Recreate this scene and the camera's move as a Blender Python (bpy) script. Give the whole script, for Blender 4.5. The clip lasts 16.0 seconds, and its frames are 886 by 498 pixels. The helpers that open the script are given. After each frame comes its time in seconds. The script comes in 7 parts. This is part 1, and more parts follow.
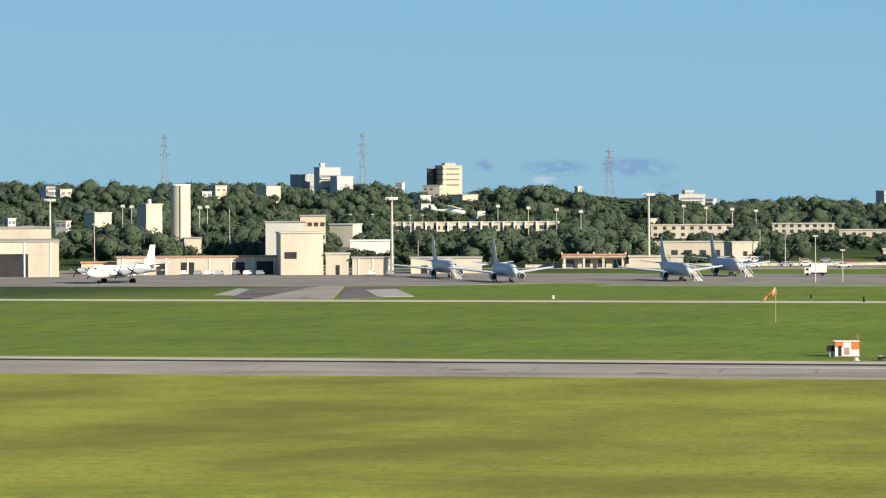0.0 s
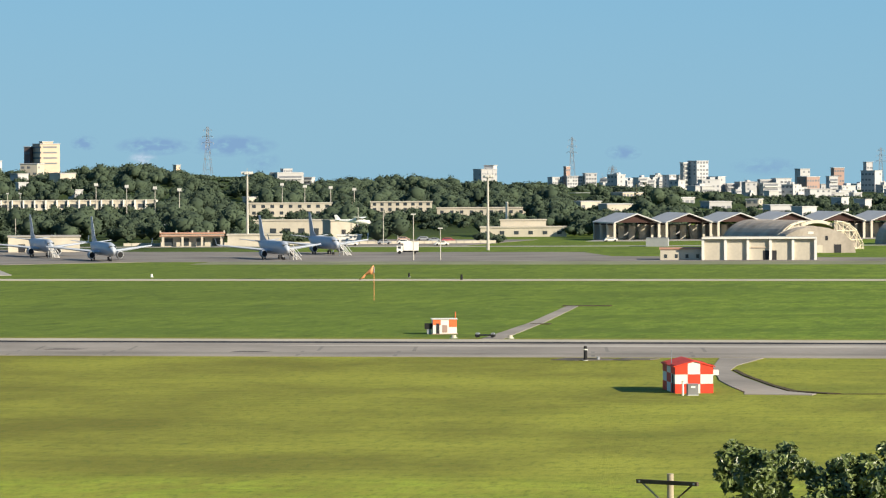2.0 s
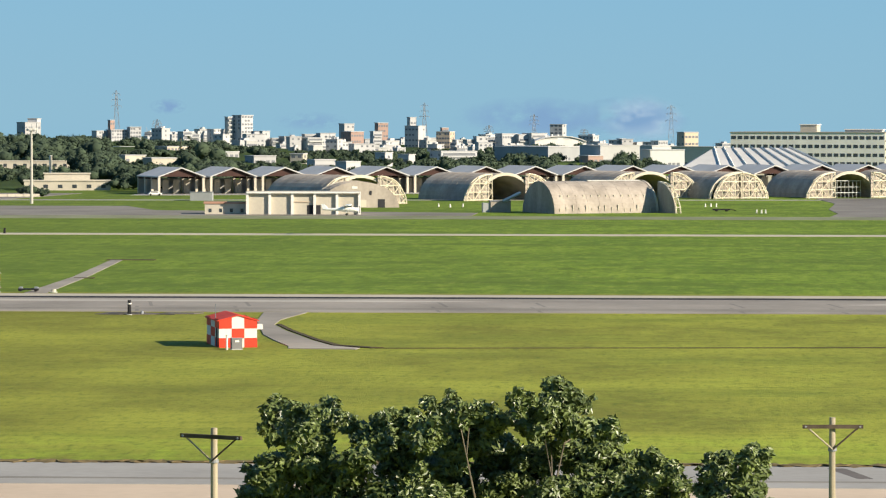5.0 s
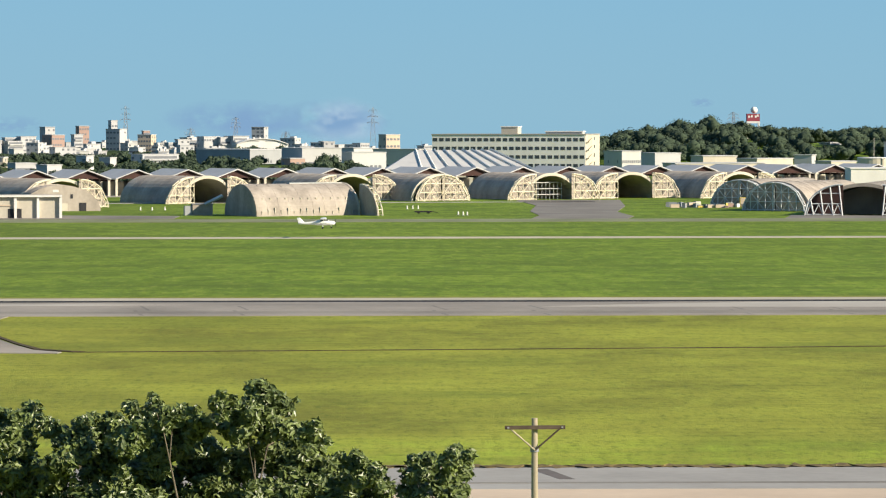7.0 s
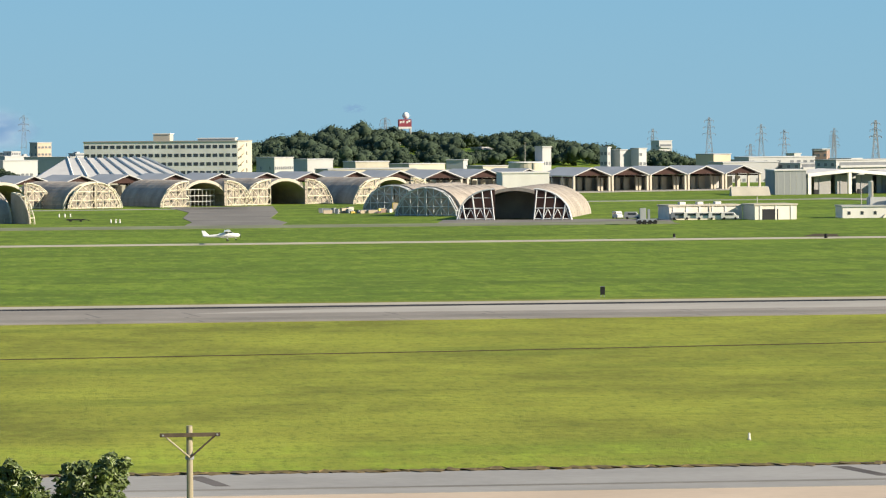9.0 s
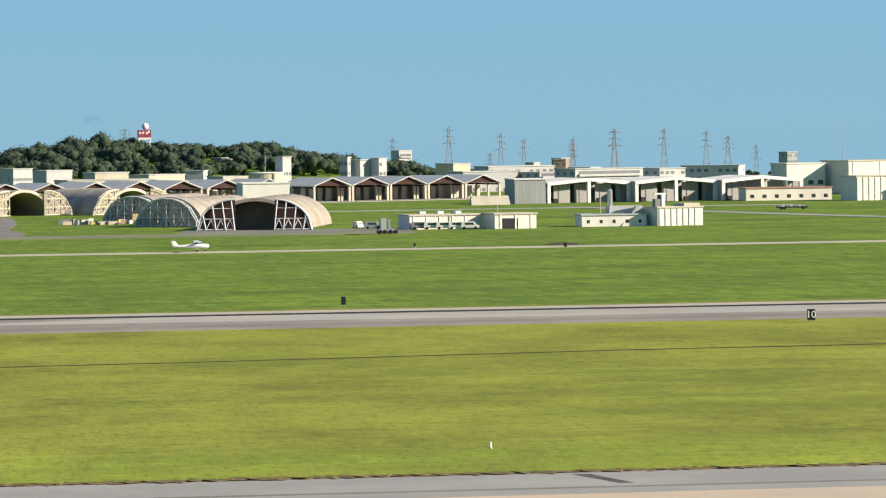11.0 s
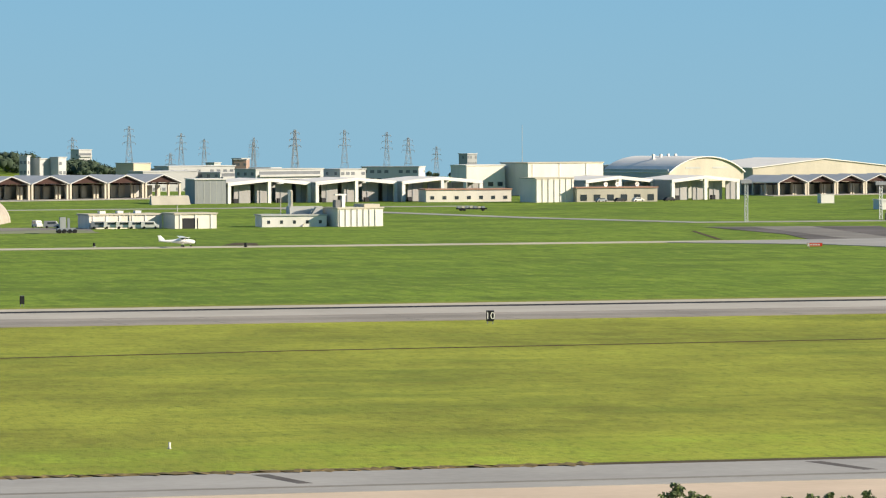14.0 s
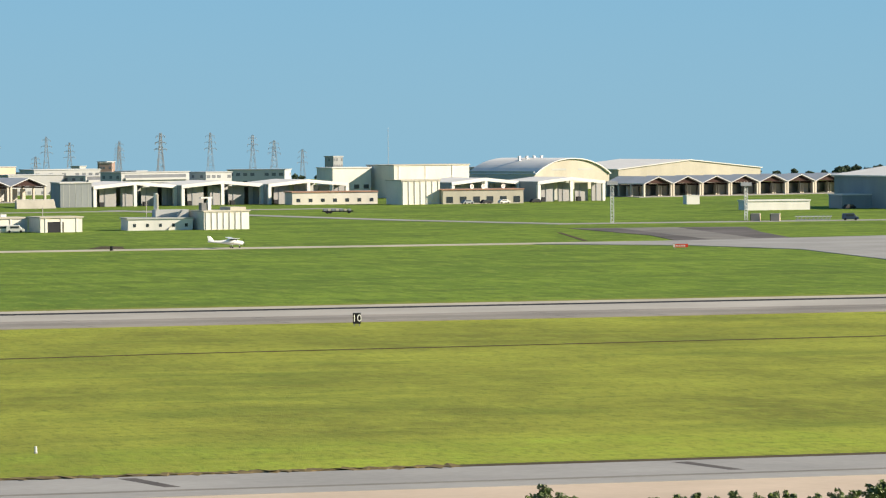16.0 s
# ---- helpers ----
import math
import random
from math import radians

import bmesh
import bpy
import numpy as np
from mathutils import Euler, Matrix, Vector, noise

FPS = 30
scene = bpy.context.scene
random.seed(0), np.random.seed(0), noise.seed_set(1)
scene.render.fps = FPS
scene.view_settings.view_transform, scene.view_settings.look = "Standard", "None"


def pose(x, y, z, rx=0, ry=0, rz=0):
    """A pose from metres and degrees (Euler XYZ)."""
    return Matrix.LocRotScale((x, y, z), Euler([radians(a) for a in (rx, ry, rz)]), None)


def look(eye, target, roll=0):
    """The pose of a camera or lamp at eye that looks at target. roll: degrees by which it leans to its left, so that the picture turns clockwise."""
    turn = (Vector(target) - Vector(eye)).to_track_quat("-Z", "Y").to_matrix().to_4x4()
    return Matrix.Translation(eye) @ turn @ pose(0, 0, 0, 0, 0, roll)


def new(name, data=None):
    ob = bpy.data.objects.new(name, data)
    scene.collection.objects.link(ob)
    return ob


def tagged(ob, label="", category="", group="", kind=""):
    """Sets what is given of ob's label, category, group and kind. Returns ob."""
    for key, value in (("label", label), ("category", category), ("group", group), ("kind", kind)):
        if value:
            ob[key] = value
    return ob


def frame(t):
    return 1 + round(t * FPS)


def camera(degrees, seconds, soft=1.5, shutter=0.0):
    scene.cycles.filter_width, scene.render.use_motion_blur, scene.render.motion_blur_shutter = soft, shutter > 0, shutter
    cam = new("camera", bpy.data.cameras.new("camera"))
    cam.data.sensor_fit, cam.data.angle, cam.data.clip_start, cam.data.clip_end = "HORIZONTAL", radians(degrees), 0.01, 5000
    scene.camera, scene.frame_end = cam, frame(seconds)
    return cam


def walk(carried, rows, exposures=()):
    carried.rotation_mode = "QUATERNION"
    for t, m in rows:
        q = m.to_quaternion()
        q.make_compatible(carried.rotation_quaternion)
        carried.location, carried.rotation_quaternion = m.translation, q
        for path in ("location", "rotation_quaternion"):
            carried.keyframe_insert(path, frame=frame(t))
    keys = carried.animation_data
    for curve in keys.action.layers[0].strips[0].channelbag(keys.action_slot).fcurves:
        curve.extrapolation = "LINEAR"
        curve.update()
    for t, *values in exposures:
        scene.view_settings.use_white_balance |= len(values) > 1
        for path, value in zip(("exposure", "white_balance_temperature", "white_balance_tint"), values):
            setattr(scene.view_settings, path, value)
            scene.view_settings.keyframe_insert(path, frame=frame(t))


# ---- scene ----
EYE = Vector((0.0, 0.0, 28.0))


def aim(yaw, pitch, roll):
    """A pose of the camera at its stand: degrees to the right of the runway's normal, above level, and leaning to the left."""
    a, e = radians(yaw), radians(pitch)
    way = Vector((math.sin(a) * math.cos(e), math.cos(a) * math.cos(e), math.sin(e)))
    return look(EYE, EYE + way * 100, roll)


cam = camera(12.073, 16.0, soft=1.2)
walk(cam, [
    (0.0, aim(-15.228, -0.946, -0.298)),
    (0.5, aim(-13.988, -1.099, -0.351)),
    (1.0, aim(-12.754, -1.236, -0.324)),
    (1.5, aim(-11.389, -1.288, -0.279)),
    (2.0, aim(-9.743, -1.269, -0.287)),
    (2.5, aim(-8.182, -1.322, -0.358)),
    (3.0, aim(-7.003, -1.542, -0.357)),
    (3.5, aim(-6.199, -1.677, -0.297)),
    (3.7, aim(-5.872, -1.682, -0.171)),
    (5.8, aim(-1.982, -1.999, -0.046)),
    (6.0, aim(-1.593, -1.986, -0.054)),
    (6.5, aim(-0.521, -1.927, -0.071)),
    (7.0, aim(0.556, -1.873, -0.086)),
    (7.5, aim(1.652, -1.819, -0.159)),
    (8.0, aim(2.798, -1.809, -0.268)),
    (8.5, aim(4.041, -1.815, -0.389)),
    (9.0, aim(5.298, -1.808, -0.468)),
    (9.5, aim(6.455, -1.772, -0.516)),
    (9.7, aim(6.860, -1.743, -0.538)),
    (11.8, aim(9.952, -1.722, -0.473)),
    (12.0, aim(10.263, -1.720, -0.366)),
    (12.5, aim(11.053, -1.701, -0.337)),
    (13.0, aim(11.818, -1.700, -0.320)),
    (13.5, aim(12.535, -1.710, -0.261)),
    (14.0, aim(13.222, -1.734, -0.265)),
    (14.5, aim(13.801, -1.716, -0.231)),
    (15.0, aim(14.262, -1.680, -0.265)),
    (15.5, aim(14.627, -1.675, -0.370)),
    (16.0, aim(15.050, -1.713, -0.462)),
])

# ---- world, sun, exposure ----
SUN_ELEVATION, SUN_X, SUN_Y = 24.0, 0.905, -0.425
world = bpy.data.worlds.new("world")
scene.world = world
world.use_nodes = True
wn, wl = world.node_tree.nodes, world.node_tree.links
sky = wn.new("ShaderNodeTexSky")
sky.sky_type = "NISHITA"
sky.sun_disc = False
sky.sun_elevation = radians(SUN_ELEVATION)
sky.sun_rotation = math.atan2(SUN_X, SUN_Y)
sky.altitude = 0
sky.air_density, sky.dust_density, sky.ozone_density = 1.0, 0.3, 3.0
tint = wn.new("ShaderNodeMix")  # clear blue air over the thin horizon haze
tint.data_type, tint.blend_type = "RGBA", "MIX"
tint.inputs["Factor"].default_value = 0.94
wl.new(sky.outputs["Color"], tint.inputs[6])
# pale blue low down, deepening towards the zenith
air, height, deep = wn.new("ShaderNodeTexCoord"), wn.new("ShaderNodeSeparateXYZ"), wn.new("ShaderNodeValToRGB")
wl.new(air.outputs["Generated"], height.inputs[0])
wl.new(height.outputs["Z"], deep.inputs["Fac"])
for k, (at, colour) in enumerate(((0.0, (1.36, 2.74, 3.72)), (0.045, (1.12, 2.56, 3.82)), (0.30, (0.62, 1.62, 2.95)), (1.0, (0.25, 0.70, 1.55)))):
    stop = deep.color_ramp.elements[k] if k < 2 else deep.color_ramp.elements.new(at)
    stop.position, stop.color = at, (*[v / 4 for v in colour], 1)
bright = wn.new("ShaderNodeVectorMath")
bright.operation = "SCALE"
bright.inputs["Scale"].default_value = 4.0
wl.new(deep.outputs["Color"], bright.inputs[0])
wl.new(bright.outputs[0], tint.inputs[7])
wl.new(tint.outputs[2], wn["Background"].inputs["Color"])
wn["Background"].inputs["Strength"].default_value = 0.0965

sun_data = bpy.data.lights.new("sun", "SUN")
sun_data.energy, sun_data.angle, sun_data.color = 5.0, radians(0.6), (1.0, 0.885, 0.70)
sun = new("sun", sun_data)
c = math.cos(radians(SUN_ELEVATION))
sun.matrix_world = look((200, -150, 120), Vector((200, -150, 120)) - Vector((SUN_X * c, SUN_Y * c, math.sin(radians(SUN_ELEVATION)))))
scene.view_settings.exposure = 0.86

# ---- materials ----


def mat(name, base, rough=0.8, vary=0.12, scale=0.4, fine=6.0, bump=0.0, metal=0.0, streak=1.0, per_object=0.0, dark=None, island=0.0):
    """A plain weathered surface: base colour varied by broad stains and fine grain at world size."""
    m = bpy.data.materials.new(name)
    m.use_nodes = True
    n, l = m.node_tree.nodes, m.node_tree.links
    b = n["Principled BSDF"]
    b.inputs["Roughness"].default_value, b.inputs["Metallic"].default_value = rough, metal
    b.inputs["Specular IOR Level"].default_value = 0.5 if rough < 0.6 else 0.2
    geo = n.new("ShaderNodeNewGeometry")
    mp = n.new("ShaderNodeVectorMath")
    mp.operation = "MULTIPLY"
    mp.inputs[1].default_value = (1, 1, streak)
    l.new(geo.outputs["Position"], mp.inputs[0])
    big, small = n.new("ShaderNodeTexNoise"), n.new("ShaderNodeTexNoise")
    big.inputs["Scale"].default_value, small.inputs["Scale"].default_value = scale, fine
    big.inputs["Detail"].default_value, small.inputs["Detail"].default_value = 4, 3
    l.new(mp.outputs[0], big.inputs["Vector"])
    l.new(geo.outputs["Position"], small.inputs["Vector"])
    add = n.new("ShaderNodeMath")
    add.operation = "MULTIPLY_ADD"
    l.new(small.outputs["Fac"], add.inputs[0])
    add.inputs[1].default_value = 0.35
    l.new(big.outputs["Fac"], add.inputs[2])
    last = add.outputs[0]
    for amount, node, out in ((per_object, "ShaderNodeObjectInfo", "Random"), (island, "ShaderNodeNewGeometry", "Random Per Island")):
        if amount:
            info, more = n.new(node), n.new("ShaderNodeMath")
            more.operation = "MULTIPLY_ADD"
            l.new(info.outputs[out], more.inputs[0])
            more.inputs[1].default_value = amount
            l.new(last, more.inputs[2])
            last = more.outputs[0]
    ramp = n.new("ShaderNodeMapRange")
    ramp.inputs["From Min"].default_value, ramp.inputs["From Max"].default_value = 0.35, 1.0 + per_object + island
    l.new(last, ramp.inputs["Value"])
    mix = n.new("ShaderNodeMix")
    mix.data_type = "RGBA"
    lo = dark or [v * (1 - 2 * vary) for v in base]
    hi = [min(0.95, v * (1 + vary)) for v in base]
    mix.inputs[6].default_value, mix.inputs[7].default_value = (*lo, 1), (*hi, 1)
    l.new(ramp.outputs[0], mix.inputs["Factor"])
    l.new(mix.outputs[2], b.inputs["Base Color"])
    if bump:
        bp = n.new("ShaderNodeBump")
        bp.inputs["Distance"].default_value = bump
        l.new(small.outputs["Fac"], bp.inputs["Height"])
        l.new(bp.outputs[0], b.inputs["Normal"])
    return m


def grass_mat():
    """Mown airfield grass: dry and yellow in the near field, greener past the runway, in streaks along the mowing."""
    m = bpy.data.materials.new("grass")
    m.use_nodes = True
    n, l = m.node_tree.nodes, m.node_tree.links
    b = n["Principled BSDF"]
    b.inputs["Roughness"].default_value = 0.95
    b.inputs["Specular IOR Level"].default_value = 0.1
    geo = n.new("ShaderNodeNewGeometry")
    sep = n.new("ShaderNodeSeparateXYZ")
    l.new(geo.outputs["Position"], sep.inputs[0])

    def noise_at(sx, sy, detail, rough=0.55):
        v = n.new("ShaderNodeVectorMath")
        v.operation = "MULTIPLY"
        v.inputs[1].default_value = (sx, sy, 0.02)
        l.new(geo.outputs["Position"], v.inputs[0])
        t = n.new("ShaderNodeTexNoise")
        t.inputs["Scale"].default_value, t.inputs["Detail"].default_value, t.inputs["Roughness"].default_value = 1, detail, rough
        l.new(v.outputs[0], t.inputs["Vector"])
        return t.outputs["Fac"]

    def blend(f, c0, c1, f0=0.0, f1=1.0):
        r = n.new("ShaderNodeMapRange")
        r.inputs["From Min"].default_value, r.inputs["From Max"].default_value = f0, f1
        l.new(f, r.inputs["Value"])
        x = n.new("ShaderNodeMix")
        x.data_type = "RGBA"
        l.new(r.outputs[0], x.inputs["Factor"])
        for k, cc in ((6, c0), (7, c1)):
            if isinstance(cc, tuple):
                x.inputs[k].default_value = (*cc, 1)
            else:
                l.new(cc, x.inputs[k])
        return x.outputs[2]

    patches = noise_at(0.03, 0.022, 6, 0.62)
    streaks = noise_at(0.20, 0.10, 8, 0.74)
    tufts = noise_at(0.95, 0.30, 6, 0.80)
    grain = noise_at(2.6, 0.55, 4, 0.75)
    swathe = noise_at(0.045, 0.42, 5, 0.66)
    blotch = noise_at(0.016, 0.035, 5, 0.66)
    dry = blend(patches, (0.179, 0.182, 0.032), (0.320, 0.333, 0.049), 0.38, 0.62)
    dry = blend(streaks, dry, (0.315, 0.348, 0.049), 0.46, 0.78)
    dry = blend(blotch, (0.174, 0.205, 0.032), dry, 0.33, 0.47)
    # the near field turns darker towards the west
    olive = blend(patches, (0.160, 0.154, 0.028), (0.273, 0.279, 0.044), 0.38, 0.62)
    dry = blend(sep.outputs["X"], olive, dry, -110, 10)
    green = blend(patches, (0.111, 0.182, 0.023), (0.183, 0.269, 0.031), 0.36, 0.64)
    green = blend(streaks, green, (0.254, 0.320, 0.049), 0.50, 0.76)
    green = blend(blotch, (0.094, 0.143, 0.022), green, 0.34, 0.50)
    clumps = noise_at(0.16, 0.055, 6, 0.7)
    green = blend(clumps, (0.083, 0.125, 0.019), green, 0.30, 0.47)
    green = blend(clumps, green, (0.282, 0.318, 0.059), 0.60, 0.80)
    mottle = noise_at(0.33, 0.075, 7, 0.74)
    green = blend(mottle, (0.085, 0.128, 0.019), green, 0.30, 0.50)
    green = blend(mottle, green, (0.272, 0.318, 0.058), 0.54, 0.76)
    # a darker green for the western part of the far field
    west_green = blend(patches, (0.099, 0.143, 0.023), (0.141, 0.197, 0.028), 0.36, 0.64)
    west_green = blend(streaks, west_green, (0.174, 0.220, 0.040), 0.52, 0.78)
    west_green = blend(clumps, (0.058, 0.092, 0.015), west_green, 0.30, 0.47)
    west_green = blend(mottle, (0.070, 0.105, 0.017), west_green, 0.30, 0.50)
    west_green = blend(mottle, west_green, (0.195, 0.245, 0.045), 0.56, 0.78)
    green = blend(sep.outputs["X"], west_green, green, -190, -20)
    wood = (0.030, 0.048, 0.016)
    col = blend(sep.outputs["Y"], dry, green, 585, 640)
    strip = blend(sep.outputs["Y"], (0.310, 0.410, 0.043), col, 352, 364)
    col = blend(streaks, strip, col, 0.25, 0.6)
    verge = blend(sep.outputs["Y"], (0.254, 0.241, 0.057), col, 631, 638)
    col = blend(sep.outputs["Y"], col, verge, 600, 601)
    slope = n.new("ShaderNodeMath")
    slope.operation = "MULTIPLY_ADD"
    l.new(sep.outputs["X"], slope.inputs[0])
    slope.inputs[1].default_value = -4.0
    l.new(sep.outputs["Y"], slope.inputs[2])
    col = blend(slope.outputs[0], col, wood, 2250, 2500)
    cut = blend(swathe, (0.108, 0.138, 0.021), col, 0.22, 0.50)
    cut = blend(swathe, cut, (0.338, 0.379, 0.071), 0.60, 0.86)
    col = blend(streaks, cut, col, 0.34, 0.66)
    col = blend(tufts, (0.086, 0.121, 0.019), col, 0.26, 0.50)
    straw = blend(tufts, col, (0.348, 0.384, 0.081), 0.56, 0.82)
    col = blend(streaks, col, straw, 0.46, 0.62)
    col = blend(grain, (0.094, 0.131, 0.021), col, 0.18, 0.46)
    l.new(col, b.inputs["Base Color"])
    bp = n.new("ShaderNodeBump")
    bp.inputs["Distance"].default_value = 0.25
    bp.inputs["Strength"].default_value = 0.5
    l.new(tufts, bp.inputs["Height"])
    l.new(bp.outputs[0], b.inputs["Normal"])
    return m


M = {
    "grass": grass_mat(),
    "runway": mat("runway_concrete", (0.305, 0.272, 0.235), 0.9, 0.20, 0.05, 0.7, streak=1),
    "runway_light": mat("light_concrete", (0.42, 0.385, 0.335), 0.9, 0.12, 0.05, 0.7),
    "runway_worn": mat("worn_concrete", (0.255, 0.228, 0.195), 0.9, 0.2, 0.05, 0.7),
    # near-black colour for the shadow under the drain lip
    "runway_dark": mat("drain_lip_shadow", (0.028, 0.027, 0.030), 0.95, 0.2, 0.1),
    "runway_edge": mat("pale_edge", (0.46, 0.41, 0.33), 0.9, 0.12, 0.08),
    "taxi": mat("taxiway_asphalt", (0.335, 0.318, 0.295), 0.9, 0.14, 0.07, 1.0),
    "taxi_tan": mat("tan_concrete", (0.56, 0.44, 0.33), 0.9, 0.1, 0.07, 1.0),
    "overgrown": mat("overgrown_taxiway", (0.215, 0.225, 0.135), 0.95, 0.2, 0.06, 0.6),
    "asphalt": mat("old_asphalt", (0.225, 0.205, 0.182), 0.92, 0.2, 0.05, 0.8),
    "asphalt_dark": mat("patched_asphalt", (0.140, 0.122, 0.112), 0.92, 0.3, 0.04, 0.5),
    "dirt": mat("dark_earth", (0.085, 0.062, 0.034), 1.0, 0.3, 0.5, 3),
    "bank": mat("brown_earth_and_roots", (0.17, 0.125, 0.055), 1.0, 0.3, 1.0, 4.0, dark=(0.085, 0.062, 0.028)),
    "cream": mat("cream_painted_concrete", (0.52, 0.472, 0.385), 0.85, 0.12, 0.15, 1.5, streak=0.3),
    "white": mat("white_paint", (0.74, 0.71, 0.66), 0.75, 0.08, 0.2, 2.0, streak=0.3),
    "warm_white": mat("warm_white_paint", (0.76, 0.695, 0.605), 0.8, 0.10, 0.2, 2.0, streak=0.3),
    "city": mat("pale_city_wall", (0.50, 0.50, 0.505), 0.85, 0.08, 0.05, 0.6, per_object=0.6, dark=(0.34, 0.335, 0.33)),
    "grey_wall": mat("grey_concrete", (0.46, 0.46, 0.44), 0.85, 0.1, 0.15, 1.5, streak=0.3),
    # grey metal; also carries the shade of the open hangars' left side
    "bluegrey": mat("bluish_grey_cladding_and_shade", (0.32, 0.33, 0.335), 0.7, 0.1, 0.2, 1.5, streak=0.2),
    "roof_red": mat("faded_red_roof_edge", (0.42, 0.24, 0.17), 0.85, 0.12, 0.3),
    "roof_flat": mat("flat_grey_roof", (0.34, 0.32, 0.29), 0.9, 0.15, 0.1),
    "roof_metal": mat("pale_metal_roof", (0.52, 0.51, 0.50), 0.65, 0.08, 0.1, 1.0),
    "roof_white": mat("white_sheet_roof", (0.70, 0.67, 0.63), 0.88, 0.06, 0.1),
    "maroon": mat("dark_maroon_gable", (0.062, 0.034, 0.030), 0.9, 0.15, 0.4),
    "shell": mat("weathered_shelter_concrete", (0.390, 0.340, 0.290), 0.95, 0.22, 0.25, 1.2, streak=0.25),
    "shell_in": mat("shelter_inside", (0.42, 0.37, 0.32), 0.95, 0.2, 0.2),
    "truss": mat("cream_steel_truss", (0.76, 0.68, 0.52), 0.6, 0.1, 0.3),
    "truss_grey": mat("grey_steel_truss", (0.55, 0.56, 0.56), 0.6, 0.1, 0.3),
    "panel_grey": mat("grey_hangar_panel", (0.36, 0.345, 0.345), 0.8, 0.12, 0.2, 1.5, streak=0.2),
    "trim": mat("grey_roof_unit", (0.2, 0.2, 0.2), 0.7),
    "tan_wall": mat("tan_wall", (0.56, 0.45, 0.34), 0.85, 0.1, 0.1, 1.0, per_object=0.3),
    "steel": mat("galvanised_steel", (0.27, 0.28, 0.30), 0.6, 0.1, 0.4, metal=0.2),
    "dark": mat("dark_opening", (0.035, 0.035, 0.04), 0.8, 0.2, 0.3),
    "window": mat("dark_window_glass", (0.05, 0.06, 0.07), 0.15, 0.2, 0.3),
    # far town windows are paler than the near glass
    "window_far": mat("pale_window_glass", (0.15, 0.16, 0.18), 0.4, 0.2, 0.3, per_object=0.5),
    "red": mat("signal_red_paint", (0.66, 0.060, 0.030), 0.6, 0.12, 0.8, streak=0.3),
    "orange": mat("orange_fabric", (0.80, 0.34, 0.16), 0.9, 0.15, 0.8),
    "black": mat("black_rubber", (0.02, 0.02, 0.022), 0.8, 0.2, 1.0),
    "leaf": mat("far_tree_foliage", (0.058, 0.080, 0.047), 0.95, 0.30, 0.045, 0.10, island=0.25, dark=(0.020, 0.033, 0.024)),
    "navy": mat("dark_blue_paint", (0.03, 0.05, 0.10), 0.4, 0.1, 1.0),
    "yellow": mat("dull_yellow_paint", (0.60, 0.45, 0.10), 0.7, 0.1, 0.6),
    "bark": mat("grey_bark", (0.17, 0.145, 0.11), 0.95, 0.25, 2.0, 12.0),
    # shade between the near leaves, put into a dark green
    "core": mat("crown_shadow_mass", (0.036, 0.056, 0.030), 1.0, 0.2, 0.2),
}

# ---- helpers for parts ----


def thing(name, x=0, y=0, z=0, rz=0, label="", category="", group="", kind=""):
    ob = new(name)
    ob.empty_display_size = 0.5
    ob.matrix_world = pose(x, y, z, 0, 0, rz)
    return tagged(ob, label, category, group, kind)


def mesh_of(name, bm, material, smooth=False):
    me = bpy.data.meshes.new(name)
    bm.normal_update()
    bm.to_mesh(me)
    bm.free()
    me.materials.append(material)
    if smooth:
        me.polygons.foreach_set("use_smooth", [True] * len(me.polygons))
    return me


def part(name, bm, material, parent=None, label="", smooth=False, at=None):
    me = bm if isinstance(bm, bpy.types.Mesh) else mesh_of(name, bm, material, smooth)
    ob = new(name, me)
    ob.parent = parent
    if at is not None:
        ob.matrix_basis = at
    if label:
        ob["label"] = label
    return ob


def bx(bm, x0, x1, y0, y1, z0, z1, m=None):
    vs = [Vector((x, y, z)) for z in (z0, z1) for y in (y0, y1) for x in (x0, x1)]
    if m is not None:
        vs = [m @ v for v in vs]
    v = [bm.verts.new(p) for p in vs]
    for f in ((0, 2, 3, 1), (4, 5, 7, 6), (0, 1, 5, 4), (2, 6, 7, 3), (0, 4, 6, 2), (1, 3, 7, 5)):
        bm.faces.new([v[i] for i in f])
    return bm


def block(*a):
    return bx(bmesh.new(), *a)


def bar(bm, p, q, r, sides=4, r2=None):
    """A straight bar from p to q."""
    p, q = Vector(p), Vector(q)
    d = (q - p).normalized()
    u = d.orthogonal().normalized()
    w = d.cross(u)
    rings = []
    for c, rad in ((p, r), (q, r if r2 is None else r2)):
        rings.append([bm.verts.new(c + (u * math.cos(a) + w * math.sin(a)) * rad) for a in (2 * math.pi * (i + 0.5) / sides for i in range(sides))])
    for i in range(sides):
        j = (i + 1) % sides
        bm.faces.new((rings[0][i], rings[0][j], rings[1][j], rings[1][i]))
    bm.faces.new(rings[0][::-1])
    bm.faces.new(rings[1])
    return bm


def loft(bm, rings, cap=True):
    """Skin a list of rings of points."""
    vr = [[bm.verts.new(p) for p in r] for r in rings]
    k = len(vr[0])
    for a, b in zip(vr, vr[1:]):
        for i in range(k):
            bm.faces.new((a[i], a[(i + 1) % k], b[(i + 1) % k], b[i]))
    if cap:
        bm.faces.new(vr[0][::-1])
        bm.faces.new(vr[-1])
    return bm


def smooth01(v, a, b):
    t = min(1.0, max(0.0, (v - a) / (b - a)))
    return t * t * (3 - 2 * t)


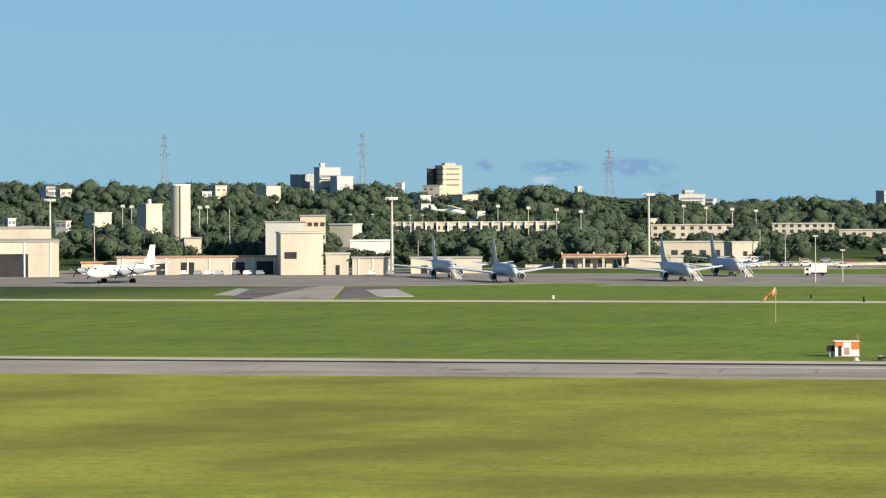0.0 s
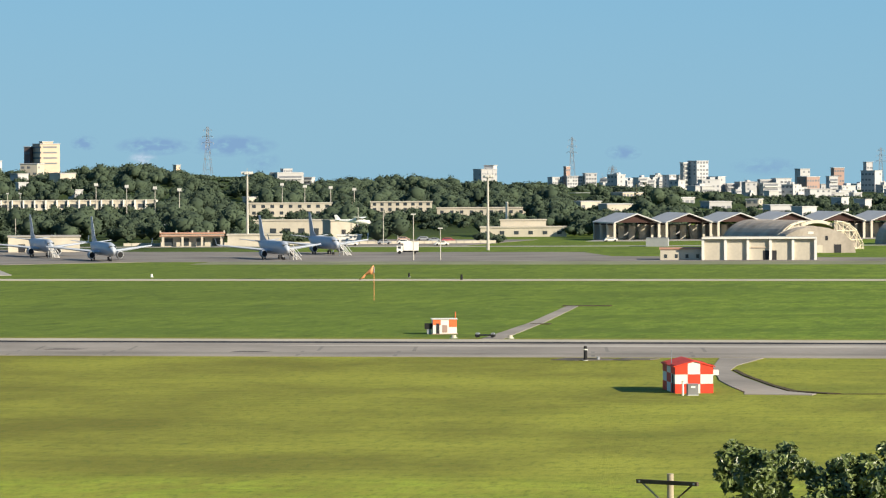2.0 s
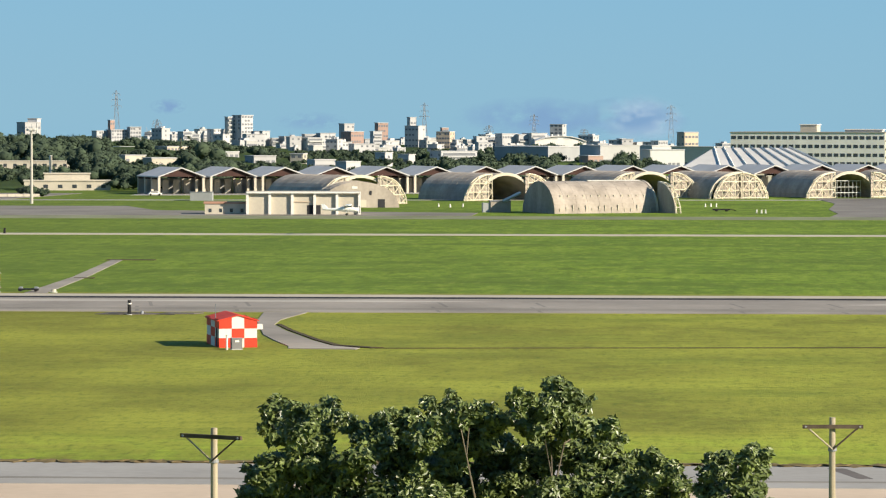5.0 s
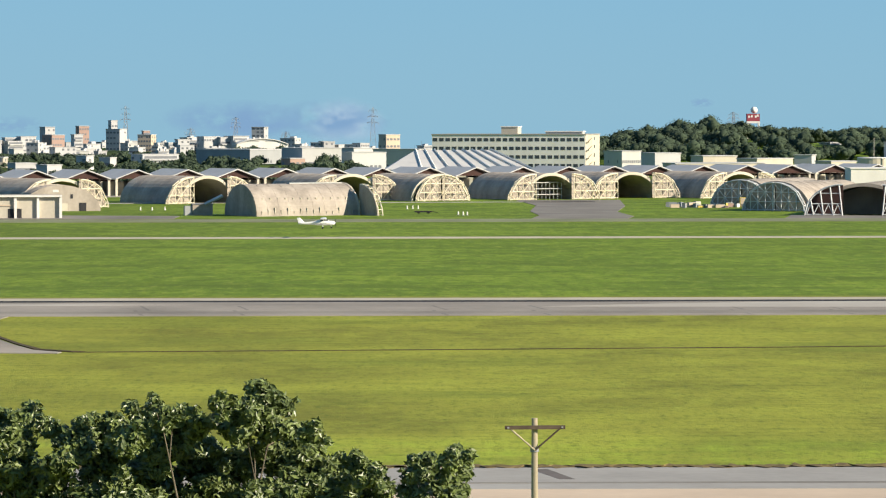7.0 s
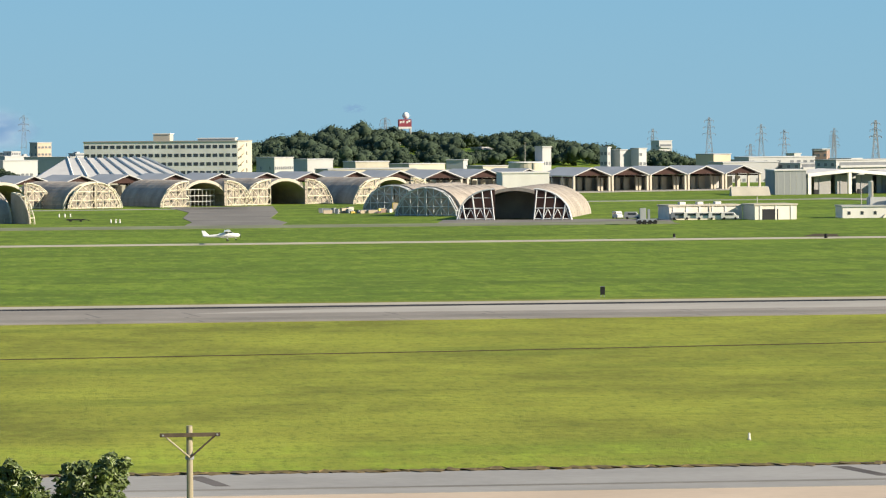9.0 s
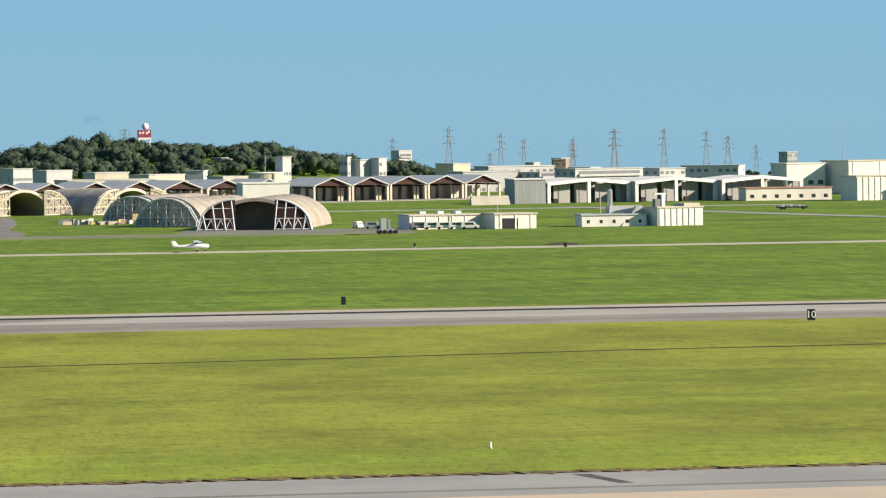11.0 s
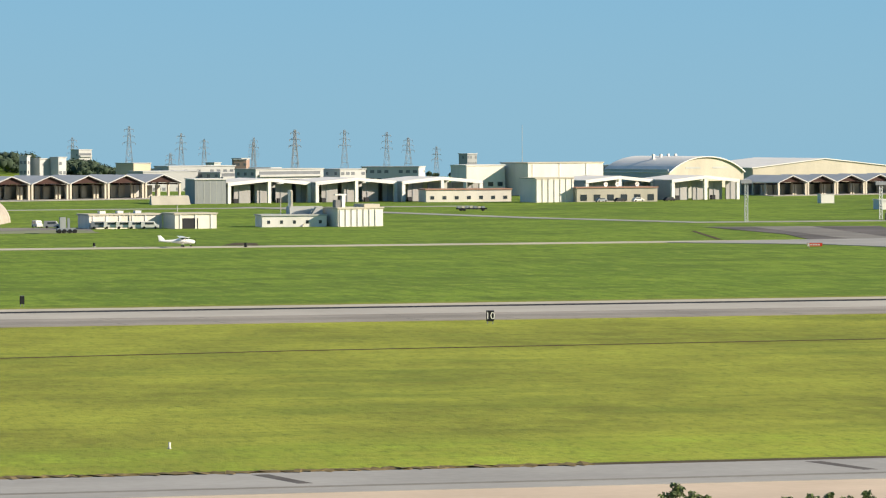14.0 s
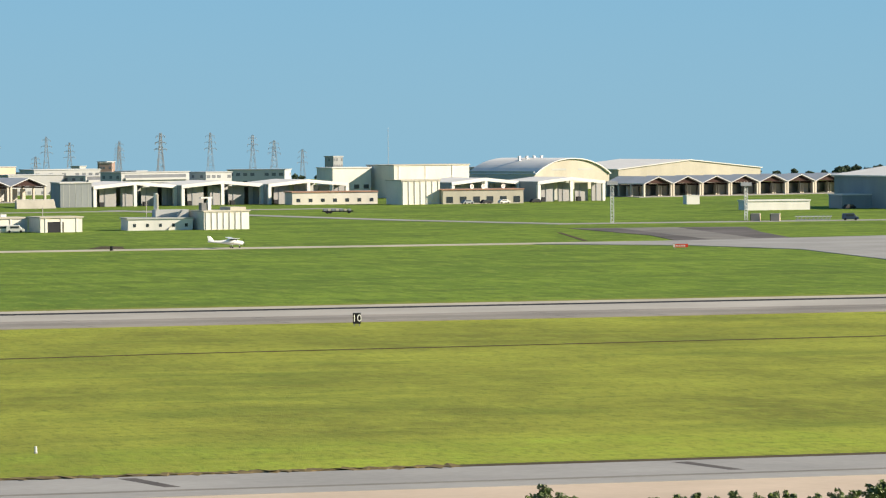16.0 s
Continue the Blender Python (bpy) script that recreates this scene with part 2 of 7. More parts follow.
def ground_z(x, y):
    """The height of the land."""
    z = 24.0 * (1 - smooth01(y, 20, 172)) if y < 172 else 0.0
    if y < 172:
        z = max(0.0, 24.0 - max(0.0, y - 20) * 0.16)
    a = x / max(y, 1.0)
    west = 6.0 + 9.0 * (1 - smooth01(a, -0.225, -0.185)) - 5.0 * smooth01(a, -0.125, -0.085) - 3.0 * smooth01(a, -0.03, 0.0)
    z += west * smooth01(y, 1360, 2300)
    if y > 1500:
        z += 2.4 * noise.noise(Vector((x / 55, y / 130, 3.1))) * smooth01(y, 1500, 1900) * (1 - smooth01(a, -0.12, -0.06))
    z += 17 * math.exp(-((x - 168) / 75) ** 2 - ((y - 2300) / 150) ** 2)
    z += 10 * math.exp(-((x - 262) / 42) ** 2 - ((y - 2320) / 140) ** 2)
    drop = 3300 - 1050 * smooth01(a, -0.02, 0.03) - 700 * (1 - smooth01(a, -0.19, -0.14))
    z -= min(60.0, max(0.0, y - drop) * 0.03)
    return z


def sheet(name, xs, ys, height, material, lift=0.0):
    xs, ys = np.array(xs, float), np.array(ys, float)
    verts = [(x, y, height(x, y) + lift) for y in ys for x in xs]
    k = len(xs)
    faces = [(j * k + i, j * k + i + 1, (j + 1) * k + i + 1, (j + 1) * k + i) for j in range(len(ys) - 1) for i in range(k - 1)]
    me = bpy.data.meshes.new(name)
    me.from_pydata(verts, [], faces)
    me.materials.append(material)
    me.polygons.foreach_set("use_smooth", [True] * len(me.polygons))
    return new(name, me)


def slab(name, outline, z, material, label, category="pavement", thick=0.1):
    """A flat paved area with an edge."""
    bm = bmesh.new()
    top = [bm.verts.new((x, y, z)) for x, y in outline]
    low = [bm.verts.new((x, y, z - thick - 0.1)) for x, y in outline]
    f = bm.faces.new(top)
    for i in range(len(top)):
        j = (i + 1) % len(top)
        bm.faces.new((top[i], low[i], low[j], top[j]))
    bmesh.ops.recalc_face_normals(bm, faces=bm.faces)
    bmesh.ops.triangulate(bm, faces=[f])
    ob = part(name, bm, material)
    return tagged(ob, label, category, kind="structure")


# ---- ground, runway, taxiways ----
gx = np.concatenate([np.linspace(-4600, -900, 14), np.linspace(-860, 860, 130), np.linspace(900, 4600, 14)])
gy = np.concatenate([np.linspace(-400, 10, 6), np.linspace(20, 180, 17), np.linspace(220, 1300, 30), np.linspace(1330, 2700, 80), np.linspace(2750, 4850, 40)])
tagged(sheet("ground", gx, gy, ground_z, M["grass"]), "mown airfield grass, dry and yellowish near, greener far off", "grass", kind="structure")

FAR = 1500


def strip(name, y0, y1, z, material, label, x0=-FAR, x1=FAR, category="pavement"):
    return slab(name, [(x0, y0), (x1, y0), (x1, y1), (x0, y1)], z, material, label, category)


strip("taxiway_concrete", 262, 309, 0.10, M["taxi_tan"], "tan concrete shoulder of the nearest taxiway")
strip("taxiway", 309, 327.5, 0.14, M["taxi"], "pale grey asphalt taxiway", category="taxiway")
strip("taxiway_line", 313.4, 314.6, 0.155, M["asphalt"], "darker seam along the grey taxiway")
strip("taxiway_bank", 327.5, 330.0, 0.12, M["dirt"], "dark ragged earth edge between taxiway and grass")
strip("runway", 575, 615.4, 0.10, M["runway"], "pale grey concrete runway with stained joints", category="runway")
# the drain lip's shadow beside the runway, drawn as a black strip
strip("drain_shadow_strip", 615.4, 620.6, 0.12, M["runway_dark"], "black strip painted for the drain lip's shadow along the runway")
strip("runway_edge", 620.6, 629.0, 0.10, M["runway_edge"], "pale edge strip beyond the painted black shadow strip")
strip("far_runway", 927, 938, 0.10, M["runway_edge"], "thin pale concrete strip of the far runway")
strip("far_taxiway", 1066, 1094, 0.10, M["overgrown"], "faded overgrown taxiway before the aircraft shelters", x0=-250, x1=160)
slab("apron", [(-1200, 1052), (-385, 1052), (-300, 1064), (-268, 1092), (-60, 1100), (-60, 1130), (-150, 1150), (-165, 1200), (-240, 1203), (-302, 1208), (-330, 1240), (-1200, 1240)], 0.11, M["asphalt"], "wide grey parking apron", "apron")
slab("exit_shoulder", [(-337, 1050), (-322.2, 1056), (-303.2, 945), (-312, 952)], 0.125, M["asphalt_dark"], "dark asphalt shoulder of the exit taxiway")
slab("exit_pad", [(-337, 1036), (-330, 1026), (-312.5, 967), (-323, 972)], 0.118, M["taxi"], "pale concrete pad beside the exit taxiway")
slab("exit_shoulder", [(-313.6, 1055), (-297, 1050), (-276, 958), (-283, 945)], 0.125, M["asphalt_dark"], "dark asphalt shoulder of the exit taxiway")
slab("exit_pad", [(-299, 1023), (-294, 1034), (-271, 969), (-278.6, 964)], 0.13, M["taxi"], "pale concrete pad beside the exit taxiway")
slab("apron_exit", [(-322, 1060), (-314, 1055), (-283, 940), (-303, 940)], 0.13, M["runway"], "pale concrete exit taxiway from the apron", "taxiway")
slab("service_path", [(-60, 574), (-54, 574), (-55.6, 554), (-55.2, 541), (-52.4, 527), (-47, 505), (-43.6, 493.4), (-39.8, 488.7), (-40.1, 486.4), (-48.1, 487.4), (-48.5, 492), (-51.6, 505), (-54.1, 517), (-58.4, 550)], 0.09, M["runway"], "narrow grey service path to a shed")
slab("path_edge", [(-38.5, 488.8), (-43.4, 494.3), (-46.8, 506.2), (-52.2, 528.3), (-55, 542), (-54.4, 542.3), (-51.6, 528.6), (-46.2, 506.8), (-42.6, 495), (-37, 489.4)], 0.10, M["dirt"], "dark earth edge of the service path")
slab("drain_line", [(-38, 488.6), (47, 496.4), (101, 504), (196, 509), (300, 514), (300, 515), (196, 510), (101, 505), (47, 497.3), (-38, 489.4)], 0.06, M["dirt"], "dark narrow drain line across the grass")
slab("service_path", [(-102.6, 631), (-99.2, 631), (-102.2, 697), (-106.8, 770), (-109, 771), (-104.4, 693)], 0.09, M["runway"], "narrow grey path across the far grass")
slab("path_edge", [(-103.6, 690), (-100.2, 690), (-100.2, 687.5), (-103.6, 687.5)], 0.10, M["dirt"], "dark seam across the grey path")
slab("path_edge", [(-110, 774), (-101, 774), (-101, 770.5), (-110, 770.5)], 0.10, M["dirt"], "dark end of the grey path")
slab("shade_pad", [(-185, 1352), (-172, 1352), (282, 1556), (290, 1590), (270, 1590), (-185, 1385)], 0.07, M["taxi"], "pale concrete floor under the aircraft sunshades", "apron")
slab("shade_pad", [(476, 1488), (572, 1524), (572, 1560), (476, 1524)], 0.07, M["taxi"], "pale concrete floor under the aircraft sunshades", "apron")
slab("shelter_apron", [(33, 1088), (45, 1083), (58, 1086), (62, 1120), (60, 1170), (66, 1240), (69, 1328), (36, 1326), (40, 1250), (36, 1180), (37, 1130)], 0.09, M["asphalt"], "old grey asphalt before the shelters", "apron")
slab("main_shelter_apron", [(100, 1094), (160, 1075), (165, 1120), (105, 1130)], 0.095, M["asphalt"], "grey asphalt before the large shelter", "apron")
slab("east_taxiway", [(332, 1059), (348, 1056), (330, 930), (318, 930)], 0.09, M["asphalt"], "worn asphalt taxiway", "taxiway")
slab("east_taxiway_edge", [(320, 1062), (331.8, 1059), (317.8, 930), (309, 938), (318, 985)], 0.085, M["asphalt_dark"], "dark patched taxiway edge")
slab("east_taxiway_edge", [(348.2, 1056), (366, 1052), (352, 1000), (338, 932), (330.2, 930)], 0.085, M["asphalt_dark"], "dark patched taxiway edge")
slab("east_junction", [(270, 928), (600, 1010), (600, 940), (352, 905), (345, 830), (304, 785), (312, 860), (300, 900)], 0.115, M["taxi"], "pale grey taxiway junction", "taxiway")
strip("east_road", 1352, 1362, 0.08, M["taxi"], "pale grey base road", x0=160, x1=330, category="road")
slab("east_road", [(250, 1370), (300, 1180), (330, 1105), (600, 1085), (600, 1096), (335, 1116), (308, 1184), (258, 1374)], 0.09, M["taxi"], "pale curving base road", "road")
for x in range(-190, 240, 14):
    for y0, y1 in ((575.3, 590), (590.6, 604)):
        if (x * 7 + int(y0)) % 3:
            slab("runway_joint", [(x, y0), (x + 0.5, y0), (x + 0.5 - 2, y1), (x - 2, y1)], 0.106, M["asphalt"], "dark joint across the runway", "runway")
for x, y in ((-161, 592), (-132, 586), (-82, 568.5), (-74, 568.5)):
    slab("tar_patch", [(x, y), (x + 5, y), (x + 6, y + 3), (x + 1, y + 3.4)], 0.11, M["asphalt_dark"], "black tar patch at the runway", "runway")
for x in (-22.5, 11.5, 62.5, 108.5):
    slab("expansion_patch", [(x - 1.6, 326), (x - 0.2, 326), (x + 1.6, 317), (x + 0.4, 317)], 0.15, M["asphalt_dark"], "dark repaired patch on the taxiway", "taxiway")
slab("tar_patch", [(-82.5, 567.2), (-79, 566.4), (-74, 567.4), (-71.4, 566.6), (-72.6, 569.6), (-76, 570.8), (-80.4, 569.4)], 0.11, M["asphalt_dark"], "black tar and earth patch at the runway", "runway")
slab("runway_centre", [(20, 600), (90, 596), (1500, 595), (1500, 615.3), (60, 615.3), (35, 608)], 0.112, M["runway_light"], "lighter concrete lane of the runway", "runway")
slab("runway_centre", [(-130, 606), (-60, 604), (-30, 607), (-55, 610), (-120, 609)], 0.112, M["runway_light"], "lighter concrete lane of the runway", "runway")
slab("runway_wear", [(-190, 579), (-60, 581), (40, 580), (120, 582), (1500, 580), (1500, 590), (110, 589), (20, 587), (-190, 586)], 0.108, M["runway_worn"], "brownish worn lane of the runway", "runway")
slab("base_road", [(-420, 1262), (-300, 1272), (-180, 1278), (60, 1300), (60, 1306), (-180, 1286), (-300, 1280), (-420, 1270)], 0.09, M["taxi"], "pale road behind the apron", "road")
slab("car_park", [(-270, 1286), (-215, 1290), (-205, 1380), (-262, 1390)], 0.095, M["asphalt"], "grey car park beyond the apron road", "car park")


def ragged_bank(name, x0, x1, y, height, step, label, seed):
    """A low broken earth bank with hanging grass along a pavement edge."""
    g = np.random.default_rng(seed)
    xs = np.arange(x0, x1, step)
    k = len(xs)
    rows = [(0.0, 0.0, 0.10), (0.15, 0.55, 0.25), (0.9, 1.0, 0.35), (2.2, 0.15, 0.12)]
    V = np.concatenate([np.column_stack([xs, y + dy + g.normal(0, 0.35 + j, k), 0.14 + height * f * g.uniform(0.45, 1.25, k)]) for dy, f, j in rows])
    F = [(r * k + i, r * k + i + 1, (r + 1) * k + i + 1, (r + 1) * k + i) for r in range(3) for i in range(k - 1)]
    me = bpy.data.meshes.new(name)
    me.from_pydata(V.tolist(), [], F)
    me.materials.append(M["bank"])
    return tagged(new(name, me), label, "bank", kind="structure")


ragged_bank("grass_bank", -75, 90, 327.6, 0.13, 0.5, "ragged brown earth bank along the taxiway", 5)

# ---- far woods ----


def woods(name, crowns, leaves, size, label, seed):
    """Many crowns as one mesh: each crown is a cluster of lumpy lobes, covered by scattered leaf clumps."""
    rng = np.random.default_rng(seed)
    ico = bmesh.new()
    bmesh.ops.create_icosphere(ico, subdivisions=2 if size < 0.3 else 1, radius=1)
    iv = np.array([v.co[:] for v in ico.verts])
    fi = np.array([[v.index for v in f.verts] for f in ico.faces])
    ico.free()
    V, F, CV, CF = [], [], [], []
    count = cores = 0
    for (x, y, z, r, h) in crowns:
        k = rng.integers(5, 9)
        turn = rng.uniform(0, 6.28) + np.arange(k) * 2.4
        far = np.sqrt(np.arange(k) / k) * 0.72 * r
        lobes = np.column_stack([np.cos(turn) * far, np.sin(turn) * far, h * (0.80 - 0.42 * (far / r) ** 2 - rng.uniform(-0.08, 0.26, k))])
        rad = rng.uniform(0.24, 0.58, k) * r
        per = np.maximum(6, (leaves * rad ** 2 / (rad ** 2).sum()).astype(int))
        for c, q, cnt in zip(lobes, rad, per):
            flat = np.array([1, 1, min(1.0, 0.34 * h / q)])
            mid = np.array([x, y, z]) + c
            CV.append(mid + iv * flat * q * rng.uniform(0.70, 1.04, (len(iv), 1)))
            CF.append(fi + cores)
            cores += len(iv)
            d = rng.normal(0, 1, (cnt, 3))
            d[:, 2] = np.abs(d[:, 2]) * 0.9 - 0.30
            d /= np.linalg.norm(d, axis=1)[:, None]
            p = mid + d * q * rng.uniform(0.84, 1.20, (cnt, 1)) * flat
            nrm = d + rng.normal(0, 0.42, (cnt, 3))
            nrm /= np.linalg.norm(nrm, axis=1)[:, None]
            u = np.cross(nrm, rng.normal(0, 1, (cnt, 3)))
            u /= np.linalg.norm(u, axis=1)[:, None]
            w = np.cross(nrm, u)
            s = size * rng.uniform(0.45, 1.1, (cnt, 1))
            V.append(np.stack([p - u * s, p - w * s * 0.7, p + u * s, p + w * s * 0.7], 1).reshape(-1, 3))
            F.append(np.arange(cnt * 4).reshape(-1, 4) + count)
            count += cnt * 4
    me = bpy.data.meshes.new(name)
    me.from_pydata(np.concatenate(V).tolist(), [], np.concatenate(F).tolist())
    me.materials.append(M["leaf"])
    ob = tagged(new(name, me), label, "trees", kind="stuff")
    me = bpy.data.meshes.new("crown_mass")
    me.from_pydata(np.concatenate(CV).tolist(), [], np.concatenate(CF).tolist())
    me.materials.append(M["leaf"])
    me.polygons.foreach_set("use_smooth", [True] * len(me.polygons))
    inner = new("crown_mass", me)
    inner.parent = ob
    return ob


def scatter(seed, az0, az1, d0, d1, n, r0, r1, keep=None):
    rng = random.Random(seed)
    out = []
    while len(out) < n:
        a, y = radians(rng.uniform(az0, az1)), d0 * (d1 / d0) ** rng.random()
        x = y * math.tan(a)
        if keep and not keep(x, y):
            continue
        r = rng.uniform(r0, r1)
        out.append((x, y, ground_z(x, y) - 0.8, r, r * rng.uniform(1.25, 1.7)))
    return out


HOUSES = []

# ---- buildings ----


def shared(name, material, *b):
    return mesh_of(name, block(*b), material)


WINDOW_MESHES = {}


def house(name, x0, x1, y, h, label, depth=10, z=None, floors=0, bays=0, walls="cream", roof="roof_flat", category="building", group="",
          eave=0.3, parapet=0.4, win=(1.4, 1.2), doors=(), rz=0, window_mat="window", sill=0.9, turn=0.0):
    """A flat-roofed building that spans x0 to x1 as seen from the airfield's edge: walls, roof slab, each window, balconies."""
    z = ground_z((x0 + x1) / 2, y + depth / 2) - 0.3 if z is None else z
    x, az = (x0 + x1) / 2, math.atan2((x0 + x1) / 2, y)
    w = x1 - x0
    town = group == "far town" and y > 1450
    own = random.Random(int(abs(x0) * 10) + int(y))
    if az < -0.08 and not rz:  # the western buildings stand turned towards the field
        rz, w = -math.degrees(az), w * math.cos(az)
    span = w
    if town:
        window_mat = "window_far"
        walls, roof = ("city" if walls == "white" else walls), "city"
    if town and h < 30:  # streets of the town run askew, so two sides of each block show
        turn = own.choice((1, 1, 1, -1)) * own.uniform(16, 38)
        depth = min(depth, 0.75 * w)
        if not floors:
            floors = max(1, round(min(h, 13) / 3.2))
            bays = max(2, int(w / 3.4))
    if turn:
        c, q = math.cos(radians(turn)), math.sin(radians(turn))
        w = (span - depth * abs(q)) / c
        x += depth * q / 2
        rz += turn
    HOUSES.append(((x0 + x1) / 2, y, span, z, h, depth))
    ob = thing(name, x, y, z, rz, label, category, group)
    part("wall", block(-w / 2, w / 2, 0, depth, 0, h), M[walls], ob)
    part("roof", block(-w / 2 - eave, w / 2 + eave, -eave, depth + eave, h + 0.004, h + parapet), M[roof], ob)
    side = -1 if turn > 0 else 1
    if floors and bays:
        win = (min(win[0], w / bays * 0.7), min(win[1], h / floors * 0.6))
        key = (round(win[0], 2), round(win[1], 2), window_mat)
        if key not in WINDOW_MESHES:
            WINDOW_MESHES[key] = shared("window", M[window_mat], -win[0] / 2, win[0] / 2, -0.05, 0.1, 0, win[1])
        banded = town and own.random() < 0.3
        for f in range(floors):
            zf = h * f / floors + min(sill, h / floors - win[1] - 0.1)
            if banded:
                part("balcony", block(-w * 0.46, w * 0.46, -1.1, -0.004, zf - 0.55, zf + 0.35), M[walls], ob)
                part("window", block(-w * 0.45, w * 0.45, -0.05, 0.1, zf + 0.36, zf + 0.36 + win[1]), M[window_mat], ob)
            else:
                for b in range(bays):
                    if not town or own.random() > 0.16:
                        part("window", WINDOW_MESHES[key], None, ob, at=pose(-w / 2 + w * (b + 0.5) / bays, 0, zf))
            if town and turn:
                for k in range(max(1, int(depth / 4.5))):
                    if own.random() > 0.3:
                        part("window", WINDOW_MESHES[key], None, ob, at=pose(side * w / 2, depth * (k + 0.5) / max(1, int(depth / 4.5)), zf, 0, 0, 90 * side))
    if name == "town_house" and own.random() < 0.6:
        u = own.uniform(-0.3, 0.1) * w
        part("stair_house", block(u, u + min(3.4, 0.3 * w), depth * 0.3, depth * 0.75, h + parapet + 0.004, h + parapet + own.uniform(0.8, 1.6)), M[walls], ob)
        if own.random() < 0.6:
            u = own.uniform(0.2, 0.38) * w
            part("roof_tank", bar(bmesh.new(), (u, depth * 0.5, h + parapet), (u, depth * 0.5, h + parapet + own.uniform(0.9, 1.8)), 0.7, 10), M["white"], ob)
        if own.random() < 0.4:
            part("aerial", bar(bmesh.new(), (-0.4 * w, depth * 0.5, h + parapet), (-0.4 * w, depth * 0.5, h + parapet + own.uniform(2.5, 5)), 0.09), M["steel"], ob)
    for dx, dw, dh in doors:
        part("door", block(dx - dw / 2 - span / 2, dx + dw / 2 - span / 2, -0.06, 0.1, 0, dh), M["dark"], ob, "dark door opening")
    return ob


def arch_ring(rx, h, n=20, a0=0.0, a1=math.pi):
    return [(rx * math.cos(a0 + (a1 - a0) * i / n), h * math.sin(a0 + (a1 - a0) * i / n)) for i in range(n + 1)]


def slanted_leaf(w, h, r, mirror):
    """A quarter-ellipse door frame with leaning posts, one rail and knee braces."""
    bm = bmesh.new()
    s = -1 if mirror else 1
    top = lambda u: h * math.sqrt(max(0.0, 1 - (u / w) ** 2))
    us = [w * i / 12 for i in range(13)]
    for y in (-0.8, 0.5):
        for a, b in zip(us, us[1:]):
            bar(bm, (s * a, y, top(a)), (s * b, y, top(b)), r * 1.4)
        bar(bm, (0, y, 0.3), (s * w, y, 0.3), r)
    feet = [0, 0.24 * w, 0.5 * w, 0.76 * w]
    for i, a in enumerate(feet):
        u = a + 0.085 * w
        bar(bm, (s * a, -0.8, 0), (s * u, -0.8, top(u)), r * 1.35)
        bar(bm, (s * u, -0.8, top(u)), (s * u, 0.5, top(u)), r)
        nxt = feet[i + 1] if i < 3 else 0.95 * w
        bar(bm, (s * (a + nxt) / 2, -0.8, h * 0.36), (s * a, -0.8, 0.2), r * 0.8)
        bar(bm, (s * (a + nxt) / 2, -0.8, h * 0.36), (s * nxt, -0.8, 0.2), r * 0.8)
    z = h * 0.38
    bar(bm, (0, -0.8, z), (s * w * math.sqrt(1 - 0.38 ** 2), -0.8, z), r)
    z = h * 0.72
    bar(bm, (s * 0.06 * w, -0.8, z), (s * w * math.sqrt(1 - 0.72 ** 2), -0.8, z), r * 0.7)
    return bm


def lattice_leaf(w, h, cols, rows, r, mirror):
    """A quarter-ellipse door frame of steel lattice, tall at its inner edge."""
    bm = bmesh.new()
    s = -1 if mirror else 1
    top = lambda u: h * math.sqrt(max(0.0, 1 - (u / w) ** 2))
    us = [w * i / cols * 0.98 for i in range(cols + 1)]
    for y in (-0.8, 0.5):
        for a, b in zip(us, us[1:]):
            bar(bm, (s * a, y, top(a)), (s * b, y, top(b)), r * 1.5)
        bar(bm, (s * us[-1], y, top(us[-1])), (s * w, y, 0), r * 1.5)
        bar(bm, (0, y, 0.3), (s * w, y, 0.3), r)
    for u in us:
        bar(bm, (s * u, -0.8, 0), (s * u, -0.8, top(u)), r * 1.1)
        bar(bm, (s * u, -0.8, top(u)), (s * u, 0.5, top(u)), r)
    for k in range(1, rows):
        z = h * k / rows
        u = w * math.sqrt(max(0.0, 1 - (z / h) ** 2))
        bar(bm, (0, -0.8, z), (s * u, -0.8, z), r)
    for i, (a, b) in enumerate(zip(us, us[1:])):
        for k in range(rows):
            z0, z1 = h * k / rows, min(h * (k + 1) / rows, top(b))
            if z1 - z0 > 0.6:
                p, q = ((a, z0), (b, z1)) if (i + k) % 2 else ((a, z1), (b, z0))
                bar(bm, (s * p[0], -0.8, p[1]), (s * q[0], -0.8, q[1]), r * 0.8)
    return bm


